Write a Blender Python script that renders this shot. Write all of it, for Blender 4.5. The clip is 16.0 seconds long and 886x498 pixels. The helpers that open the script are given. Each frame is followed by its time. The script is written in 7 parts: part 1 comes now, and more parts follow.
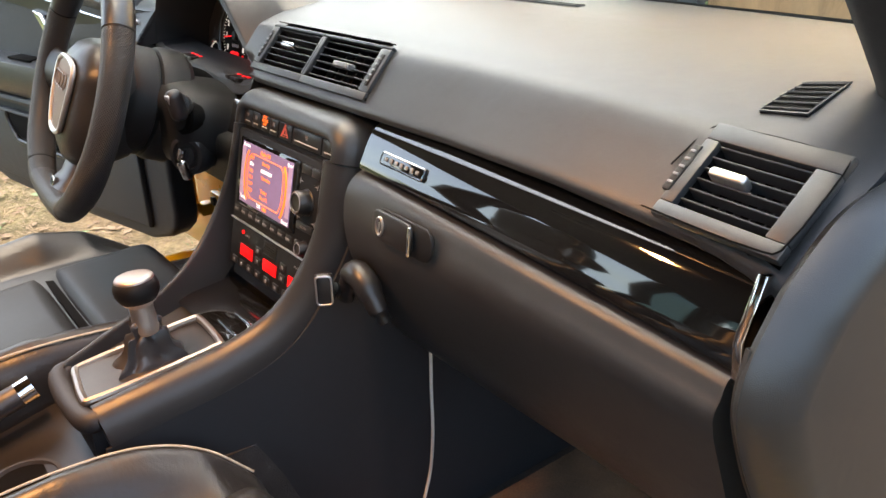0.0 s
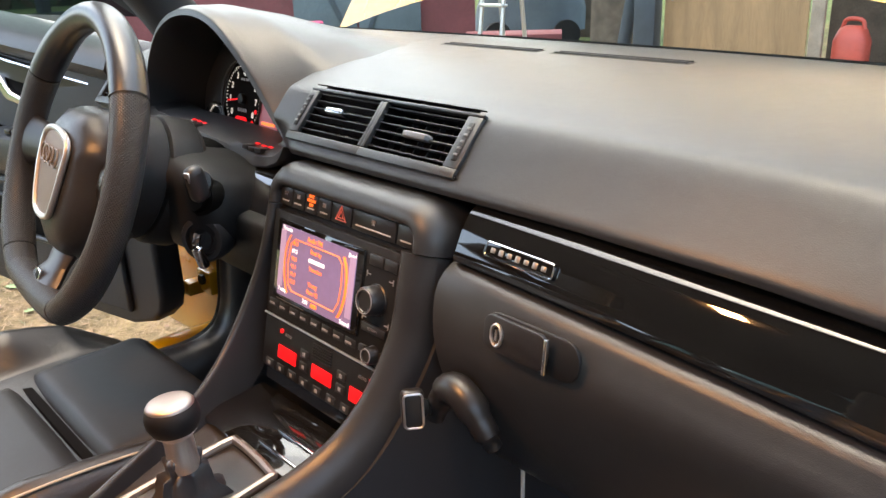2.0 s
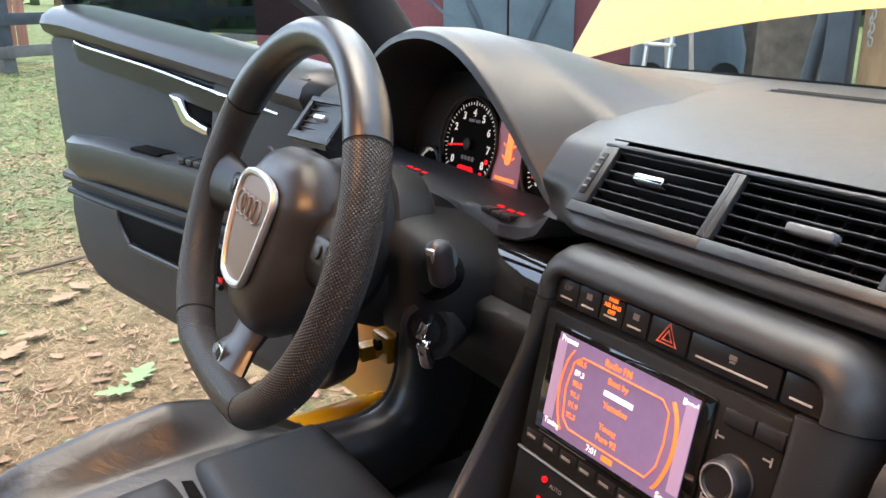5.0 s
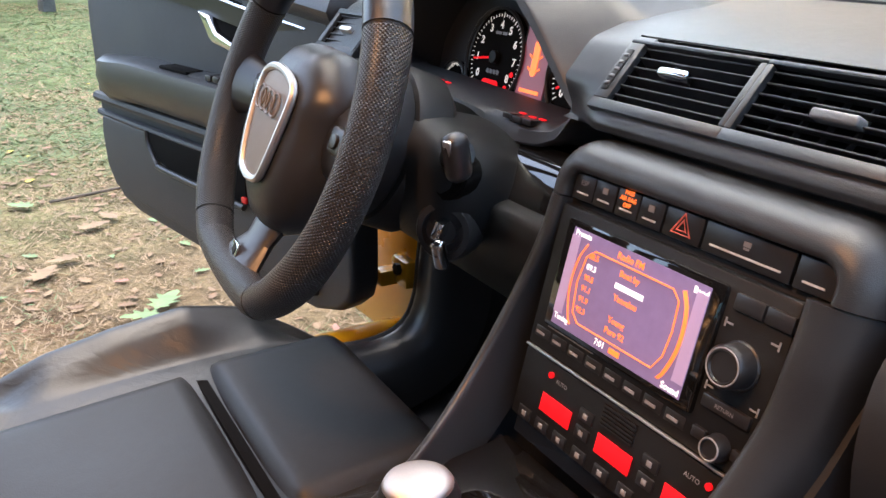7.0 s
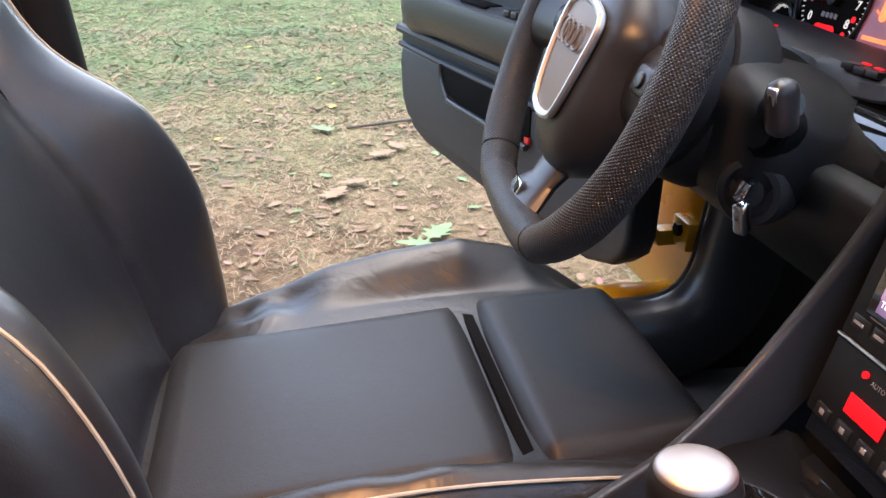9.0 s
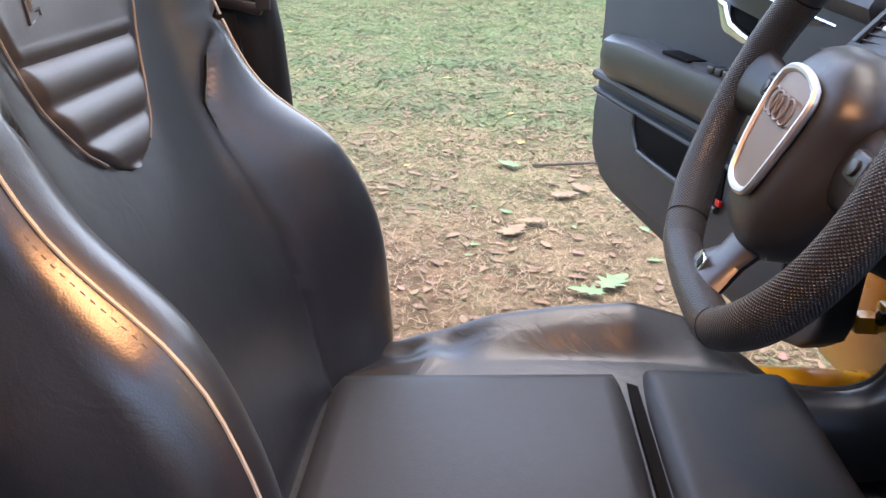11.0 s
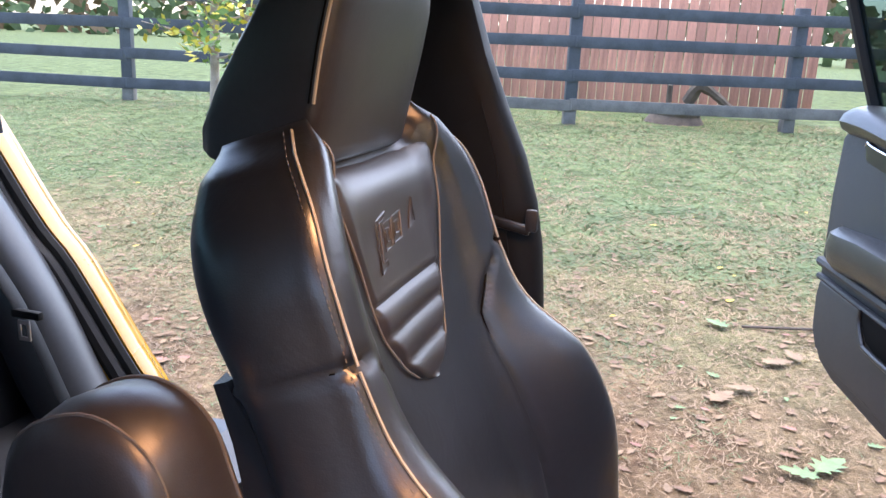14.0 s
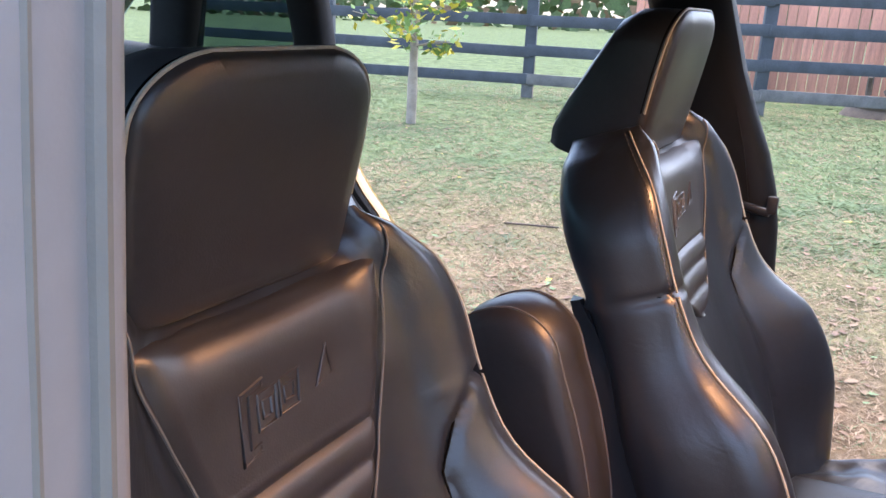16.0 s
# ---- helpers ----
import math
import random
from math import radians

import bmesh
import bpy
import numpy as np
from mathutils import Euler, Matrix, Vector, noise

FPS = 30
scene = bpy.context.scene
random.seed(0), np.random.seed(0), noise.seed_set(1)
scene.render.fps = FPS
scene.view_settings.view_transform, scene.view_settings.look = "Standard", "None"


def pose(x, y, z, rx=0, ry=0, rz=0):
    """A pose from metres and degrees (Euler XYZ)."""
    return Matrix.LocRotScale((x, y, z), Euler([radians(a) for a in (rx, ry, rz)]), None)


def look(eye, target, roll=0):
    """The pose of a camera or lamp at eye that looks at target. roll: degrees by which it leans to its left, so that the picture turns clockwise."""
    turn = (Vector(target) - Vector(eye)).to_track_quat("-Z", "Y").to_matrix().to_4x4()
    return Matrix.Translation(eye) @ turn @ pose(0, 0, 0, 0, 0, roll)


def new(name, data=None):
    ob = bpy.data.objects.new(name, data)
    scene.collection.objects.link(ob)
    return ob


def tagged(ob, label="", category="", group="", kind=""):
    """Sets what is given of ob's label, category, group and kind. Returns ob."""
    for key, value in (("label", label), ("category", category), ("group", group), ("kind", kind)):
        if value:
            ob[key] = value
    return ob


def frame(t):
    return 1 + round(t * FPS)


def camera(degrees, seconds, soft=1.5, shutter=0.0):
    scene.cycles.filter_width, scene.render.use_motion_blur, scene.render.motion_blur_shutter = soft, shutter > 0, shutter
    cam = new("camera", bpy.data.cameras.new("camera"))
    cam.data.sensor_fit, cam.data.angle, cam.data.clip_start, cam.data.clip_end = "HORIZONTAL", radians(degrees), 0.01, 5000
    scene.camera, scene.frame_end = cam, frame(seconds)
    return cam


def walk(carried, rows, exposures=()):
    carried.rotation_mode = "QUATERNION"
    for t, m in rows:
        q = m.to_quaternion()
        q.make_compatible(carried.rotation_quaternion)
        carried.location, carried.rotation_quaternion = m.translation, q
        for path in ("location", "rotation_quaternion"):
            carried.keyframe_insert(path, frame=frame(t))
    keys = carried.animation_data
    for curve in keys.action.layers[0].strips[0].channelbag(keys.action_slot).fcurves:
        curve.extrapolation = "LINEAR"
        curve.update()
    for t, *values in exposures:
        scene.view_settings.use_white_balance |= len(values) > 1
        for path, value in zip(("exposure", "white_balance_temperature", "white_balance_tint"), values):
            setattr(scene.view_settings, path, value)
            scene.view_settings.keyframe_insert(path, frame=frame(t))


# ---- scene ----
cam = camera(57.1, 16.0)
PATH = [
    (0, (0.908, 0.048, 1.065), (-0.566, 1.144, 0.274), -2.0),
    (0.5, (0.877, 0.07, 1.074), (-0.604, 1.178, 0.314), -2.8),
    (1, (0.813, 0.06, 1.068), (-0.649, 1.21, 0.332), -3.0),
    (1.5, (0.751, 0.038, 1.072), (-0.668, 1.25, 0.351), -3.0),
    (2, (0.681, 0.025, 1.06), (-0.725, 1.27, 0.372), -2.2),
    (2.5, (0.597, 0.028, 1.051), (-0.851, 1.251, 0.412), -0.9),
    (3, (0.524, 0.042, 1.047), (-0.963, 1.223, 0.419), -0.5),
    (3.5, (0.462, 0.056, 1.034), (-1.054, 1.204, 0.415), -0.1),
    (4, (0.403, 0.053, 1.038), (-1.148, 1.158, 0.424), -0.3),
    (4.2, (0.388, 0.055, 1.042), (-1.18, 1.136, 0.433), -0.7),
    (6.3, (0.359, 0.066, 1.015), (-1.264, 1.055, 0.392), 0.6),
    (6.5, (0.364, 0.067, 1.007), (-1.256, 1.048, 0.364), 0.7),
    (7, (0.383, 0.065, 0.986), (-1.224, 1.028, 0.285), 1.3),
    (7.5, (0.411, 0.048, 0.978), (-1.211, 0.947, 0.228), 1.3),
    (8, (0.413, 0.018, 0.97), (-1.248, 0.796, 0.172), 0.3),
    (8.5, (0.371, 0.039, 0.961), (-1.357, 0.611, 0.132), 0.4),
    (9, (0.339, 0.065, 0.965), (-1.449, 0.416, 0.14), 1.0),
    (9.2, (0.338, 0.072, 0.965), (-1.463, 0.358, 0.143), 1.4),
    (11.3, (0.313, 0.07, 0.99), (-1.54, -0.052, 0.248), 2.4),
    (11.5, (0.318, 0.063, 0.998), (-1.54, -0.092, 0.274), 2.5),
    (12, (0.332, 0.043, 1.031), (-1.538, -0.188, 0.36), 2.6),
    (12.5, (0.35, 0.023, 1.06), (-1.53, -0.275, 0.448), 2.8),
    (13, (0.37, 0.02, 1.091), (-1.517, -0.341, 0.537), 2.7),
    (13.5, (0.397, 0.016, 1.115), (-1.482, -0.439, 0.601), 2.6),
    (14, (0.437, 0.009, 1.125), (-1.418, -0.542, 0.62), 2.6),
    (14.5, (0.523, -0.012, 1.121), (-1.301, -0.638, 0.591), 2.8),
    (15, (0.66, -0.037, 1.133), (-1.126, -0.743, 0.575), 3.1),
    (15.5, (0.74, -0.046, 1.154), (-0.998, -0.862, 0.593), 2.8),
    (16, (0.822, -0.038, 1.177), (-0.871, -0.943, 0.617), 2.8),
]
walk(cam, [(t, look(eye, target, roll)) for t, eye, target, roll in PATH], [(0, 3.69, 8000, 5), (4, 3.60, 7200, 5), (7, 3.58, 6800, 7), (9, 3.62, 6500, 9), (12.5, 3.62, 6350, 13), (16, 3.68, 6100, 15)])

# ---- light ----
world = bpy.data.worlds.new("evening_sky")
scene.world = world
world.use_nodes = True
wn = world.node_tree.nodes
sky = wn.new("ShaderNodeTexSky")
sky.sky_type = "NISHITA"
sky.sun_disc = False
sky.sun_elevation = radians(78)
sky.sun_rotation = radians(258)
sky.altitude = 200
sky.air_density, sky.dust_density, sky.ozone_density = 1.0, 3.0, 1.0
wn["Background"].inputs["Strength"].default_value = 0.075
world.node_tree.links.new(sky.outputs["Color"], wn["Background"].inputs["Color"])
sun_data = bpy.data.lights.new("low_sun", "SUN")
sun_data.energy, sun_data.angle, sun_data.color = 0.16, radians(55), (1.0, 0.97, 0.94)
# courtesy lamp in the roof, lit while the doors stand open
for side in (-1, 1):
    lamp_data = bpy.data.lights.new("courtesy_bulb", "AREA")
    lamp_data.shape, lamp_data.size, lamp_data.size_y, lamp_data.energy, lamp_data.color = "RECTANGLE", 0.10, 0.045, 0.37 + 0.06 * side, (1.0, 0.47, 0.20)
    lamp_data.spread = radians(120)
    lamp = new("courtesy_bulb", lamp_data)
    lamp.matrix_world = look((0.01 + 0.10 * side, 0.03, 1.316), (0.02 + 0.32 * side, 0.0, 0.7))
sun = new("low_sun", sun_data)
sun.matrix_world = look((-8, 4.5, 4.5), (0, 0, 0))


# ---- materials ----
def material(name, color, rough=0.5, metal=0.0, grain=None, bump=0.0, vary=0.0, vary_scale=6.0, second=None,
             coat=0.0, emit=0.0, spec=0.5, random_tone=0.0, streak=None, wrinkle=0.0):
    """A procedural surface: two scales of tone, a grain relief, gloss variation."""
    m = bpy.data.materials.new(name)
    m.use_nodes = True
    nt = m.node_tree
    n, l = nt.nodes, nt.links
    b = n["Principled BSDF"]
    b.inputs["Roughness"].default_value = rough
    b.inputs["Metallic"].default_value = metal
    b.inputs["Specular IOR Level"].default_value = spec
    b.inputs["Coat Weight"].default_value = coat
    b.inputs["Coat Roughness"].default_value = 0.04
    co = n.new("ShaderNodeTexCoord")
    src = co.outputs["Object"]
    if streak:
        mp = n.new("ShaderNodeMapping")
        mp.inputs["Scale"].default_value = streak
        l.new(src, mp.inputs["Vector"])
        src = mp.outputs["Vector"]
    col = n.new("ShaderNodeRGB")
    col.outputs[0].default_value = (*color, 1)
    out = col.outputs[0]
    if vary or second:
        nz = n.new("ShaderNodeTexNoise")
        nz.inputs["Scale"].default_value, nz.inputs["Detail"].default_value = vary_scale, 8
        l.new(src, nz.inputs["Vector"])
        nf = n.new("ShaderNodeTexNoise")
        nf.inputs["Scale"].default_value, nf.inputs["Detail"].default_value = vary_scale * 14, 4
        l.new(src, nf.inputs["Vector"])
        ramp = n.new("ShaderNodeValToRGB")
        a = second or tuple(c * (1 - vary) for c in color)
        ramp.color_ramp.elements[0].color = (*a, 1)
        ramp.color_ramp.elements[1].color = (*[min(1, c * (1 + vary)) for c in color], 1)
        ramp.color_ramp.elements[0].position, ramp.color_ramp.elements[1].position = 0.35, 0.65
        mixf = n.new("ShaderNodeMath")
        mixf.operation = "MULTIPLY_ADD"
        mixf.inputs[1].default_value = 0.35
        l.new(nf.outputs["Fac"], mixf.inputs[0])
        sc = n.new("ShaderNodeMath")
        sc.operation = "MULTIPLY"
        sc.inputs[1].default_value = 0.65
        l.new(nz.outputs["Fac"], sc.inputs[0])
        l.new(sc.outputs[0], mixf.inputs[2])
        l.new(mixf.outputs[0], ramp.inputs["Fac"])
        out = ramp.outputs["Color"]
        rr = n.new("ShaderNodeMapRange")
        rr.inputs["To Min"].default_value, rr.inputs["To Max"].default_value = max(0.02, rough * 0.8), min(1, rough * 1.2)
        l.new(nz.outputs["Fac"], rr.inputs["Value"])
        l.new(rr.outputs["Result"], b.inputs["Roughness"])
    if random_tone:
        oi = n.new("ShaderNodeObjectInfo")
        mr = n.new("ShaderNodeMapRange")
        mr.inputs["To Min"].default_value, mr.inputs["To Max"].default_value = 1 - random_tone, 1 + random_tone
        l.new(oi.outputs["Random"], mr.inputs["Value"])
        mul = n.new("ShaderNodeMix")
        mul.data_type, mul.blend_type = "RGBA", "MULTIPLY"
        mul.inputs["Factor"].default_value = 1
        l.new(out, mul.inputs["A"])
        l.new(mr.outputs["Result"], mul.inputs["B"])
        out = mul.outputs["Result"]
    l.new(out, b.inputs["Base Color"])
    if emit:
        l.new(out, b.inputs["Emission Color"])
        b.inputs["Emission Strength"].default_value = emit
    if grain:
        g = n.new("ShaderNodeTexVoronoi")
        g.inputs["Scale"].default_value = grain
        l.new(src, g.inputs["Vector"])
        g2 = n.new("ShaderNodeTexNoise")
        g2.inputs["Scale"].default_value, g2.inputs["Detail"].default_value = grain * 0.06, 6
        l.new(src, g2.inputs["Vector"])
        add = n.new("ShaderNodeMath")
        add.operation = "MULTIPLY_ADD"
        add.inputs[1].default_value = 0.35
        l.new(g.outputs["Distance"], add.inputs[0])
        l.new(g2.outputs["Fac"], add.inputs[2])
        bp = n.new("ShaderNodeBump")
        bp.inputs["Strength"].default_value, bp.inputs["Distance"].default_value = bump, 0.002
        l.new(add.outputs[0], bp.inputs["Height"])
        if wrinkle:
            # long soft creases under the grain
            wr = n.new("ShaderNodeTexNoise")
            wr.inputs["Scale"].default_value, wr.inputs["Detail"].default_value, wr.inputs["Distortion"].default_value = 11, 3, 1.6
            l.new(src, wr.inputs["Vector"])
            fold = n.new("ShaderNodeMath")
            fold.operation = "PINGPONG"
            fold.inputs[1].default_value = 0.11
            l.new(wr.outputs["Fac"], fold.inputs[0])
            b2 = n.new("ShaderNodeBump")
            b2.inputs["Strength"].default_value, b2.inputs["Distance"].default_value = wrinkle, 0.012
            l.new(fold.outputs[0], b2.inputs["Height"])
            l.new(b2.outputs["Normal"], bp.inputs["Normal"])
        l.new(bp.outputs["Normal"], b.inputs["Normal"])
    return m


M = {}
M["dash"] = material("grained_soft_plastic", (0.028, 0.030, 0.032), 0.34, spec=0.5, grain=1400, bump=0.16, vary=0.08, vary_scale=4)
M["panel"] = material("dark_grey_plastic", (0.025, 0.027, 0.031), 0.55, grain=1100, bump=0.22, vary=0.08, vary_scale=5)
# two tones of one seat leather: darker on the backrest for its shaded flanks
M["leather"] = material("black_leather", (0.032, 0.032, 0.034), 0.40, spec=0.90, grain=520, bump=0.10, vary=0.18, vary_scale=9)
M["leather_smooth"] = material("worn_black_leather", (0.016, 0.020, 0.026), 0.34, spec=1.0, grain=620, bump=0.10, vary=0.15, vary_scale=7, wrinkle=0.09)
M["black"] = material("matt_black_plastic", (0.008, 0.009, 0.010), 0.55, spec=0.3, grain=1200, bump=0.12, vary=0.1)
M["satin"] = material("satin_black_plastic", (0.016, 0.016, 0.017), 0.34, vary=0.1)
# near-black for dark parts and for shade painted into gaps and recesses
M["void"] = material("deep_black_and_shade", (0.004, 0.004, 0.004), 0.9, vary=0.1, spec=0.08)
M["piano"] = material("piano_black_lacquer", (0.006, 0.006, 0.006), 0.04, coat=1.0, spec=0.6)
M["chrome"] = material("polished_chrome", (0.78, 0.78, 0.79), 0.07, metal=1.0)
M["alu"] = material("brushed_aluminium", (0.66, 0.65, 0.64), 0.42, metal=1.0, vary=0.08, vary_scale=40, streak=(1, 12, 1))
M["rib"] = material("grey_ribbed_plastic", (0.16, 0.16, 0.165), 0.35, vary=0.1)
# copies with less specular, so the cushions reflect less sky
M["leather_matt"] = material("matt_black_leather", (0.018, 0.021, 0.024), 0.50, spec=0.36, grain=620, bump=0.14, vary=0.15, vary_scale=8)
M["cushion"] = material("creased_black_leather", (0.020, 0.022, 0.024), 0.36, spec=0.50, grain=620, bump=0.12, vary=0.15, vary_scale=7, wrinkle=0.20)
M["cap"] = material("satin_warm_metal", (0.36, 0.31, 0.275), 0.42, metal=1.0, vary=0.08, vary_scale=40)
M["knob_metal"] = material("pale_brushed_metal", (0.50, 0.45, 0.42), 0.48, metal=1.0, vary=0.06, vary_scale=60)
M["carpet"] = material("charcoal_carpet", (0.036, 0.034, 0.034), 0.95, grain=700, bump=0.9, vary=0.3, vary_scale=30)
M["mat"] = material("brown_grey_floor_mat", (0.13, 0.090, 0.060), 0.92, grain=500, bump=0.8, vary=0.3, vary_scale=20)
M["yellow"] = material("yellow_car_paint", (0.58, 0.285, 0.010), 0.28, coat=0.8, vary=0.04)
M["pale_trim"] = material("pale_grey_pillar_trim", (0.27, 0.265, 0.255), 0.5, grain=900, bump=0.06, vary=0.08)
M["pillar_edge"] = material("warm_grey_beading", (0.20, 0.195, 0.165), 0.6, grain=900, bump=0.1, vary=0.1)
M["rubber"] = material("black_rubber_seal", (0.014, 0.014, 0.014), 0.7, grain=800, bump=0.2, vary=0.1)
M["piping"] = material("cream_piping", (0.44, 0.43, 0.36), 0.55, vary=0.15, vary_scale=60)
M["thread"] = material("grey_stitching", (0.13, 0.125, 0.115), 0.7, vary=0.2, vary_scale=90)
M["piping_grey"] = material("dull_grey_piping", (0.17, 0.165, 0.15), 0.5, vary=0.15, vary_scale=60)
M["cable"] = material("white_cable", (0.72, 0.70, 0.62), 0.45, vary=0.06, vary_scale=30)
M["headliner"] = material("dark_headliner_cloth", (0.03, 0.03, 0.03), 0.95, grain=900, bump=0.3, vary=0.15)
M["glass"] = bpy.data.materials.new("clear_glass")
M["glass"].use_nodes = True
gb = M["glass"].node_tree.nodes["Principled BSDF"]
gb.inputs["Transmission Weight"].default_value, gb.inputs["Roughness"].default_value, gb.inputs["IOR"].default_value = 1.0, 0.0, 1.02
gb.inputs["Base Color"].default_value = (0.93, 0.96, 0.94, 1)
M["tinted"] = bpy.data.materials.new("tinted_glass")
M["tinted"].use_nodes = True
gb = M["tinted"].node_tree.nodes["Principled BSDF"]
gb.inputs["Transmission Weight"].default_value, gb.inputs["Roughness"].default_value, gb.inputs["IOR"].default_value = 1.0, 0.0, 1.1
gb.inputs["Base Color"].default_value = (0.10, 0.15, 0.15, 1)
M["red_glow"] = material("red_display_glow", (0.90, 0.008, 0.016), 0.5, emit=0.065, spec=0.2)
M["orange_glow"] = material("orange_display_glow", (1.0, 0.16, 0.03), 0.4, emit=0.16)
M["white_glow"] = material("white_display_glow", (0.95, 0.90, 0.95), 0.4, emit=0.10)
M["dial_white"] = material("lit_dial_white", (0.8, 0.76, 0.74), 0.5, emit=0.05)
M["emblem"] = material("satin_grey_emblem", (0.17, 0.16, 0.15), 0.40, vary=0.06)
M["line_lit"] = material("pale_printed_line", (0.55, 0.55, 0.54), 0.5, vary=0.05)
M["mark"] = material("printed_grey_mark", (0.24, 0.24, 0.25), 0.6, vary=0.05)


# ---- mesh helpers ----
ORIGIN = {}


def thing(name, base, label, category, group="", kind=""):
    ob = new(name)
    ob.location = base
    ob.empty_display_size = 0.05
    ORIGIN[ob] = Vector(base)
    return tagged(ob, label, category, group, kind)


def finish(bm, material_, name, sharp=40, smooth=True):
    me = bpy.data.meshes.new(name)
    bmesh.ops.recalc_face_normals(bm, faces=bm.faces)
    bm.to_mesh(me)
    bm.free()
    if material_:
        me.materials.append(material_)
    if smooth:
        me.polygons.foreach_set("use_smooth", [True] * len(me.polygons))
        me.set_sharp_from_angle(angle=radians(sharp))
    return me


def part(name, bm, material_, parent, label="", sharp=40, smooth=True):
    """One mesh under a thing or a part; bm is in world metres."""
    o = ORIGIN[parent]
    bmesh.ops.translate(bm, verts=bm.verts, vec=-o)
    ob = new(name, finish(bm, material_, name, sharp, smooth))
    ob.parent = parent
    ORIGIN[ob] = o
    return tagged(ob, label)


def solo(name, bm, material_, label, category, kind="", base=None, group="", sharp=40, smooth=True):
    """A thing of one mesh."""
    if base is not None:
        bmesh.ops.translate(bm, verts=bm.verts, vec=-Vector(base))
    ob = new(name, finish(bm, material_, name, sharp, smooth))
    if base is not None:
        ob.location = base
    ORIGIN[ob] = Vector(base) if base is not None else Vector()
    return tagged(ob, label, category, group, kind)


def box(bm, c, s, rot=(0, 0, 0), bevel=0.0, seg=2, m=None):
    """A box of size s round c, turned and bevelled."""
    r = bmesh.ops.create_cube(bm, size=1)
    vs = r["verts"]
    bmesh.ops.scale(bm, verts=vs, vec=s)
    if bevel:
        es = list({e for v in vs for e in v.link_edges})
        rb = bmesh.ops.bevel(bm, geom=es, offset=bevel, segments=seg, affect="EDGES", profile=0.5)
        vs = list({v for f in rb["faces"] for v in f.verts} | {v for v in vs if v.is_valid})
    bmesh.ops.transform(bm, verts=vs, matrix=(m or Matrix()) @ pose(*c, *rot))
    return vs


def spline(pts, n):
    """n points along a smooth curve through pts."""
    p = [Vector(q) for q in pts]
    if len(p) == 2:
        return [p[0].lerp(p[1], i / (n - 1)) for i in range(n)]
    ext = [2 * p[0] - p[1]] + p + [2 * p[-1] - p[-2]]
    out = []
    for i in range(n):
        u = i / (n - 1) * (len(p) - 1)
        k = min(int(u), len(p) - 2)
        t = u - k
        a, b, c, d = ext[k:k + 4]
        out.append(0.5 * (2 * b + (c - a) * t + (2 * a - 5 * b + 4 * c - d) * t * t + (3 * b - a - 3 * c + d) * t ** 3))
    return out


def loft(bm, loops, closed=True, caps=True):
    """Skin over rings of equal length."""
    rows = [[bm.verts.new(q) for q in ring] for ring in loops]
    n = len(rows[0])
    for a, b in zip(rows, rows[1:]):
        for i in range(n if closed else n - 1):
            j = (i + 1) % n
            bm.faces.new((a[i], a[j], b[j], b[i]))
    if caps and closed:
        bm.faces.new(rows[0][::-1])
        bm.faces.new(rows[-1])
    return rows


def tube(bm, pts, radius, n=10, smooth=0, flat=1.0, closed=False):
    """A round rod along points; radius a number or a list."""
    p = spline(pts, smooth) if smooth else [Vector(q) for q in pts]
    k = len(p)
    rad = [radius] * k if isinstance(radius, (int, float)) else [radius[min(len(radius) - 1, int(i / (k - 1) * (len(radius) - 1) + 0.5))] for i in range(k)]
    loops, up = [], None
    for i in range(k):
        d = (p[(i + 1) % k] - p[i - 1]) if closed else (p[min(i + 1, k - 1)] - p[max(i - 1, 0)])
        d.normalize()
        if up is None:
            up = Vector((0, 0, 1)) if abs(d.z) < 0.9 else Vector((1, 0, 0))
        side = d.cross(up).normalized()
        up = side.cross(d).normalized()
        loops.append([p[i] + rad[i] * (math.cos(a) * side + flat * math.sin(a) * up) for a in (2 * math.pi * j / n for j in range(n))])
    if closed:
        loops.append(loops[0])
        loft(bm, loops[:-1], caps=False)
        rows = [v for v in bm.verts][-n * k:]
        a, b = rows[-n:], rows[:n]
        for i in range(n):
            bm.faces.new((a[i], a[(i + 1) % n], b[(i + 1) % n], b[i]))
    else:
        loft(bm, loops)


def slab(bm, outline, vec, bevel=0.0, seg=2):
    """A plate: a flat outline of points pushed along vec, with bevelled rims."""
    vs = [bm.verts.new(q) for q in outline]
    f = bm.faces.new(vs)
    r = bmesh.ops.extrude_face_region(bm, geom=[f])
    top = [g for g in r["geom"] if isinstance(g, bmesh.types.BMVert)]
    bmesh.ops.translate(bm, verts=top, vec=vec)
    if bevel:
        es = list({e for v in top for e in v.link_edges if e.other_vert(v) in set(top)} | {e for v in vs for e in v.link_edges if e.other_vert(v) in set(vs)})
        bmesh.ops.bevel(bm, geom=es, offset=bevel, segments=seg, affect="EDGES", profile=0.5)


def rounded(w, h, r, n=5):
    """Corner-rounded rectangle, as (u, v) points."""
    out = []
    for cx, cy, a0 in ((w / 2 - r, h / 2 - r, 0), (-w / 2 + r, h / 2 - r, 90), (-w / 2 + r, -h / 2 + r, 180), (w / 2 - r, -h / 2 + r, 270)):
        for i in range(n + 1):
            a = radians(a0 + 90 * i / n)
            out.append((cx + r * math.cos(a), cy + r * math.sin(a)))
    return out


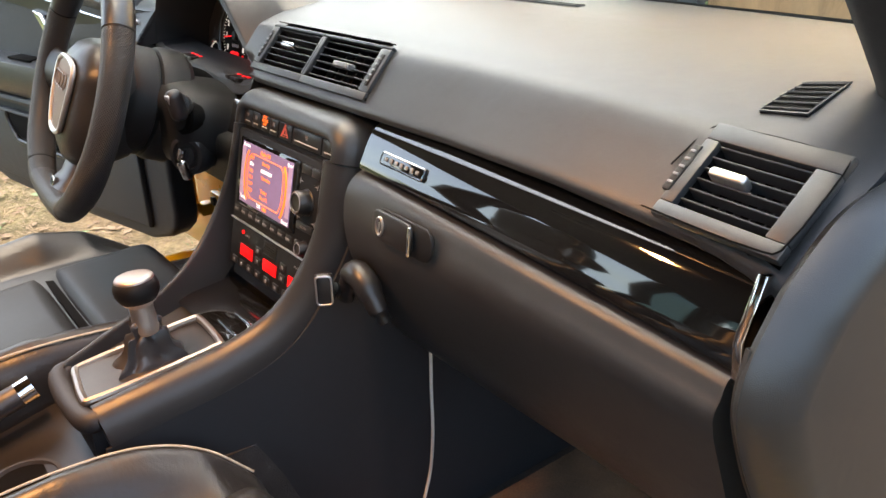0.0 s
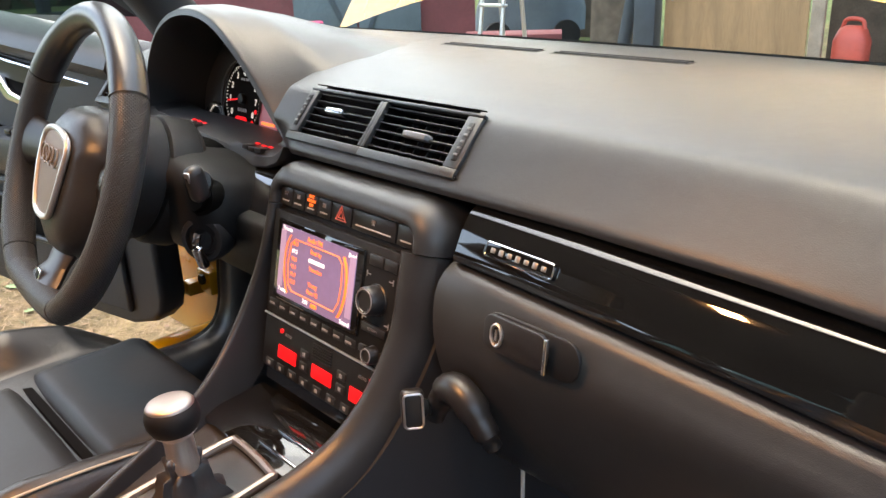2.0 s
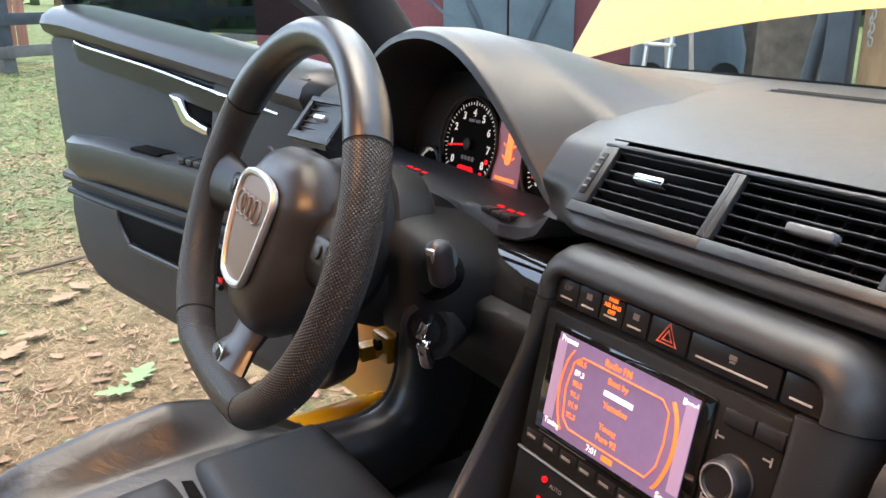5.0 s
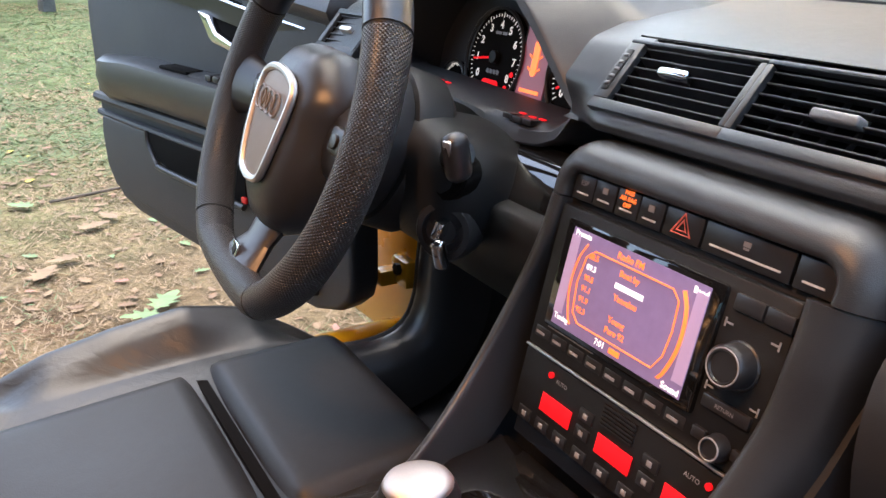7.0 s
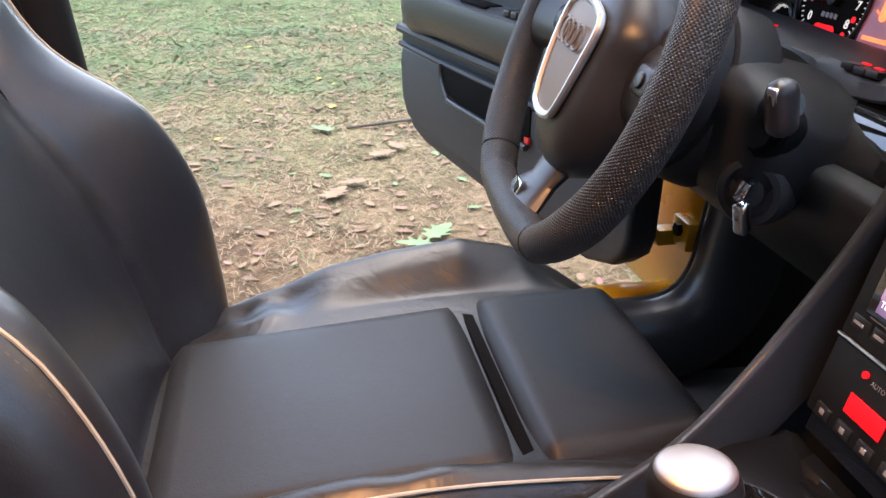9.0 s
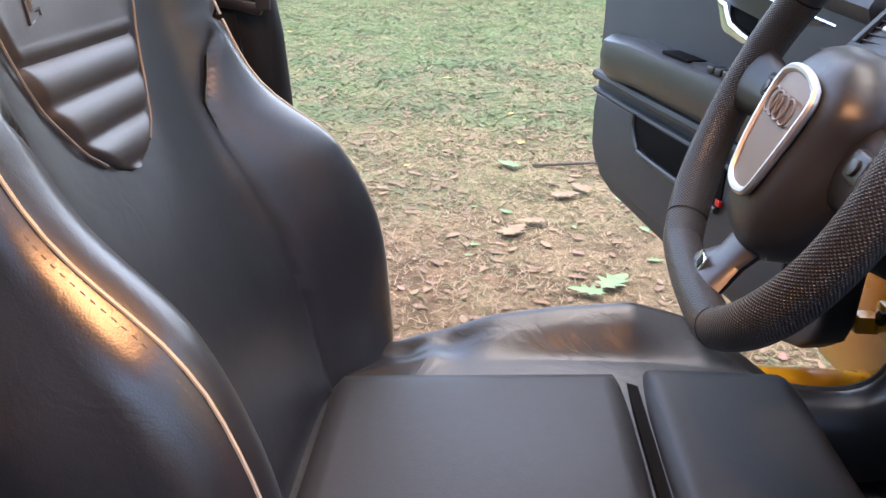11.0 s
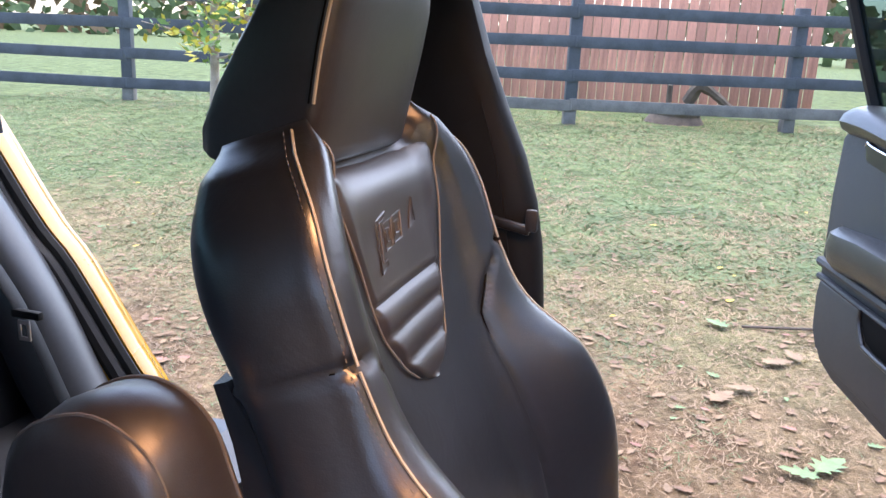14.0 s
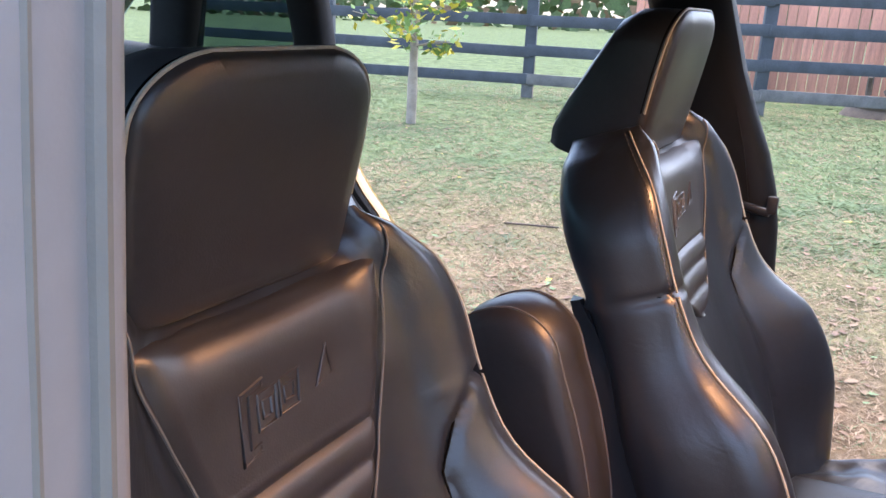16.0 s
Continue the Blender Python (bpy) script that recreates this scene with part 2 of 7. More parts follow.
def disc(bm, c, axis, r, depth, n=28, bevel=0.0):
    """A cylinder from c along axis."""
    q = Vector(axis).to_track_quat("Z", "Y").to_matrix().to_4x4()
    vs = [bm.verts.new(Vector(c) + (q @ Vector((r * math.cos(a), r * math.sin(a), 0)))) for a in (2 * math.pi * i / n for i in range(n))]
    f = bm.faces.new(vs)
    g = bmesh.ops.extrude_face_region(bm, geom=[f])
    top = [v for v in g["geom"] if isinstance(v, bmesh.types.BMVert)]
    bmesh.ops.translate(bm, verts=top, vec=Vector(axis).normalized() * depth)
    if bevel:
        es = [e for e in {e for v in top for e in v.link_edges} if all(w in set(top) for w in e.verts)]
        bmesh.ops.bevel(bm, geom=es, offset=bevel, segments=3, affect="EDGES", profile=0.5)


def turned(bm, c, axis, profile, n=28):
    """A turned body: profile of (distance along axis, radius)."""
    q = Vector(axis).to_track_quat("Z", "Y").to_matrix().to_4x4()
    loops = [[Vector(c) + q @ Vector((r * math.cos(a), r * math.sin(a), h)) for a in (2 * math.pi * i / n for i in range(n))] for h, r in profile]
    loft(bm, loops)


def lettering(text, size, m, bold=0.0):
    """Raised lettering with the built-in font, as a bmesh; m places its x-y plane."""
    cu = bpy.data.curves.new("lettering", "FONT")
    cu.body, cu.size, cu.align_x, cu.align_y = text, size, "CENTER", "CENTER"
    cu.extrude, cu.offset, cu.resolution_u = size * 0.02, bold, 3
    ob = bpy.data.objects.new("lettering", cu)
    me = bpy.data.meshes.new_from_object(ob)
    bm = bmesh.new()
    bm.from_mesh(me)
    bpy.data.objects.remove(ob)
    bpy.data.curves.remove(cu)
    bpy.data.meshes.remove(me)
    bmesh.ops.transform(bm, verts=bm.verts, matrix=m)
    return bm


def plane_frame(o, u, v):
    """Matrix with x along u, y along v and z out of the plane."""
    u, v = Vector(u).normalized(), Vector(v)
    w = u.cross(v).normalized()
    v = w.cross(u)
    m = Matrix((u, v, w)).transposed().to_4x4()
    m.translation = o
    return m


def bm_new():
    return bmesh.new()

# ---- ground, fences, trees, yard ----
def ground_height(x, y):
    far = max(0.0, -x - 3.0)
    return 0.012 * far + 0.02 * noise.noise((x * 0.35, y * 0.35, 0)) - 0.0


def make_ground():
    bm = bm_new()
    xs = [-400, -120, -60, -30, -20] + [-14 + 0.5 * i for i in range(57)] + [20, 40, 120, 400]
    ys = [-400, -120, -50, -25, -14] + [-9 + 0.5 * i for i in range(61)] + [26, 45, 120, 400]
    g = [[bm.verts.new((x, y, ground_height(max(x, -25), y) if abs(y) < 60 else 0)) for y in ys] for x in xs]
    for i in range(len(xs) - 1):
        for j in range(len(ys) - 1):
            bm.faces.new((g[i][j], g[i + 1][j], g[i + 1][j + 1], g[i][j + 1]))
    m = bpy.data.materials.new("lawn_and_straw_soil")
    m.use_nodes = True
    nt = m.node_tree
    n, l = nt.nodes, nt.links
    b = n["Principled BSDF"]
    b.inputs["Roughness"].default_value = 0.95
    b.inputs["Specular IOR Level"].default_value = 0.15
    co = n.new("ShaderNodeTexCoord")
    big = n.new("ShaderNodeTexNoise")
    big.inputs["Scale"].default_value, big.inputs["Detail"].default_value = 0.9, 9
    big.inputs["Roughness"].default_value = 0.7
    l.new(co.outputs["Object"], big.inputs["Vector"])
    sep = n.new("ShaderNodeSeparateXYZ")
    l.new(co.outputs["Object"], sep.inputs[0])
    # lawn grows away from the car, worn straw soil lies beside it
    far = n.new("ShaderNodeMapRange")
    far.inputs["From Min"].default_value, far.inputs["From Max"].default_value = -2.1, -5.0
    l.new(sep.outputs["X"], far.inputs["Value"])
    add = n.new("ShaderNodeMath")
    add.operation = "MULTIPLY_ADD"
    add.inputs[1].default_value = 0.62
    l.new(far.outputs["Result"], add.inputs[0])
    l.new(big.outputs["Fac"], add.inputs[2])
    ramp = n.new("ShaderNodeValToRGB")
    el = ramp.color_ramp.elements
    el[0].position, el[0].color = 0.40, (0.165, 0.105, 0.062, 1)
    el[1].position, el[1].color = 1.05, (0.125, 0.155, 0.065, 1)
    e = el.new(0.58)
    e.color = (0.22, 0.165, 0.092, 1)
    e = el.new(0.80)
    e.color = (0.17, 0.16, 0.075, 1)
    l.new(add.outputs[0], ramp.inputs["Fac"])
    fine = n.new("ShaderNodeTexNoise")
    fine.inputs["Scale"].default_value, fine.inputs["Detail"].default_value, fine.inputs["Roughness"].default_value = 28, 8, 0.8
    l.new(co.outputs["Object"], fine.inputs["Vector"])
    fr = n.new("ShaderNodeMapRange")
    fr.inputs["From Min"].default_value, fr.inputs["From Max"].default_value = 0.3, 0.7
    fr.inputs["To Min"].default_value, fr.inputs["To Max"].default_value = 0.45, 1.6
    l.new(fine.outputs["Fac"], fr.inputs["Value"])
    mul = n.new("ShaderNodeMix")
    mul.data_type, mul.blend_type = "RGBA", "MULTIPLY"
    mul.inputs["Factor"].default_value = 1
    l.new(ramp.outputs["Color"], mul.inputs["A"])
    l.new(fr.outputs["Result"], mul.inputs["B"])
    # tufts and bare spots a hand or two across
    tuft = n.new("ShaderNodeTexNoise")
    tuft.inputs["Scale"].default_value, tuft.inputs["Detail"].default_value, tuft.inputs["Roughness"].default_value = 5, 5, 0.7
    l.new(co.outputs["Object"], tuft.inputs["Vector"])
    tr = n.new("ShaderNodeMapRange")
    tr.inputs["From Min"].default_value, tr.inputs["From Max"].default_value = 0.35, 0.65
    tr.inputs["To Min"].default_value, tr.inputs["To Max"].default_value = 0.62, 1.4
    l.new(tuft.outputs["Fac"], tr.inputs["Value"])
    mul2 = n.new("ShaderNodeMix")
    mul2.data_type, mul2.blend_type = "RGBA", "MULTIPLY"
    mul2.inputs["Factor"].default_value = 1
    l.new(mul.outputs["Result"], mul2.inputs["A"])
    l.new(tr.outputs["Result"], mul2.inputs["B"])
    l.new(mul2.outputs["Result"], b.inputs["Base Color"])
    bp = n.new("ShaderNodeBump")
    bp.inputs["Strength"].default_value, bp.inputs["Distance"].default_value = 0.7, 0.03
    l.new(fine.outputs["Fac"], bp.inputs["Height"])
    l.new(bp.outputs["Normal"], b.inputs["Normal"])
    solo("ground", bm, m, "patchy lawn and straw-brown soil with fallen leaves", "ground", "structure", sharp=180)


make_ground()


def plain_mesh(name, verts, faces, mats, label, category, kind, index=None):
    me = bpy.data.meshes.new(name)
    me.from_pydata(verts, [], faces)
    for m in mats:
        me.materials.append(m)
    if index is not None:
        me.polygons.foreach_set("material_index", index)
    ob = new(name, me)
    return tagged(ob, label, category, "", kind)


M["blade"] = material("green_grass_blade", (0.125, 0.18, 0.066), 0.7, vary=0.3, vary_scale=2)
M["blade_dry"] = material("dry_grass_blade", (0.31, 0.215, 0.125), 0.8, vary=0.3, vary_scale=2)
rg = random.Random(5)


def grass():
    verts, faces, index = [], [], []
    for i in range(260000):
        x = -1.3 - (11.2 * rg.random() ** 1.4 if i < 170000 else 4.2 * rg.random())
        y = 4.0 - 13.0 * rg.random() ** 1.25 if i < 170000 else 2.0 - 5.5 * rg.random()
        green = min(1, max(0, (-x - 2.0) / 3.0)) * 0.62 + 0.75 * noise.noise((x * 0.8, y * 0.8, 3)) + 0.6 * noise.noise((x * 3.1, y * 3.1, 8)) + 0.1
        if green < 0.15 and rg.random() < 0.35:
            continue
        z = ground_height(x, y)
        h = (0.006 + 0.014 * rg.random()) * (0.7 + 0.5 * max(0, green))
        a = rg.random() * 6.283
        w = 0.0018 + 0.0005 * (-x)
        lean = 3.4 * h
        dx, dy = math.cos(a), math.sin(a)
        k = len(verts)
        b = rg.random() * 6.283
        tri = [Vector((x - dy * w, y + dx * w, z - 0.002)), Vector((x + dy * w, y - dx * w, z - 0.002)), Vector((x + lean * math.cos(b), y + lean * math.sin(b), z + h))]
        up = (tri[1] - tri[0]).cross(tri[2] - tri[0]).z > 0
        verts += [tuple(q) for q in tri]
        faces.append((k, k + 1, k + 2) if up else (k + 1, k, k + 2))
        index.append(0 if rg.random() < green else 1)
    lawn = plain_mesh("grass", verts, faces, [M["blade"], M["blade_dry"]], "short lawn grass, part green and part dry straw", "grass", "stuff", index)
    # blades share the lawn's upward shading
    lawn.data.normals_split_custom_set_from_vertices([(0.0, 0.0, 1.0)] * len(verts))


grass()
LEAF = [(0, 0), (.06, .10), (.22, .12), (.12, .22), (.30, .34), (.13, .38), (.24, .58), (.10, .56), (.10, .74), (0, .86),
        (-.09, .72), (-.12, .57), (-.25, .56), (-.12, .40), (-.29, .33), (-.13, .23), (-.2, .11), (-.05, .10)]
M["leaf_tan"] = material("pale_tan_dry_leaf", (0.27, 0.175, 0.095), 0.75, vary=0.25, vary_scale=12)
M["leaf_brown"] = material("dull_brown_leaf", (0.21, 0.125, 0.07), 0.75, vary=0.3, vary_scale=12)
M["leaf_red"] = material("pink_red_leaf", (0.36, 0.17, 0.12), 0.7, vary=0.3, vary_scale=12)
M["leaf_green"] = material("green_oak_leaf", (0.16, 0.25, 0.09), 0.6, vary=0.25, vary_scale=12)
M["leaf_yellow"] = material("yellow_leaf", (0.72, 0.55, 0.06), 0.6, vary=0.2, vary_scale=12)


def leaf_shape(verts, faces, x, y, z, size, a, rise):
    k = len(verts)
    ca, sa = math.cos(a), math.sin(a)
    tip = rise * size
    for u, v in LEAF:
        u, v = u * size, (v - 0.4) * size
        verts.append((x + ca * u - sa * v, y + sa * u + ca * v, z + 0.006 + tip * (abs(u) / size * 1.2 + 0.25 * abs(v) / size)))
    faces.append(tuple(range(k, k + len(LEAF))))


def litter():
    verts, faces, index = [], [], []
    for _ in range(11000):
        x = -1.05 - 9.0 * rg.random() ** 1.15
        y = -5.0 + 8.2 * rg.random()
        s = 0.020 + 0.055 * rg.random() ** 2.2
        leaf_shape(verts, faces, x, y, ground_height(x, y), s, rg.random() * 6.283, 0.05 + 0.28 * rg.random())
        r = rg.random()
        index.append(0 if r < 0.50 else 1 if r < 0.88 else 2 if r < 0.92 else 3 if r < 0.985 else 4)
    plain_mesh("leaf_litter", verts, faces, [M["leaf_tan"], M["leaf_brown"], M["leaf_red"], M["leaf_green"], M["leaf_yellow"]],
               "fallen oak leaves, tan, rust and green, lying on the lawn", "leaves", "stuff", index)


litter()


def fallen_leaf(x, y, size, turn, mat, label):
    verts, faces = [], []
    leaf_shape(verts, faces, 0, 0, 0, size, turn, 0.14)
    me = bpy.data.meshes.new("fallen_leaf")
    me.from_pydata(verts, [], faces)
    me.materials.append(mat)
    ob = new("fallen_leaf", me)
    ob.location = (x, y, ground_height(x, y) + 0.012)
    tagged(ob, label, "leaf", "large fallen leaves")


for x, y, s, a, k, words in (
        (-2.22, 0.20, 0.16, 1.0, "leaf_tan", "large pale tan oak leaf on straw soil"),
        (-2.32, 0.27, 0.13, 3.3, "leaf_tan", "pale tan oak leaf on straw soil"),
        (-2.61, 0.40, 0.15, 0.4, "leaf_tan", "pale tan oak leaf on straw soil"),
        (-2.70, 0.47, 0.13, 2.0, "leaf_tan", "pale tan oak leaf on straw soil"),
        (-2.97, 0.20, 0.14, 2.4, "leaf_green", "grey-green oak leaf on the lawn"),
        (-1.85, 0.48, 0.17, 0.9, "leaf_green", "large green oak leaf beside the sill"),
        (-1.78, 0.40, 0.13, 2.9, "leaf_green", "green oak leaf beside the sill"),
        (-2.45, 0.74, 0.15, 1.9, "leaf_tan", "pale tan oak leaf under the door"),
        (-5.2, -1.9, 0.14, 1.2, "leaf_yellow", "bright yellow leaf on the lawn")):
    fallen_leaf(x, y, s, a, M[k], words)

# black board fence
M["fence_bare"] = material("grey_weathered_rail", (0.15, 0.14, 0.125), 0.8, vary=0.35, vary_scale=5, grain=120, bump=0.5)
M["fence"] = material("weathered_black_fence_paint", (0.060, 0.066, 0.074), 0.7, vary=0.35, vary_scale=5, grain=120, bump=0.5, streak=(1, 1, 1))
M["cedar"] = material("red_cedar_boards", (0.52, 0.235, 0.155), 0.75, vary=0.3, vary_scale=3, grain=90, bump=0.4, random_tone=0.22, streak=(6, 6, 0.6))
PA, PB, PC = Vector((-10.335, -1.556)), Vector((-11.282, 1.188)), Vector((-9.819, -4.523))
POSTS = [Vector((-9.25, -7.5)), PC, PA, PB, Vector((-12.2, 3.95)), Vector((-13.1, 6.7)), Vector((-14.0, 9.4))]
POSTS = [Vector((-8.7, -10.4))] + POSTS


def rail_fence():
    f = thing("rail_fence", (PA.x, PA.y, 0.07), "weathered black four-rail board fence along the lawn", "fence")
    for p in POSTS:
        z = ground_height(p.x, p.y)
        bm = bm_new()
        box(bm, (p.x, p.y, z + 0.76), (0.15, 0.15, 1.64), (0, 0, 18), 0.008)
        post = part("post", bm, M["fence"], f)
        bm = bm_new()
        box(bm, (p.x, p.y, z + 0.08), (0.156, 0.156, 0.30), (0, 0, 18), 0.006)
        part("post_foot", bm, M["fence_bare"], post, "bare grey foot of the post")
    for a, b in zip(POSTS, POSTS[1:]):
        d = b - a
        ang = math.degrees(math.atan2(d.y, d.x))
        off = Vector((-d.y, d.x)).normalized() * -0.09
        if off.x < 0:
            off = -off
        c = (a + b) / 2 + off
        for k, h in enumerate((0.338, 0.719, 1.128, 1.51)):
            bm = bm_new()
            z = h + 0.012 * (-10.33 - c.x)
            box(bm, (c.x, c.y, z), (d.length + 0.05, 0.03, 0.145), (0, rg.uniform(-.5, .5), ang), 0.004)
            part("rail", bm, M["fence_bare" if k == 0 and c.y > -3.6 else "fence"], f, "weathered grey bottom rail" if k == 0 and c.y > -3.6 else "")


rail_fence()


def cedar_fence():
    a, b = Vector((-13.6, -4.2)), Vector((-12.8, 1.65))
    f = thing("privacy_fence", (a.x, a.y, 0.1), "red-brown cedar privacy fence of upright boards", "fence")
    d = (b - a)
    n = int(d.length / 0.145)
    me = None
    for i in range(n):
        p = a + d * ((i + 0.5) / n)
        if me is None:
            bm = bm_new()
            box(bm, (0, 0, 0.93), (0.138, 0.02, 1.86), (0, 0, 0), 0.004)
            me = finish(bm, M["cedar"], "board")
        ob = new("board", me)
        ob.parent = f
        ob.matrix_basis = Matrix.Translation((p.x - a.x, p.y - a.y, ground_height(p.x, p.y) - 0.05 + rg.uniform(-.02, .02))) @ pose(0, 0, 0, 0, rg.uniform(-.4, .4), math.degrees(math.atan2(d.y, d.x)))


cedar_fence()
M["bark"] = material("pale_grey_bark", (0.36, 0.29, 0.22), 0.85, vary=0.35, vary_scale=9, grain=60, bump=0.8)
M["bark_dark"] = material("brown_oak_bark", (0.13, 0.10, 0.075), 0.9, vary=0.4, vary_scale=7, grain=40, bump=1.0)
M["foliage"] = material("green_foliage", (0.17, 0.27, 0.06), 0.6, vary=0.4, vary_scale=3)
M["foliage_yellow"] = material("yellow_foliage", (0.62, 0.50, 0.05), 0.6, vary=0.3, vary_scale=3)


def tree(x, y, height, r, crown_low, crown_r, leaves, size, label, bark, yellow=0.0, seed=1, category="tree", lean=0.03):
    rt = random.Random(seed)
    z0 = ground_height(x, y)
    t = thing("tree", (x, y, z0), label, category)
    bm = bm_new()
    top = Vector((x + lean * height, y + 0.4 * lean * height, z0 + height))
    tube(bm, [(x, y, z0 - 0.05), (x + 0.3 * lean * height, y, z0 + 0.35 * height), (x + 0.5 * lean * height, y + 0.02, z0 + 0.65 * height), top], [r * 1.25, r, r * 0.8, r * 0.35], 10, 14)
    part("trunk", bm, bark, t)
    verts, faces, index = [], [], []
    limbs = []
    for i in range(13):
        f = 0.0 if i == 0 else rt.random()
        hz = crown_low + (height - crown_low) * f
        base = Vector((x + lean * hz, y + 0.3 * lean * hz, z0 + hz))
        a = rt.random() * 6.283
        ln = crown_r * (0.6 + 0.5 * rt.random()) * (1 - 0.5 * f)
        mid = base + Vector((math.cos(a) * ln * .5, math.sin(a) * ln * .5, 0.12 * ln))
        end = base + Vector((math.cos(a) * ln, math.sin(a) * ln, ln * rt.uniform(-0.05, 0.45)))
        bm = bm_new()
        tube(bm, [base, mid, end], [r * 0.42, r * 0.3, r * 0.12], 6, 7)
        part("limb", bm, bark, t)
        limbs.append((base, mid, end))
    for _ in range(leaves):
        b, m_, e = limbs[rt.randrange(len(limbs))]
        f = rt.random() ** 0.6
        c = (b.lerp(m_, f * 2) if f < .5 else m_.lerp(e, f * 2 - 1)) + Vector((rt.gauss(0, .16), rt.gauss(0, .16), rt.gauss(-.02, .13))) * crown_r * 0.8
        s = size * rt.uniform(0.6, 1.3)
        u = Vector((rt.gauss(0, 1), rt.gauss(0, 1), rt.gauss(0, .6))).normalized()
        v = u.cross(Vector((rt.gauss(0, 1), rt.gauss(0, 1), rt.gauss(0, 1)))).normalized()
        k = len(verts)
        verts += [tuple(c - u * s), tuple(c + v * s * .45 - u * s * .2), tuple(c + u * s), tuple(c - v * s * .45 - u * s * .1)]
        faces.append((k, k + 1, k + 2, k + 3))
        index.append(1 if rt.random() < yellow else 0)
    me = bpy.data.meshes.new("crown")
    me.from_pydata([tuple(Vector(q) - ORIGIN[t]) for q in verts], [], faces)
    me.materials.append(M["foliage"])
    me.materials.append(M["foliage_yellow"])
    me.polygons.foreach_set("material_index", index)
    ob = new("crown", me)
    ob.parent = t
    return t


tree(-6.56, -4.44, 2.6, 0.042, 0.78, 0.75, 620, 0.06, "young tree with pale trunk and yellow-green leaves", M["bark"], 0.45, 4, lean=-0.02)

# ---- the car: shell ----
XC = 0.015           # centre line of the console
body = thing("car_body", (0, 0, 0.12), "yellow four-door car with its driver-side doors standing open", "car")


def shell_part(name, mat, build, label="", sharp=40):
    bm = bm_new()
    build(bm)
    return part(name, bm, mat, body, label, sharp)


def floor_pan(bm):
    box(bm, (0, -0.35, 0.235), (1.38, 2.5, 0.03))
    # toe board slopes up to the firewall
    slab(bm, [(-0.68, 0.86, 0.24), (0.66, 0.86, 0.24), (0.66, 1.02, 0.50), (-0.68, 1.02, 0.50)], (0, 0.03, -0.02))
    box(bm, (0, 1.03, 0.68), (1.36, 0.03, 0.38))
    # tunnel
    slab(bm, [(-0.12, 0.98, 0.24), (0.14, 0.98, 0.24), (0.12, 0.98, 0.47), (-0.10, 0.98, 0.47)], (0, -1.9, 0), 0.02)


shell_part("floor_carpet", M["carpet"], floor_pan, "charcoal carpet over the floor and tunnel")


def roof(bm):
    out = []
    for y, z in ((0.33, 1.30), (0.0, 1.37), (-0.5, 1.40), (-1.1, 1.37), (-1.5, 1.30)):
        out.append([Vector((x, y, z - 0.06 * (abs(x) / 0.6) ** 3)) for x in [-0.62 + 1.24 * i / 10 for i in range(11)]])
    rows = [r + [q + Vector((0, 0, 0.05)) for q in r[::-1]] for r in out]
    loft(bm, rows)


shell_part("roof", M["headliner"], roof, "dark cloth headliner under the roof")
dome_light = thing("courtesy_lamp", (0.01, 0.03, 1.358), "small warm courtesy lamp set in the headliner", "lamp")
bm = bm_new()
box(bm, (0.01, 0.03, 1.345), (0.34, 0.10, 0.04), (6, 0, 0), 0.006)
part("lamp_housing", bm, M["panel"], dome_light)



def pillar(bm, pts, w, d):
    """A post through pts with an oval section, w across x and d along y."""
    p = spline(pts, 14)
    loops = [[q + Vector((w * math.cos(a) * abs(math.cos(a)) ** -0.35 if abs(math.cos(a)) > 1e-3 else 0, d * math.sin(a) * abs(math.sin(a)) ** -0.35 if abs(math.sin(a)) > 1e-3 else 0, 0)) for a in (2 * math.pi * j / 16 for j in range(16))] for q in p]
    loft(bm, loops)


for s in (-1, 1):
    shell_part("windscreen_pillar", M["panel"], lambda bm, s=s: pillar(bm, [(0.690 * s, 0.70, 0.86), (0.675 * s, 0.655, 0.95), (0.655 * s, 0.55, 1.08), (0.60 * s, 0.36, 1.30)], 0.045, 0.05), "dark grey windscreen pillar trim")
# centre posts: the driver's leans as the seat belt runs
shell_part("centre_pillar", M["black"], lambda bm: pillar(bm, [(-0.73, -0.235, 0.34), (-0.73, -0.245, 0.55), (-0.715, -0.25, 0.78), (-0.705, -0.275, 0.93), (-0.69, -0.335, 1.08), (-0.66, -0.38, 1.24), (-0.62, -0.42, 1.37)], 0.035, 0.075), "black centre pillar trim")
shell_part("centre_pillar", M["pale_trim"], lambda bm: pillar(bm, [(0.765, -0.24, 0.34), (0.765, -0.24, 0.78), (0.760, -0.236, 0.95), (0.755, -0.236, 1.10), (0.73, -0.25, 1.25), (0.66, -0.30, 1.37)], 0.0475, 0.087), "pale grey centre pillar of the passenger door frame")
bm = bm_new()
POST = [(0.765, -0.24, 0.34), (0.765, -0.24, 0.78), (0.760, -0.236, 0.95), (0.755, -0.236, 1.10), (0.73, -0.25, 1.25), (0.66, -0.30, 1.37)]
tube(bm, [(x - 0.0200, y + 0.0835, z) for x, y, z in POST], 0.0026, 8, 40)
part("pillar_seal", bm, M["pillar_edge"], body, "grey beading along the pillar")
bm = bm_new()
tube(bm, [(x - 0.0055, y + 0.0852, z) for x, y, z in POST], 0.0014, 8, 40)
part("pillar_joint", bm, M["pillar_edge"], body, "grey joint along the pillar trim")
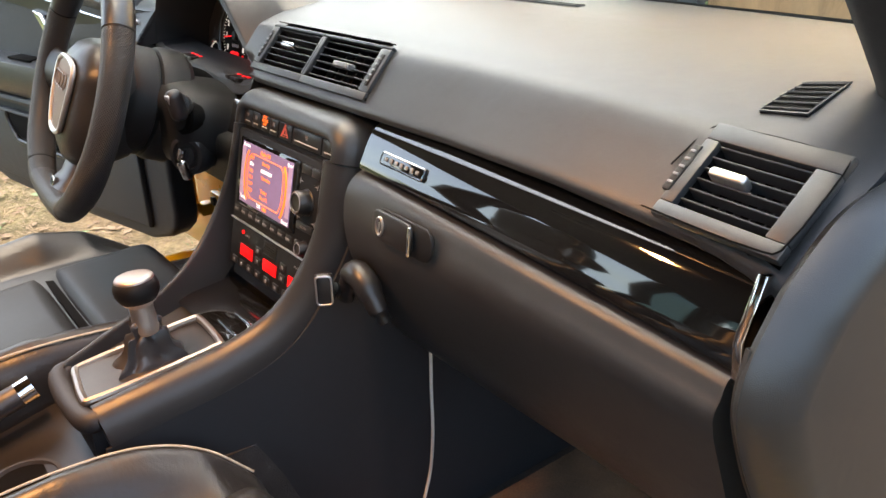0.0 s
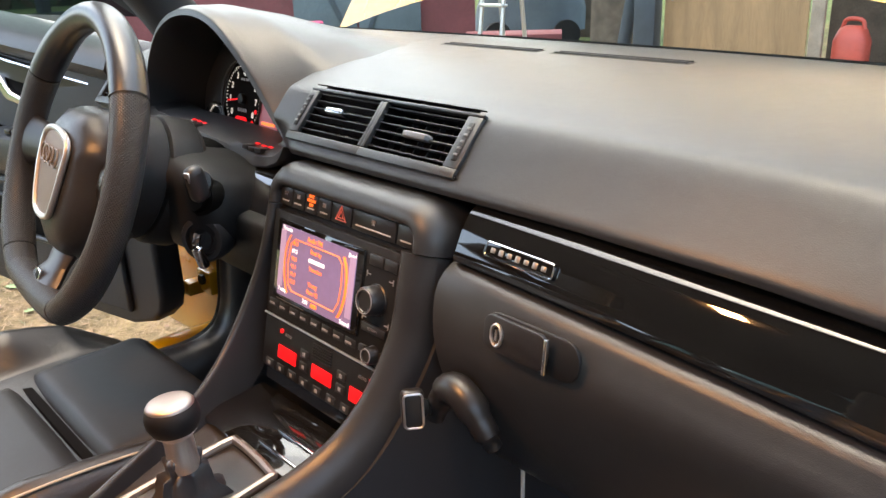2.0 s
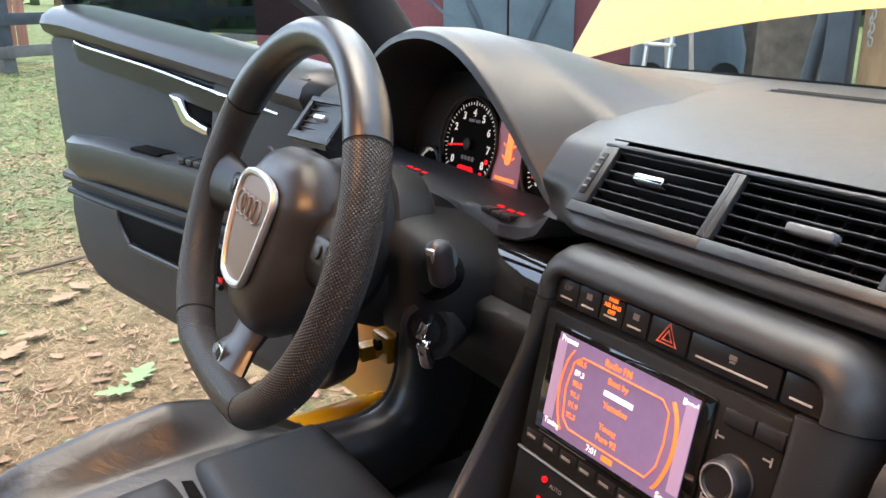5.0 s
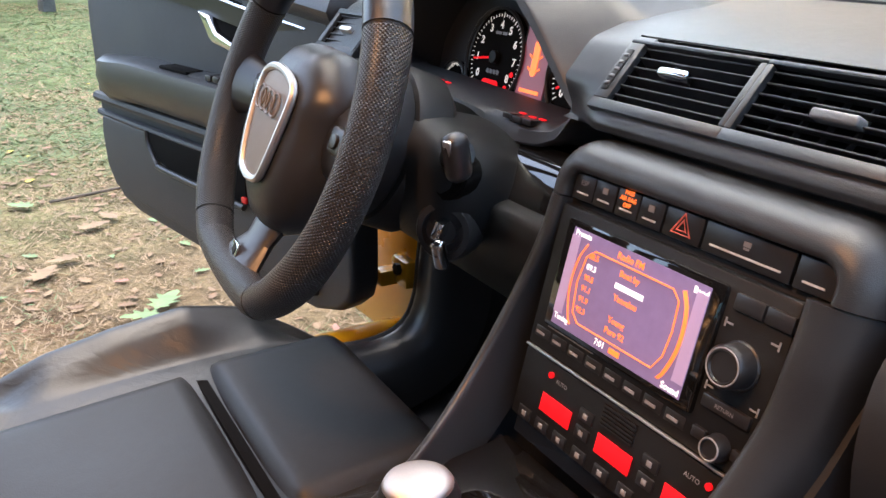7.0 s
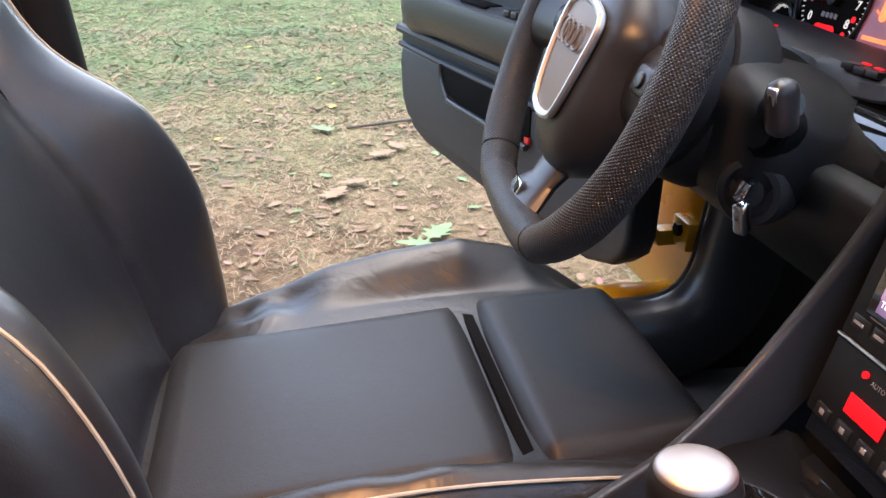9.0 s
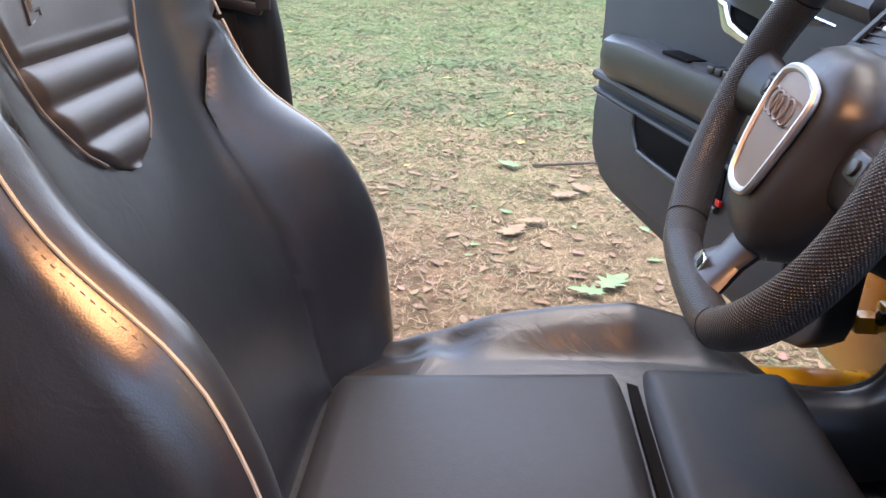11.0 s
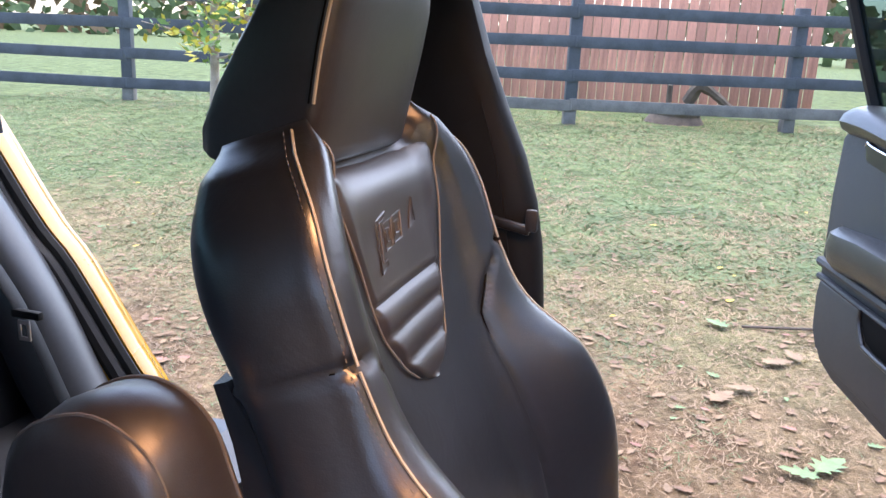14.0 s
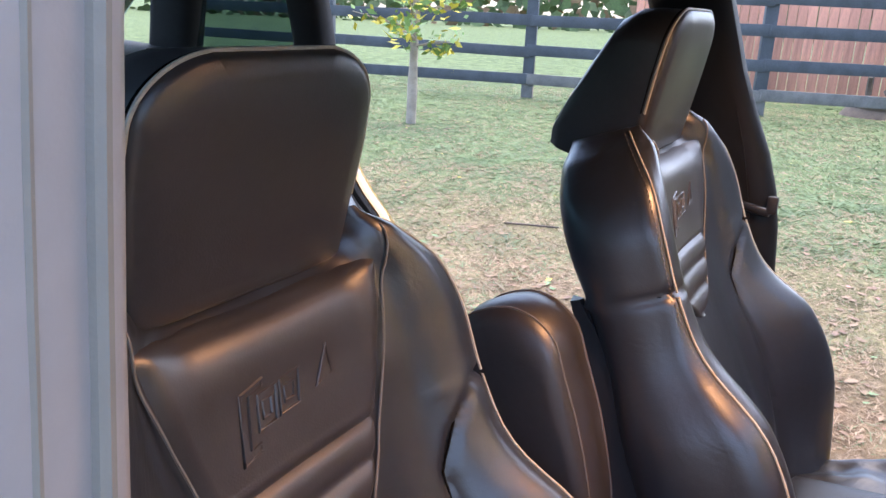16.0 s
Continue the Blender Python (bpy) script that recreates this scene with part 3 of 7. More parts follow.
# rear pillars and rear shelf
for s in (-1, 1):
    shell_part("rear_pillar", M["headliner"], lambda bm, s=s: pillar(bm, [(0.67 * s, -1.17, 0.93), (0.625 * s, -1.145, 1.08), (0.56 * s, -1.15, 1.33)], 0.035, 0.044), "dark pillar behind the rear door")
    shell_part("window_pillar", M["headliner"], lambda bm, s=s: pillar(bm, [(0.66 * s, -1.62, 0.95), (0.62 * s, -1.55, 1.10), (0.55 * s, -1.45, 1.33)], 0.04, 0.07), "dark pillar beside the rear window")
    shell_part("quarter_glass", M["tinted"], lambda bm, s=s: slab(bm, [(0.645 * s, -1.19, 0.98), (0.645 * s, -1.56, 1.0), (0.575 * s, -1.45, 1.31), (0.575 * s, -1.19, 1.33)], (0.004, 0, 0)), "tinted quarter window").visible_shadow = False
    shell_part("quarter_trim", M["carpet"], lambda bm, s=s: slab(bm, [(0.66 * s, -1.16, 0.60), (0.66 * s, -1.16, 0.98), (0.66 * s, -1.62, 1.02), (0.66 * s, -1.62, 0.60)], (0.01, 0, 0), 0.003))
shell_part("rear_shelf", M["carpet"], lambda bm: box(bm, (0, -1.56, 1.05), (1.24, 0.46, 0.03), (-3, 0, 0), 0.01), "dark parcel shelf")


def sill(bm, s):
    prof = [(0.66, 0.24), (0.66, 0.36), (0.69, 0.385), (0.735, 0.38), (0.76, 0.34), (0.77, 0.24)]
    ys = [0.60 if s > 0 else 0.50, 0.0, -0.6, -0.95]
    loft(bm, [[Vector((s * x, y, z)) for x, z in prof] for y in ys])


for s in (-1, 1):
    shell_part("sill", M["satin"], lambda bm, s=s: sill(bm, s), "black sill trim strip")
    shell_part("rocker", M["yellow"], lambda bm, s=s: box(bm, (s * 0.80, -0.15, 0.25), (0.07, 1.75, 0.20), bevel=0.03, seg=3), "yellow painted rocker panel")


def front_jamb(bm):
    # painted hinge post behind the open driver's door
    pts = [(-0.737, 0.64), (-0.95, 0.62), (-0.95, 0.44), (-1.0, 0.37), (-1.12, 0.335), (-1.12, 0.272), (-0.84, 0.292), (-0.765, 0.35), (-0.737, 0.40)]
    slab(bm, [(x, 0.69, z) for x, z in pts], (0, 0.25, 0), 0.014, 3)


shell_part("hinge_post", M["yellow"], front_jamb, "orange-yellow painted hinge post")
for z in (0.455, 0.60):
    hg = shell_part("door_hinge", M["yellow"], lambda bm, z=z: (box(bm, (-0.772, 0.680, z), (0.055, 0.024, 0.05), bevel=0.006), box(bm, (-0.80, 0.665, z - 0.015), (0.03, 0.05, 0.03), bevel=0.006)))
    bm = bm_new()
    disc(bm, (-0.768, 0.668, z + 0.008), (0, -1, 0), 0.011, 0.008, 6)
    part("bolt", bm, M["black"], hg, "dark hinge bolt")


def kick_trim(bm):
    # curved black trim from the sill up beside the driver's footwell
    path = [(-0.70, 0.30, 0.375), (-0.70, 0.50, 0.362), (-0.70, 0.60, 0.357), (-0.70, 0.655, 0.375), (-0.70, 0.680, 0.42), (-0.70, 0.688, 0.49), (-0.70, 0.70, 0.60), (-0.70, 0.72, 0.72), (-0.70, 0.72, 0.86)]
    p = spline(path, 22)
    loops = []
    for i, q in enumerate(p):
        d = (p[min(i + 1, 21)] - p[max(i - 1, 0)]).normalized()
        nrm = Vector((0, d.z, -d.y))
        loops.append([q + Vector((x, 0, 0)) + nrm * h for x, h in ((0.06, 0.09), (0.045, 0.02), (0.02, -0.005), (-0.01, -0.012), (-0.035, 0.0), (-0.04, 0.09))])
    loft(bm, loops)


shell_part("kick_trim", M["satin"], kick_trim, "black curved footwell trim panel")


def seal_ring(bm, x, pts, r=0.011):
    tube(bm, [(x, y, z) for y, z in pts], r, 8, 40)


shell_part("door_seal", M["rubber"], lambda bm: seal_ring(bm, -0.735, [(0.30, 0.370), (0.50, 0.357), (0.60, 0.352), (0.66, 0.372), (0.686, 0.42), (0.694, 0.49), (0.706, 0.60), (0.73, 0.86)]))


shell_part("kick_panel", M["black"], lambda bm: (box(bm, (-0.70, 0.885, 0.55), (0.02, 0.25, 0.64)), box(bm, (-0.69, 0.58, 0.27), (0.02, 0.40, 0.16))), "black footwell side")


# passenger-side pillar base beside the dash end
def side_panel(bm):
    rim = [(0.64, 0.895), (0.559, 0.890), (0.510, 0.880), (0.468, 0.854), (0.450, 0.834), (0.436, 0.815), (0.427, 0.792), (0.429, 0.764), (0.455, 0.705), (0.49, 0.65), (0.56, 0.58), (0.62, 0.44), (0.66, 0.25)]
    rim = [(q.x, q.y) for q in spline([(a, b, 0) for a, b in rim], 40)]
    rows = []
    for i, (y, z) in enumerate(rim):
        a, b = rim[max(i - 1, 0)], rim[min(i + 1, 39)]
        ty, tz = b[0] - a[0], b[1] - a[1]
        ln = math.hypot(ty, tz) or 1
        row = [Vector((0.684, y + 0.05, z)), Vector((0.681, y + 0.015, z))]
        for inset, x in ((0.002, 0.682), (-0.003, 0.688), (0.0, 0.696), (0.010, 0.707), (0.018, 0.714), (0.028, 0.716)):
            row.append(Vector((x, y - tz / ln * inset, z + ty / ln * inset)))
        far = Vector((0.716, 0.98, 0.90 - 0.65 * i / 39))
        row += [row[-1].lerp(far, f) for f in (0.3, 0.65, 1.0)]
        rows.append(row)
    loft(bm, rows, closed=False)


shell_part("cowl_side_panel", M["dash"], side_panel, "grey grained side panel at the dash end")
bm = bm_new()
tube(bm, [(0.684, 0.440, 0.815), (0.684, 0.432, 0.785), (0.684, 0.438, 0.755), (0.684, 0.462, 0.70), (0.684, 0.50, 0.64), (0.684, 0.56, 0.54)], 0.005, 6, 20)
part("panel_seal", bm, M["rubber"], body)
# black block painted as the shade between dash end and side panel
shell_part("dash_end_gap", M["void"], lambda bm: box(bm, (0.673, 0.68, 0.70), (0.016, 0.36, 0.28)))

# windscreen and its black band
def screen(bm):
    def at(x, z, o):
        return Vector((x, 0.835 + 0.045 * (1 - (x / 0.66) ** 2) - (z - 0.93) * 1.35 + o * 0.6, z + o * 0.8))
    loft(bm, [[at(x, z, 0) for z in (0.93, 1.10, 1.30)] + [at(x, z, 0.005) for z in (1.30, 1.10, 0.93)] for x in [-0.66 + 0.132 * k for k in range(11)]])


shell_part("windscreen", M["glass"], screen, "clear windscreen").visible_shadow = False
shell_part("screen_band", M["rubber"], lambda bm: loft(bm, [[Vector((x, 0.845 + 0.045 * (1 - (x / 0.66) ** 2) - 0.03, z)) for x in [-0.66 + 0.132 * i for i in range(11)]] for z in (0.925, 0.9475)], closed=False))

# closed rear door, added unseen to cut reflections, and rear window behind the passenger
def rear_side(bm):
    slab(bm, [(0.74, -0.30, 0.30), (0.74, -0.30, 0.93), (0.72, -1.32, 0.98), (0.74, -1.32, 0.60), (0.74, -0.95, 0.30)], (0.05, 0, 0), 0.01)


shell_part("rear_door_card", M["panel"], rear_side, "unseen dark rear door card, added to cut reflections")
for nm, q in (("rear_side_window", [(0.735, -0.31, 0.93), (0.72, -1.30, 0.98), (0.60, -1.30, 1.31), (0.65, -0.31, 1.36)]),
              ("rear_window", [(-0.62, -1.80, 1.06), (0.62, -1.80, 1.06), (0.55, -1.46, 1.31), (-0.55, -1.46, 1.31)])):
    shell_part(nm, M["tinted"], lambda bm, q=q: slab(bm, q, (0.004, -0.003, 0)), "tinted window glass").visible_shadow = False
# unseen wall added to close the rear against bright sky
shell_part("boot_wall", M["carpet"], lambda bm: box(bm, (0, -1.83, 0.65), (1.3, 0.04, 0.82)), "unseen dark wall added behind the rear seat")

# quarter panel edge round the open rear door
def quarter(bm, section):
    edge = [(-1.30, 1.05), (-1.225, 0.96), (-1.10, 0.778), (-1.03, 0.70), (-0.93, 0.55), (-0.875, 0.469), (-0.86, 0.40), (-0.90, 0.30)]
    p = spline([(y, z, 0) for y, z in edge], 24)
    loops = []
    for i, q in enumerate(p):
        d = (p[min(i + 1, 23)] - p[max(i - 1, 0)]).normalized()
        n = Vector((-d.y, d.x, 0))
        if n.x > 0:
            n = -n
        loops.append([Vector((x, (q + n * o).x, (q + n * o).y)) for x, o in section])
    loft(bm, loops)


shell_part("quarter_panel", M["yellow"], lambda bm: quarter(bm, ((-0.728, 0.05), (-0.728, -0.002), (-0.748, -0.006), (-0.775, 0.004), (-0.785, 0.018), (-0.80, 0.02), (-0.815, 0.035), (-0.82, 0.09), (-0.728, 0.09))), "yellow painted rear door jamb")
shell_part("jamb_seal", M["rubber"], lambda bm: quarter(bm, ((-0.70, 0.045), (-0.708, 0.0), (-0.716, -0.006), (-0.725, 0.0), (-0.726, 0.05))), "black rubber seal along the jamb")
bm = bm_new()
tube(bm, [(-0.70, y, z) for y, z in ((-1.30, 1.03), (-1.235, 0.94), (-1.115, 0.76), (-1.05, 0.69), (-0.95, 0.54), (-0.895, 0.46))], 0.014, 8, 30)
part("rear_door_seal", bm, M["rubber"], body)

# raised bonnet ahead of the windscreen
def bonnet(bm):
    rows = []
    for i in range(15):
        f = i / 14
        row = []
        for j in range(25):
            u = -1 + j / 12
            x = (0.64 - 0.12 * f) * u
            z = 0.925 + 0.100 * (1 - abs(u) ** 1.8) + 0.85 * f - 0.04 * f * f
            y = 0.95 + 0.50 * f + 0.05 * math.sin(3.14 * f) * (1 - u * u)
            row.append(Vector((x, y, z)))
        rows.append(row)
    rows = [r + [q + Vector((0, 0.03, 0.012)) for q in r[::-1]] for r in rows]
    grid = loft(bm, rows, caps=False)
    for g in (grid[0], grid[-1]):
        for j in range(24):
            bm.faces.new((g[j], g[j + 1], g[48 - j], g[49 - j]))
    bmesh.ops.recalc_face_normals(bm, faces=bm.faces)


shell_part("bonnet", M["yellow"], bonnet, "raised yellow bonnet with a glossy clear coat")

# ---- dashboard ----
dash = thing("dashboard", (0.0, 0.62, 0.75), "dark grey soft-grained dashboard with a gloss black trim strip", "dashboard")


def pad_profile(x):
    e = min(1.0, max(0.0, (abs(x) - 0.45) / 0.25))
    return [(0.895 - 0.06 * e, 0.905), (0.835 + 0.045 * (1 - (x / 0.66) ** 2), 0.9425), (0.74, 0.946), (0.66, 0.938), (0.60, 0.926 - 0.004 * e), (0.572, 0.918 - 0.006 * e),
            (0.556, 0.912 - 0.008 * e), (0.546, 0.903 - 0.008 * e), (0.530, 0.884 - 0.006 * e), (0.514, 0.866 - 0.006 * e), (0.506, 0.857 - 0.008 * e), (0.505, 0.851 - 0.010 * e), (0.512, 0.846 - 0.010 * e), (0.56, 0.842), (0.70, 0.84)]


def pad(bm, x0, x1, cut=False):
    loops = []
    for i in range(41):
        x = x0 + (x1 - x0) * i / 40
        back = 0.0
        if x > 0.60:
            back = 0.03 * ((x - 0.60) / 0.065) ** 2
        pr = spline([(a, b - back * 0.4, 0) for a, b in pad_profile(x)], 44)
        loops.append([Vector((x, max(q.x, 0.665) if cut else q.x - 0.018 * (x > 0.3) * min(1, (x - 0.3) / 0.35), q.y)) for q in pr])
    loft(bm, loops)


VENT_HOLES = ((-0.119, 0.135), (0.579, 0.664))     # openings in the sloping face


def open_pad(bm):
    """The dash top from the binnacle to the passenger's door, with openings for the vents."""
    edges = sorted({-0.186, 0.684, *[e for h in VENT_HOLES for e in h]})
    xs = []
    for a, b in zip(edges, edges[1:]):
        n = max(2, int((b - a) / 0.02))
        xs += [a + (b - a) * i / n for i in range(n)]
    xs.append(0.684)
    loops = []
    for x in xs:
        back = 0.03 * ((x - 0.60) / 0.065) ** 2 if x > 0.60 else 0.0
        pr = spline([(a, b - back * 0.4, 0) for a, b in pad_profile(x)], 44)
        draw = min(1.0, max(0.0, (-0.118 - x) / 0.068)) ** 0.9
        loops.append([Vector((x, max(q.x, q.x + draw * (0.537 - 0.5 * (q.x - 0.505) - q.x)) if q.x < 0.56 else q.x, q.y)) for q in [Vector((w.x - 0.018 * (x > 0.3) * min(1, (x - 0.3) / 0.35), w.y, 0)) for w in pr]])
    rows = [[bm.verts.new(q) for q in ring] for ring in loops]
    for a, b in zip(rows, rows[1:]):
        mid = (a[0].co.x + b[0].co.x) / 2
        hole = any(h0 < mid < h1 for h0, h1 in VENT_HOLES)
        for i in range(44):
            j = (i + 1) % 44
            lo, hi = min(a[i].co.z, a[j].co.z), max(a[i].co.z, a[j].co.z)
            if hole and a[i].co.y < 0.585 and lo > (0.862 if mid < 0.3 else 0.850) and hi < (0.917 if mid < 0.3 else 0.907) and i < 38:
                continue
            bm.faces.new((a[i], a[j], b[j], b[i]))
    bm.faces.new(rows[0][::-1])
    bm.faces.new(rows[-1])


bm = bm_new()
open_pad(bm)
part("pad", bm, M["dash"], dash, "grained soft dash top")
for x0, x1, cut in ((-0.70, -0.594, False), (-0.593, -0.187, True)):
    bm = bm_new()
    pad(bm, x0, x1, cut)
    part("pad", bm, M["dash"], dash, "grained soft dash top")


# recessed trim strip
def trim_strip(bm, x0, x1):
    loops = []
    for i in range(25):
        x = x0 + (x1 - x0) * i / 24
        k = max(0.0, (x - 0.15) / 0.5)
        low = 0.800 - 0.024 * k ** 1.6
        pts = spline([(0.530, 0.850 - 0.012 * k, 0), (0.509, 0.843 - 0.012 * k, 0), (0.496, 0.828 - 0.013 * k, 0), (0.488, 0.813 - 0.018 * k, 0), (0.483, low, 0), (0.50, low - 0.006, 0), (0.55, low - 0.004, 0)], 16)
        loops.append([Vector((x, q.x - 0.016 * k, q.y)) for q in pts])
    loft(bm, loops)


bm = bm_new()
trim_strip(bm, 0.178, 0.655)
trim = part("trim_strip", bm, M["piano"], dash, "gloss piano black trim strip")
bm = bm_new()
trim_strip(bm, -0.70, -0.142)
bmesh.ops.translate(bm, verts=bm.verts, vec=(0, 0.020, -0.046))
part("trim_strip", bm, M["piano"], dash, "gloss piano black trim strip")
bm = bm_new()
slab(bm, [(0.655, 0.482, 0.842), (0.655, 0.462, 0.800), (0.655, 0.466, 0.768), (0.655, 0.55, 0.77), (0.655, 0.55, 0.842)], (0.008, 0, 0), 0.002)
part("trim_end_cap", bm, M["chrome"], trim, "bright metal trim end")
# badge on the trim: a bright plate with plain raised bars
bm = bm_new()
bf = plane_frame((0.252, 0.4905, 0.8165), (1, -0.06, 0), (0, 0.48, 1))
slab(bm, [bf @ Vector((u, v, 0)) for u, v in rounded(0.080, 0.0125, 0.003)], bf.to_3x3() @ Vector((0, 0, 0.003)), 0.001)
plate = part("badge_plate", bm, M["piano"], trim)
bm = bm_new()
tube(bm, [bf @ Vector((u, v, 0.0035)) for u, v in rounded(0.080, 0.0125, 0.003)], 0.001, 6, closed=True)
part("badge_rim", bm, M["chrome"], plate, "chrome rim")
for i in range(7):
    bm = bm_new()
    box(bm, (-0.030 + i * 0.010, 0, 0.004), (0.0055, 0.0045 + 0.0012 * (i % 2), 0.0012), bevel=0.0006, m=bf)
    part("badge_bar", bm, M["cap"], plate)

# glovebox and lower dash
def lower_dash(bm, x0, x1, right):
    loops = []
    for i in range(19):
        x = x0 + (x1 - x0) * i / 18
        k = max(0.0, (x - 0.15) / 0.5) if right else 0.15
        edge = min(1.0, abs(x - x0) / 0.03) if right else 1
        pts = spline([(0.53, 0.795 - 0.02 * k, 0), (0.495 - 0.012 * edge - 0.012 * k, 0.797 - 0.024 * k, 0), (0.470 - 0.012 * k, 0.780 - 0.022 * k, 0), (0.462 - 0.010 * k, 0.740, 0), (0.470, 0.690, 0), (0.50, 0.62, 0), (0.55, 0.555, 0), (0.62, 0.535, 0), (0.70, 0.55, 0)] if right else [(0.53, 0.758, 0), (0.492, 0.757, 0), (0.482, 0.748, 0), (0.482, 0.725, 0), (0.495, 0.69, 0), (0.54, 0.635, 0), (0.60, 0.585, 0), (0.64, 0.568, 0), (0.72, 0.60, 0)], 26)
        loops.append([Vector((x, q.x, q.y)) for q in pts])
    loft(bm, loops)


bm = bm_new()
lower_dash(bm, 0.170, 0.655, True)
glove = part("glovebox", bm, M["dash"], dash, "grey glovebox lid")
bm = bm_new()
lower_dash(bm, -0.70, -0.105, False)
part("knee_panel", bm, M["black"], dash, "dark knee panel under the wheel")
# glovebox handle recess, its shade painted as a black plate, with lock and latch
gf = plane_frame((0.294, 0.4592, 0.764), (1, -0.03, 0), (0, 0.14, 1))
bm = bm_new()
slab(bm, [gf @ Vector((u, v, 0)) for u, v in rounded(0.100, 0.034, 0.015, 6)], gf.to_3x3() @ Vector((0, 0, 0.004)), 0.002)
recess = part("handle_recess", bm, M["black"], glove, "black plate for the shade in the handle recess")
bm = bm_new()
slab(bm, [gf @ Vector((u - 0.014, v, 0.004)) for u, v in rounded(0.070, 0.031, 0.010, 6)], gf.to_3x3() @ Vector((0, 0, 0.005)), 0.002)
part("latch", bm, M["satin"], recess, "black latch paddle")
bm = bm_new()
box(bm, (0.022, 0, 0.010), (0.0035, 0.030, 0.005), bevel=0.0012, m=gf)
part("latch_edge", bm, M["chrome"], recess, "chrome latch edge")
bm = bm_new()
tube(bm, [gf @ Vector((-0.032 + 0.006 * math.cos(a), 0.009 * math.sin(a), 0.010)) for a in [6.283 * i / 20 for i in range(20)]], 0.0016, 6, closed=True)
box(bm, (-0.032, 0, 0.0098), (0.002, 0.009, 0.002), m=gf)
part("lock", bm, M["alu"], recess, "metal lock barrel")


# vents
def vent(name, m, w, h, slats, label, tab, pitch, sides, mat):
    """A vent set in its opening: flush frame strips, a deep duct, slats, upright vanes and a slider."""
    left, right, low, high = sides
    bm = bm_new()
    box(bm, ((right - left) / 2, h / 2 + high / 2, -0.001), (w + left + right, high, 0.008), bevel=0.0014, m=m)
    v = part(name, bm, M["dash"], dash, label)
    for c, s in ((((right - left) / 2, -h / 2 - low / 2, -0.001), (w + left + right, low, 0.008)), ((-w / 2 - left / 2, 0, -0.001), (left, h, 0.008)), ((w / 2 + right / 2, 0, -0.001), (right, h, 0.008))):
        bm = bm_new()
        box(bm, c, s, bevel=0.0014, m=m)
        part("vent_frame", bm, M["dash"], v)
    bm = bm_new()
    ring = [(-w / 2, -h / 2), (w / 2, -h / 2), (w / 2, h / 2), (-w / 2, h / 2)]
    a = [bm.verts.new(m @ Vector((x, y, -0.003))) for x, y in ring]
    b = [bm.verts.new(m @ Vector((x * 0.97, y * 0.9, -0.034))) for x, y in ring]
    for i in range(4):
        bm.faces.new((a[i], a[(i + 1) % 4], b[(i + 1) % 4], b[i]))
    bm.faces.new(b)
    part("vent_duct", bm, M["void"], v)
    for i in range(slats):
        y = -h / 2 + h * (i + 0.75) / slats
        bm = bm_new()
        box(bm, (0, y, -0.0070), (w - 0.0006, 0.0017, 0.013), (pitch, 0, 0), 0.0006, 1, m=m)
        part("slat", bm, mat, v)
    for i in range(6):
        bm = bm_new()
        box(bm, (-w / 2 + w * (i + 0.5) / 6, 0, -0.021), (0.0013, h * 0.9, 0.009), (0, 14, 0), m=m)
        part("vane", bm, M["panel"], v)
    u, tv, tw, tmat = tab
    bm = bm_new()
    box(bm, (u, tv, 0.0005), (tw, 0.0075, 0.013), (pitch, 0, 0), 0.0024, 3, m=m)
    part("vent_tab", bm, tmat, v, "bright metal vent slider")
    return v


VU = Vector((0, 0.041, 0.0465)).normalized()     # up along the face
cm = plane_frame((-0.0585, 0.5345, 0.8915), (1, 0, 0), VU)
cm2 = plane_frame((0.0705, 0.5345, 0.8915), (1, 0, 0), VU)


def thumbwheel(m, u, tilt=0.0):
    bm = bm_new()
    box(bm, (u, 0, 0.0022), (0.0075, 0.041, 0.004), (0, 0, tilt), bevel=0.0015, m=m)
    w = part("thumbwheel", bm, M["black"], dash)
    for i in range(5):
        bm = bm_new()
        box(bm, (u - math.sin(radians(tilt)) * (-0.014 + i * 0.007), -0.014 + i * 0.007, 0.0042), (0.0048, 0.0026, 0.0022), (0, 0, tilt), bevel=0.0008, m=m)
        part("thumbwheel_rib", bm, M["rib"], w)


def groove(*pts):
    """A fine dark joint line in the dash skin."""
    bm = bm_new()
    tube(bm, pts, 0.0007, 5, 24)
    part("joint_line", bm, M["void"], dash)


vent("centre_vent", cm, 0.114, 0.055, 6, "dark louvred centre air vent", (-0.008, 0.0045, 0.030, M["chrome"]), -4, (0.017, 0.006, 0.010, 0.004), M["panel"])
vent("centre_vent", cm2, 0.121, 0.055, 6, "dark louvred centre air vent", (0.006, -0.003, 0.034, M["rib"]), 16, (0.006, 0.020, 0.010, 0.004), M["panel"])
thumbwheel(cm, -0.0665)
thumbwheel(cm2, 0.0715)
groove((-0.127, 0.5565, 0.9190), (0.0, 0.5565, 0.9190), (0.150, 0.5565, 0.9185))
groove((-0.134, 0.5105, 0.8640), (0.0, 0.5105, 0.8640), (0.142, 0.5105, 0.8640), (0.149, 0.512, 0.868))
pm = plane_frame((0.6195, 0.5105, 0.8825), (1, -0.10, 0), Vector((0, 0.050, 0.042)).normalized())
vent("side_vent", pm, 0.076, 0.056, 6, "dark louvred passenger air vent", (-0.012, 0.003, 0.030, M["alu"]), -2, (0.012, 0.018, 0.012, 0.015), M["panel"])
thumbwheel(pm, -0.0505)
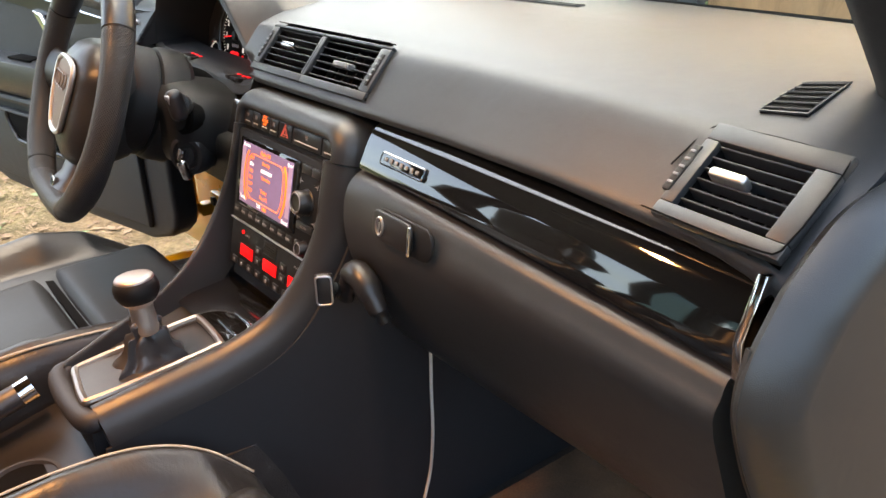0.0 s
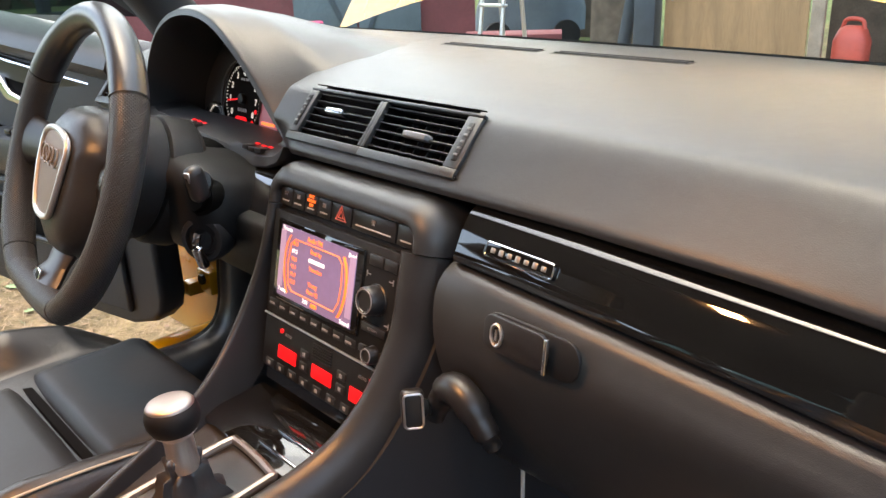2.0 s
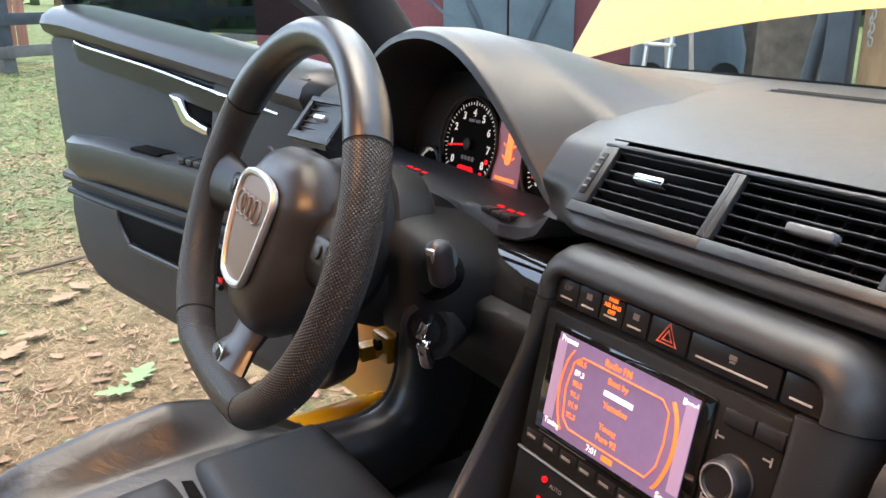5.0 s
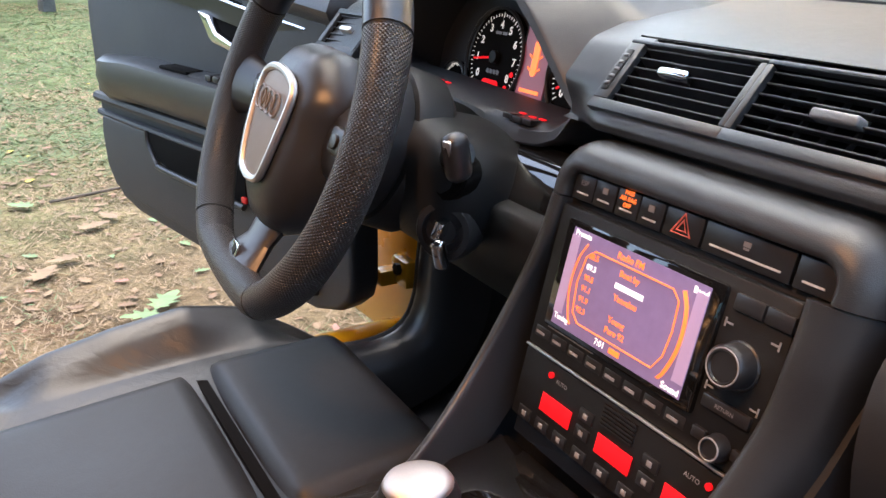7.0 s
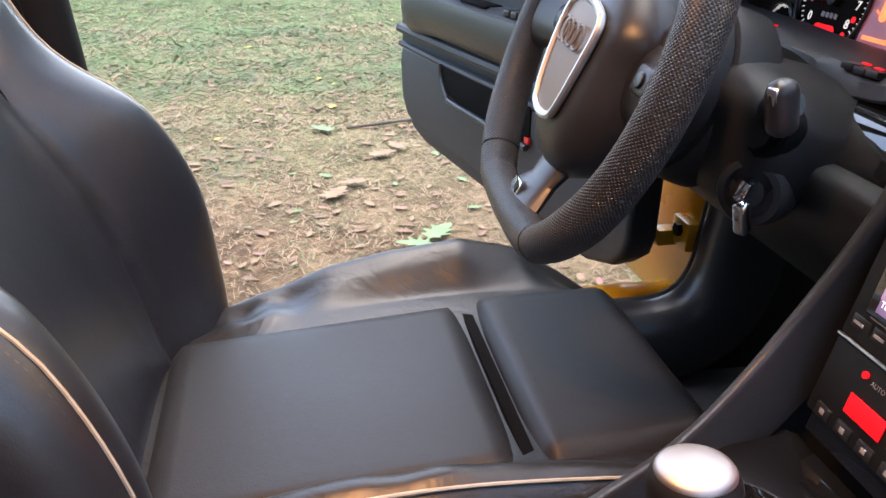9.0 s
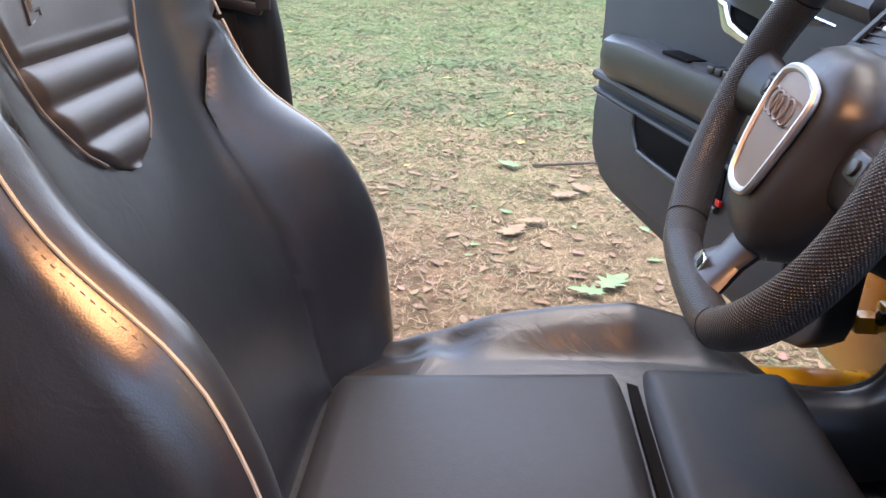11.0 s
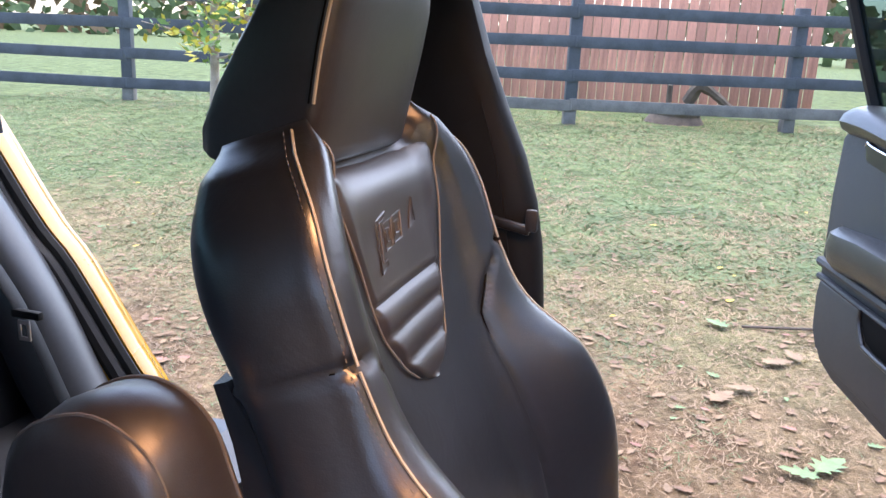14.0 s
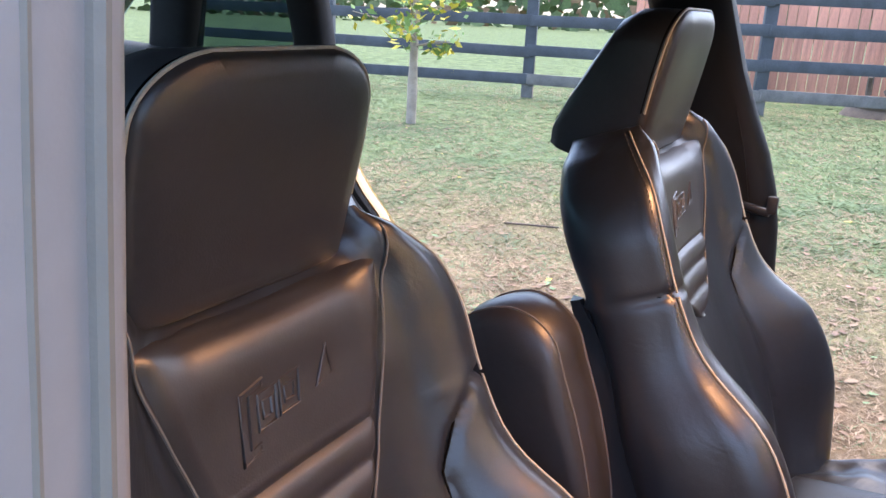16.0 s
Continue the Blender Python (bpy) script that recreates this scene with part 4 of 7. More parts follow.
groove(pm @ Vector((-0.058, -0.0385, 0.004)), pm @ Vector((0.0, -0.0395, 0.0045)), pm @ Vector((0.045, -0.0385, 0.005)), pm @ Vector((0.055, -0.030, 0.0035)), pm @ Vector((0.0562, 0.02, 0.0025)), pm @ Vector((0.0548, 0.036, 0.0025)), pm @ Vector((0.049, 0.0412, 0.0022)), pm @ Vector((0.0, 0.0425, 0.0022)), pm @ Vector((-0.042, 0.0415, 0.002)), pm @ Vector((-0.051, 0.0385, 0.002)), pm @ Vector((-0.056, 0.030, 0.002)), pm @ Vector((-0.062, 0.0, 0.002)))
lm = plane_frame((-0.645, 0.525, 0.875), (1, 0.10, 0), Vector((0, 0.041, 0.0465)).normalized())
vent("side_vent", lm, 0.085, 0.048, 5, "dark louvred driver's air vent", (0.0, 0.0, 0.027, M["alu"]), -4, (0.010, 0.010, 0.012, 0.008), M["panel"])
# demister grille on the pad; its base is blackened as shade between the slats
GC = [Vector((0.591, 0.567, 0.9200)), Vector((0.594, 0.617, 0.9325)), Vector((0.621, 0.631, 0.9345)), Vector((0.622, 0.575, 0.9215))]


def on_grille(a, b):
    return GC[0].lerp(GC[1], a).lerp(GC[3].lerp(GC[2], a), b) + Vector((0, 0, 0.001 * math.sin(3.14 * a)))


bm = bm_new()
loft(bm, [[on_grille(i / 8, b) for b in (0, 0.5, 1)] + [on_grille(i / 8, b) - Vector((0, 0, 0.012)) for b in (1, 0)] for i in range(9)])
gr = part("demister_grille", bm, M["void"], dash, "slatted demister outlet on a base blackened as shade")
for k in range(6):
    bm = bm_new()
    tube(bm, [on_grille((k + 0.5) / 6, i / 4) + Vector((0, 0, 0.0008)) for i in range(5)], 0.0011, 5)
    part("grille_slat", bm, M["dash"], gr)
bm = bm_new()
tube(bm, [on_grille(i / 6, 0) for i in range(7)] + [on_grille(1, 1)] + [on_grille(1 - i / 6, 1) for i in range(1, 7)], 0.0012, 5, closed=True)
part("grille_frame", bm, M["dash"], gr)
for x0, x1 in ((-0.125, 0.042), (0.060, 0.24)):
    bm = bm_new()
    box(bm, ((x0 + x1) / 2, 0.757, 0.9445), (x1 - x0, 0.022, 0.004), (0, 0, 0), 0.001)
    g = part("screen_vent", bm, M["black"], dash, "black demister slot at the windscreen base")
    for k in range(2):
        bm = bm_new()
        box(bm, ((x0 + x1) / 2, 0.752 + 0.010 * k, 0.9470), (x1 - x0 - 0.01, 0.003, 0.002), (0, 0, 0))
        part("screen_vent_bar", bm, M["panel"], g)

# ---- instrument binnacle ----
HX = -0.388
# mouth of the hood: across and up, as parts of its half width and height
MOUTH = [Vector((u, v, 0)) for u, v in ((-1.0, 0.0), (-0.965, 0.22), (-0.84, 0.53), (-0.64, 0.80), (-0.40, 0.95), (-0.13, 1.0), (0.13, 0.95), (0.36, 0.79), (0.62, 0.50), (0.78, 0.275), (0.92, 0.08), (1.0, 0.0))]
MOUTH = spline(MOUTH, 45)


def hood_ring(y, left, right, top, base):
    return [Vector((HX + q.x * (right if q.x > 0 else left), y, base + q.y * (top - base))) for q in MOUTH]


def hood(bm):
    st = [(0.540, 0.204, 0.204, 0.990, 0.846), (0.543, 0.209, 0.210, 0.998, 0.849), (0.556, 0.214, 0.222, 1.002, 0.856), (0.60, 0.216, 0.240, 1.000, 0.914), (0.66, 0.212, 0.250, 0.986, 0.934), (0.72, 0.206, 0.256, 0.966, 0.942), (0.80, 0.200, 0.256, 0.943, 0.942)]
    fine = []
    for k in range(31):
        u = k / 30 * (len(st) - 1)
        i = min(int(u), len(st) - 2)
        fine.append([a + (b - a) * (u - i) for a, b in zip(st[i], st[i + 1])])
    inner = [hood_ring(y, l - 0.012, r - 0.012, t - 0.012, b - 0.002) for y, l, r, t, b in ((0.546, 0.212, 0.212, 0.999, 0.848), (0.60, 0.216, 0.216, 0.996, 0.815), (0.675, 0.216, 0.216, 0.985, 0.80))]
    loft(bm, inner[::-1] + [hood_ring(*q) for q in fine], closed=False)


bm = bm_new()
hood(bm)
hood_ob = part("instrument_hood", bm, M["dash"], dash, "grey hood over the instruments", sharp=60)
# added plate closes the open back of the hood against daylight
bm = bm_new()
slab(bm, hood_ring(0.672, 0.206, 0.208, 0.976, 0.80), (0, 0.004, 0))
part("hood_lining", bm, M["void"], hood_ob, "black plate added behind the dials to keep daylight out")
CL = plane_frame((-0.375, 0.628, 0.860), (1, 0, 0), (0, 0.22, 1))
cluster = thing("instrument_cluster", (-0.365, 0.64, 0.80), "black instrument cluster with red-lit dials", "gauges")
bm = bm_new()
slab(bm, [CL @ Vector((u, v, -0.006)) for u, v in rounded(0.405, 0.17, 0.03)], CL.to_3x3() @ Vector((0, 0, -0.02)), 0.002)
part("dial_panel", bm, M["panel"], cluster, "dark grey dial panel")


def gauge(u, v, r, numbers, needle, label, a0=215, a1=-35):
    bm = bm_new()
    tube(bm, [CL @ Vector((u + r * math.cos(a), v + r * math.sin(a), 0.004)) for a in [6.283 * i / 36 for i in range(36)]], 0.0022, 6, closed=True)
    g = part("dial_ring", bm, M["satin"], cluster, label)
    bm = bm_new()
    disc(bm, CL @ Vector((u, v, -0.005)), CL.to_3x3() @ Vector((0, 0, 1)), r, 0.004, 32)
    part("dial_face", bm, M["void"], g)
    n = 40
    bm = bm_new()
    for i in range(n + 1):
        a = radians(a0 + (a1 - a0) * i / n)
        big = i % 5 == 0
        m = CL @ Matrix.Translation((u + r * 0.86 * math.cos(a), v + r * 0.86 * math.sin(a), 0.0005)) @ Matrix.Rotation(a, 4, "Z")
        box(bm, (0, 0, 0), (0.006 if big else 0.003, 0.0009, 0.0006), m=m)
    part("dial_scale", bm, M["dial_white"], g, "white dial scale")
    for i, t in enumerate(numbers):
        a = radians(a0 + (a1 - a0) * i / max(1, len(numbers) - 1))
        part("numeral", lettering(t, r * 0.22, CL @ Matrix.Translation((u + r * 0.66 * math.cos(a), v + r * 0.66 * math.sin(a), 0.0006)), 0.0003), M["dial_white"], g)
    a = radians(needle)
    bm = bm_new()
    box(bm, (r * 0.36, 0, 0), (r * 0.75, 0.0022, 0.0014), m=CL @ Matrix.Translation((u, v, 0.003)) @ Matrix.Rotation(a, 4, "Z"))
    part("needle", bm, M["red_glow"], g, "red lit needle")
    bm = bm_new()
    disc(bm, CL @ Vector((u, v, 0.0)), CL.to_3x3() @ Vector((0, 0, 1)), r * 0.13, 0.006, 16, 0.001)
    part("needle_hub", bm, M["black"], g)
    return g


TU = -0.068
tach = gauge(TU, 0.0, 0.058, list("012345678"), 188, "rev counter")
bm = bm_new()
slab(bm, [CL @ Vector((TU + u, -0.037 + v, 0.001)) for u, v in rounded(0.034, 0.021, 0.006)], CL.to_3x3() @ Vector((0, 0, 0.001)))
part("odometer", bm, M["red_glow"], tach, "red lit display window")
bm = bm_new()
for i in range(4):
    box(bm, (TU - 0.010 + i * 0.007, -0.017, 0.001), (0.005, 0.005, 0.0006), (0, 0, -12), m=CL)
part("dial_emblem", bm, M["mark"], tach)
for k in range(2):
    bm = bm_new()
    disc(bm, CL @ Vector((TU + 0.030 + 0.008 * k, -0.033 + 0.017 * k, -0.0005)), CL.to_3x3() @ Vector((0, 0, 1)), 0.0032, 0.001, 12)
    part("warning_light", bm, M["red_glow"], tach, "small red warning light")
bm = bm_new()
for k, w in enumerate((0.012, 0.009)):
    box(bm, (TU - 0.004 + 0.013 * k, 0.029, 0.0006), (w, 0.0035, 0.0004), m=CL)
part("dial_text_bar", bm, M["mark"], tach)
speedo = gauge(0.098, 0.0, 0.058, ["0", "40", "80", "120", "160", "200"], 205, "speedometer")
gauge(-0.148, -0.040, 0.026, [], 235, "small fuel dial")
gauge(0.172, -0.040, 0.026, [], 150, "small temperature dial")
FU = 0.013
bm = bm_new()
box(bm, (FU, 0.002, -0.002), (0.062, 0.098, 0.006), bevel=0.002, m=CL)
fis = part("info_display", bm, M["satin"], cluster)
M["pink_screen"] = material("pink_lit_screen", (0.40, 0.13, 0.19), 0.4, emit=0.012)
bm = bm_new()
box(bm, (FU, 0.004, 0.0015), (0.049, 0.080, 0.002), m=CL)
part("info_screen", bm, M["pink_screen"], fis, "pink-red lit screen")
bm = bm_new()
slab(bm, [CL @ Vector((u + FU, v + 0.008, 0.003)) for u, v in rounded(0.011, 0.040, 0.005)], CL.to_3x3() @ Vector((0, 0, 0.0006)))
for sx in (-1, 1):
    box(bm, (FU + sx * 0.009, 0.010, 0.0033), (0.006, 0.002, 0.0006), (0, 0, sx * 30), m=CL)
    box(bm, (FU + sx * 0.009, -0.004, 0.0033), (0.006, 0.002, 0.0006), (0, 0, sx * 30), m=CL)
part("car_symbol", bm, M["orange_glow"], fis)
bm = bm_new()
box(bm, (FU, -0.029, 0.003), (0.036, 0.004, 0.0006), m=CL)
part("screen_text_bar", bm, M["orange_glow"], fis)
# lower cluster surround with lit switches: a shelf that arches over the column
LIP = [(-0.60, 0.835), (-0.585, 0.815), (-0.53, 0.806), (-0.473, 0.818), (-0.406, 0.8225), (-0.351, 0.819), (-0.327, 0.815), (-0.319, 0.803), (-0.279, 0.800), (-0.231, 0.805), (-0.205, 0.815), (-0.180, 0.846)]
SHELF = [(-0.60, 0.852), (-0.57, 0.840), (-0.44, 0.836), (-0.33, 0.829), (-0.26, 0.825), (-0.215, 0.829), (-0.180, 0.850)]


def along(table, x):
    for (a, p), (b, q) in zip(table, table[1:]):
        if x <= b:
            return p + (q - p) * max(0.0, (x - a) / (b - a))
    return table[-1][1]


def surround(bm):
    loops = []
    for i in range(91):
        x = -0.598 + 0.416 * i / 90
        q = ((x - HX) / 0.21) ** 2
        y0 = 0.532 + 0.006 * q
        low = sum(along(LIP, x + d) for d in (-0.003, 0, 0.003)) / 3
        top = max(low + 0.006, along(SHELF, x))
        prof = [(0.640, 0.822), (0.600, top), (y0 + 0.030, top), (y0 + 0.010, top - 0.001), (y0 + 0.002, (top * 2 + low) / 3), (y0, low + 0.003), (y0 + 0.003, low), (y0 + 0.03, low - 0.002), (0.640, min(low, 0.80))]
        loops.append([Vector((x, a, b)) for a, b in prof])
    loft(bm, loops)


bm = bm_new()
surround(bm)
sur = part("cluster_surround", bm, M["panel"], dash, "curved surround below the dials")
for xx in (-0.284, -0.466):
    for k in range(3):
        x = xx + 0.0165 * k
        z = along(SHELF, x)
        bm = bm_new()
        box(bm, (x, 0.5425, z - 0.001), (0.0145, 0.014, 0.006), (-8, 0, 0), 0.001)
        sw = part("switch", bm, M["satin"], sur)
        bm = bm_new()
        box(bm, (x, 0.556, z + 0.0006), (0.009, 0.0035, 0.0012))
        part("switch_light", bm, M["red_glow"], sw)

# ---- steering column ----
col = thing("steering_column", (-0.335, 0.47, 0.80), "black plastic steering column with stalks and ignition key", "steering column")
YAW, RAKE = radians(-1.9), radians(21.1)
AX = Vector((math.sin(YAW) * math.cos(RAKE), -math.cos(YAW) * math.cos(RAKE), math.sin(RAKE)))
WC = Vector((-0.380, 0.340, 0.8253))
bm = bm_new()
turned(bm, WC - AX * 0.20, AX, [(0.050, 0.080), (0.060, 0.088), (0.092, 0.087), (0.099, 0.084), (0.101, 0.078), (0.103, 0.079), (0.105, 0.083), (0.130, 0.082), (0.146, 0.075), (0.155, 0.06)], 40)
part("column_shroud", bm, M["black"], col, "satin black round shroud")


def squircle(cx, y, cz, rx, rz, n=36, power=2.8):
    out = []
    for j in range(n):
        a = 2 * math.pi * j / n
        c, s = math.cos(a), math.sin(a)
        out.append(Vector((cx + rx * math.copysign(abs(c) ** (2 / power), c), y, cz + rz * math.copysign(abs(s) ** (2 / power), s))))
    return out


bm = bm_new()
loft(bm, [squircle(-0.378, y, cz, rx, rz) for y, rx, rz, cz in ((0.424, 0.06, 0.030, 0.772), (0.429, 0.105, 0.048, 0.770), (0.438, 0.132, 0.060, 0.767), (0.452, 0.148, 0.068, 0.763), (0.472, 0.153, 0.071, 0.759), (0.50, 0.150, 0.071, 0.755), (0.56, 0.140, 0.068, 0.745), (0.62, 0.14, 0.068, 0.735))])
part("lower_shroud", bm, M["black"], col, "black column cover", sharp=70)
bm = bm_new()
loft(bm, [squircle(-0.400, y, cz, rx, rz) for y, rx, rz, cz in ((0.470, 0.080, 0.03, 0.803), (0.50, 0.084, 0.032, 0.800), (0.56, 0.088, 0.030, 0.790), (0.62, 0.088, 0.030, 0.790))])
part("column_gaiter", bm, M["void"], col, "black fabric gaiter below the dials")
bm = bm_new()
tube(bm, [(-0.245, 0.450, 0.800), (-0.215, 0.436, 0.812), (-0.196, 0.426, 0.818)], [0.013, 0.014, 0.014], 14, 8)
st = part("stalk", bm, M["satin"], col, "black wiper stalk")
bm = bm_new()
box(bm, (-0.190, 0.420, 0.817), (0.021, 0.024, 0.044), (12, 0, 14), 0.0095, 4)
tip = part("stalk_tip", bm, M["satin"], st)
bm = bm_new()
box(bm, (-0.187, 0.4105, 0.826), (0.011, 0.008, 0.016), (14, 0, 14), 0.003)
part("stalk_slide", bm, M["alu"], tip, "silver slide on the stalk")
bm = bm_new()
turned(bm, (-0.245, 0.446, 0.785), (0.3, -0.93, 0.2), [(-0.02, 0.024), (0.002, 0.024), (0.004, 0.020), (0.001, 0.013)], 20)
part("stalk_boot", bm, M["void"], col, "black rubber boot")
KX = Vector((-0.250, 0.448, 0.729))
KA = Vector((0.55, -0.83, 0.08)).normalized()
bm = bm_new()
turned(bm, KX, KA, [(-0.02, 0.031), (0.004, 0.031), (0.009, 0.028), (0.010, 0.022), (0.004, 0.020), (0.004, 0.014), (0.008, 0.013)], 28)
part("ignition_barrel", bm, M["satin"], col)
bm = bm_new()
kf = plane_frame(KX + KA * 0.010, (0.83, 0.55, 0), (0.0, 0.0, 1))
box(bm, (0, 0.004, 0.004), (0.010, 0.020, 0.018), (0, 0, -20), bevel=0.003, m=kf)
box(bm, (0.004, -0.018, 0.012), (0.014, 0.034, 0.013), (20, 0, 0), 0.005, 3, m=kf)
part("ignition_key", bm, M["chrome"], col, "bright metal ignition key")

# ---- steering wheel ----
wheel = thing("steering_wheel", WC, "black perforated leather flat-bottomed steering wheel with metal-rimmed emblem", "steering wheel")
WU = Vector((math.cos(YAW), math.sin(YAW), 0))
WM = plane_frame(WC, WU, AX.cross(WU)) @ Matrix.Rotation(radians(-3), 4, "Z")
R = 0.1865


def rim_point(a):
    """Centre of the rim at angle a; the bottom is flattened."""
    x, y = R * math.cos(a), R * math.sin(a)
    flat = -R * 0.935
    if y < flat + 0.01:
        k = flat + 0.01
        y = k - (k - y) * 0.25
    return Vector((x, y, 0))


def rim_section(name, a0, a1, mat, r=0.0188, label=""):
    bm = bm_new()
    n = max(1, int(abs(a1 - a0) / 3))
    loops = []
    for i in range(n + 1):
        a = radians(a0 + (a1 - a0) * i / n)
        p = rim_point(a)
        t = (rim_point(a + 0.01) - rim_point(a - 0.01)).normalized()
        out = Vector((t.y, -t.x, 0))
        grip = r * (1 + 0.08 * math.exp(-((math.degrees(a) % 180 - 40) / 16) ** 2) + 0.08 * math.exp(-((math.degrees(a) % 180 - 140) / 16) ** 2))
        loops.append([WM @ (p + out * grip * math.cos(b) * 0.95 + Vector((0, 0, 1)) * grip * 1.08 * math.sin(b)) for b in (2 * math.pi * j / 20 for j in range(20))])
    loft(bm, loops)
    # lengths along and round the rim, in metres, for the rows of holes
    uv = bm.loops.layers.uv.new("rim")
    ds, dc = R * radians(abs(a1 - a0)) / n, 2 * math.pi * r / 20
    bm.faces.ensure_lookup_table()
    for k in range(n):
        for j in range(20):
            f = bm.faces[k * 20 + j]
            for lp_, (q, w) in zip(f.loops, ((k, j), (k, j + 1), (k + 1, j + 1), (k + 1, j))):
                lp_[uv].uv = (q * ds, w * dc)
    return part(name, bm, mat, wheel, label)


def perforated_leather():
    """Black leather with staggered rows of fine holes."""
    m = material("perforated_black_leather", (0.024, 0.024, 0.024), 0.38, spec=0.6, vary=0.12)
    nt = m.node_tree
    n, l = nt.nodes, nt.links
    b = n["Principled BSDF"]
    uv = n.new("ShaderNodeUVMap")
    uv.uv_map = "rim"
    dots = []
    for off in (0.0, 0.5):
        mp = n.new("ShaderNodeMapping")
        mp.inputs["Scale"].default_value = (285, 285, 0)
        mp.inputs["Location"].default_value = (off, off, 0)
        l.new(uv.outputs["UV"], mp.inputs["Vector"])
        fr = n.new("ShaderNodeVectorMath")
        fr.operation = "FRACTION"
        l.new(mp.outputs["Vector"], fr.inputs[0])
        d = n.new("ShaderNodeVectorMath")
        d.operation = "DISTANCE"
        d.inputs[1].default_value = (0.5, 0.5, 0)
        l.new(fr.outputs["Vector"], d.inputs[0])
        dots.append(d.outputs["Value"])
    mn = n.new("ShaderNodeMath")
    mn.operation = "MINIMUM"
    l.new(dots[0], mn.inputs[0])
    l.new(dots[1], mn.inputs[1])
    mr = n.new("ShaderNodeMapRange")
    mr.inputs["From Min"].default_value, mr.inputs["From Max"].default_value = 0.12, 0.34
    l.new(mn.outputs[0], mr.inputs["Value"])
    bp = n.new("ShaderNodeBump")
    bp.inputs["Strength"].default_value, bp.inputs["Distance"].default_value = 1.0, 0.0012
    l.new(mr.outputs["Result"], bp.inputs["Height"])
    l.new(bp.outputs["Normal"], b.inputs["Normal"])
    return m


M["perforated"] = perforated_leather()
SEAMS = (35, 150, 232, 300)
for a0, a1, k in ((-60, 35, "perforated"), (35, 150, "leather_smooth"), (150, 232, "perforated"), (232, 300, "perforated")):
    rim_section("rim", a0 + 0.5, a1 - 0.5, M[k], label="perforated leather grip" if k == "perforated" else "smooth leather rim")
for a in SEAMS:
    rim_section("rim_seam", a - 0.5, a + 0.5, M["black"], 0.0178)
# hub: airbag pad, domed
bm = bm_new()
loops = []
shape = [(0.0, 0.062), (25, 0.070), (60, 0.066), (90, 0.060), (120, 0.066), (155, 0.070), (180, 0.062), (215, 0.072), (245, 0.088), (270, 0.094), (295, 0.088), (325, 0.072)]
base = [Vector((r * math.cos(radians(a)), r * math.sin(radians(a)), 0)) for a, r in shape]
ring = [q * 1.22 for q in spline(base + [base[0]], 49)[:-1]]
for s, z in ((0.80, -0.085), (0.98, -0.05), (1.04, -0.028), (1.0, -0.012), (0.90, 0.002), (0.74, 0.011), (0.5, 0.0165), (0.25, 0.0185), (0.05, 0.019)):
    loops.append([WM @ Vector((q.x * s, q.y * s, z)) for q in ring])
loft(bm, loops)
part("airbag_pad", bm, M["dash"], wheel, "dark grey airbag cover")
# shield emblem panel with bright rim and four rings
shield = [(0.040, 0.034), (0.046, 0.026), (0.047, 0.010), (0.042, -0.022), (0.034, -0.050), (0.026, -0.063), (0.012, -0.068), (0, -0.069), (-0.012, -0.068), (-0.026, -0.063), (-0.034, -0.050), (-0.042, -0.022), (-0.047, 0.010), (-0.046, 0.026), (-0.040, 0.034), (-0.022, 0.040), (0, 0.042), (0.022, 0.040)]
sh = spline([(u, v, 0) for u, v in shield + [shield[0]]], 73)[:-1]


def dome(u, v):
    return 0.020 - 1.4 * (u * u + v * v * 0.55)


bm = bm_new()
tube(bm, [WM @ Vector((q.x, q.y, dome(q.x, q.y) + 0.002)) for q in sh], 0.0040, 8, closed=True)
rimo = part("emblem_rim", bm, M["alu"], wheel, "satin metal emblem rim")
bm = bm_new()
loft(bm, [[WM @ Vector((q.x * s, q.y * s, dome(q.x * s, q.y * s) + 0.0015)) for q in sh] for s in (1.0, 0.8, 0.5, 0.2, 0.03)])
part("emblem_panel", bm, M["emblem"], rimo)
for i in range(4):
    bm = bm_new()
    cu = -0.0225 + 0.015 * i
    tube(bm, [WM @ Vector((cu + 0.0112 * math.cos(a), 0.008 + 0.0112 * math.sin(a), dome(cu, 0.008) + 0.004)) for a in [6.283 * k / 24 for k in range(24)]], 0.0014, 6, closed=True)
    part("emblem_ring", bm, M["emblem"], rimo)
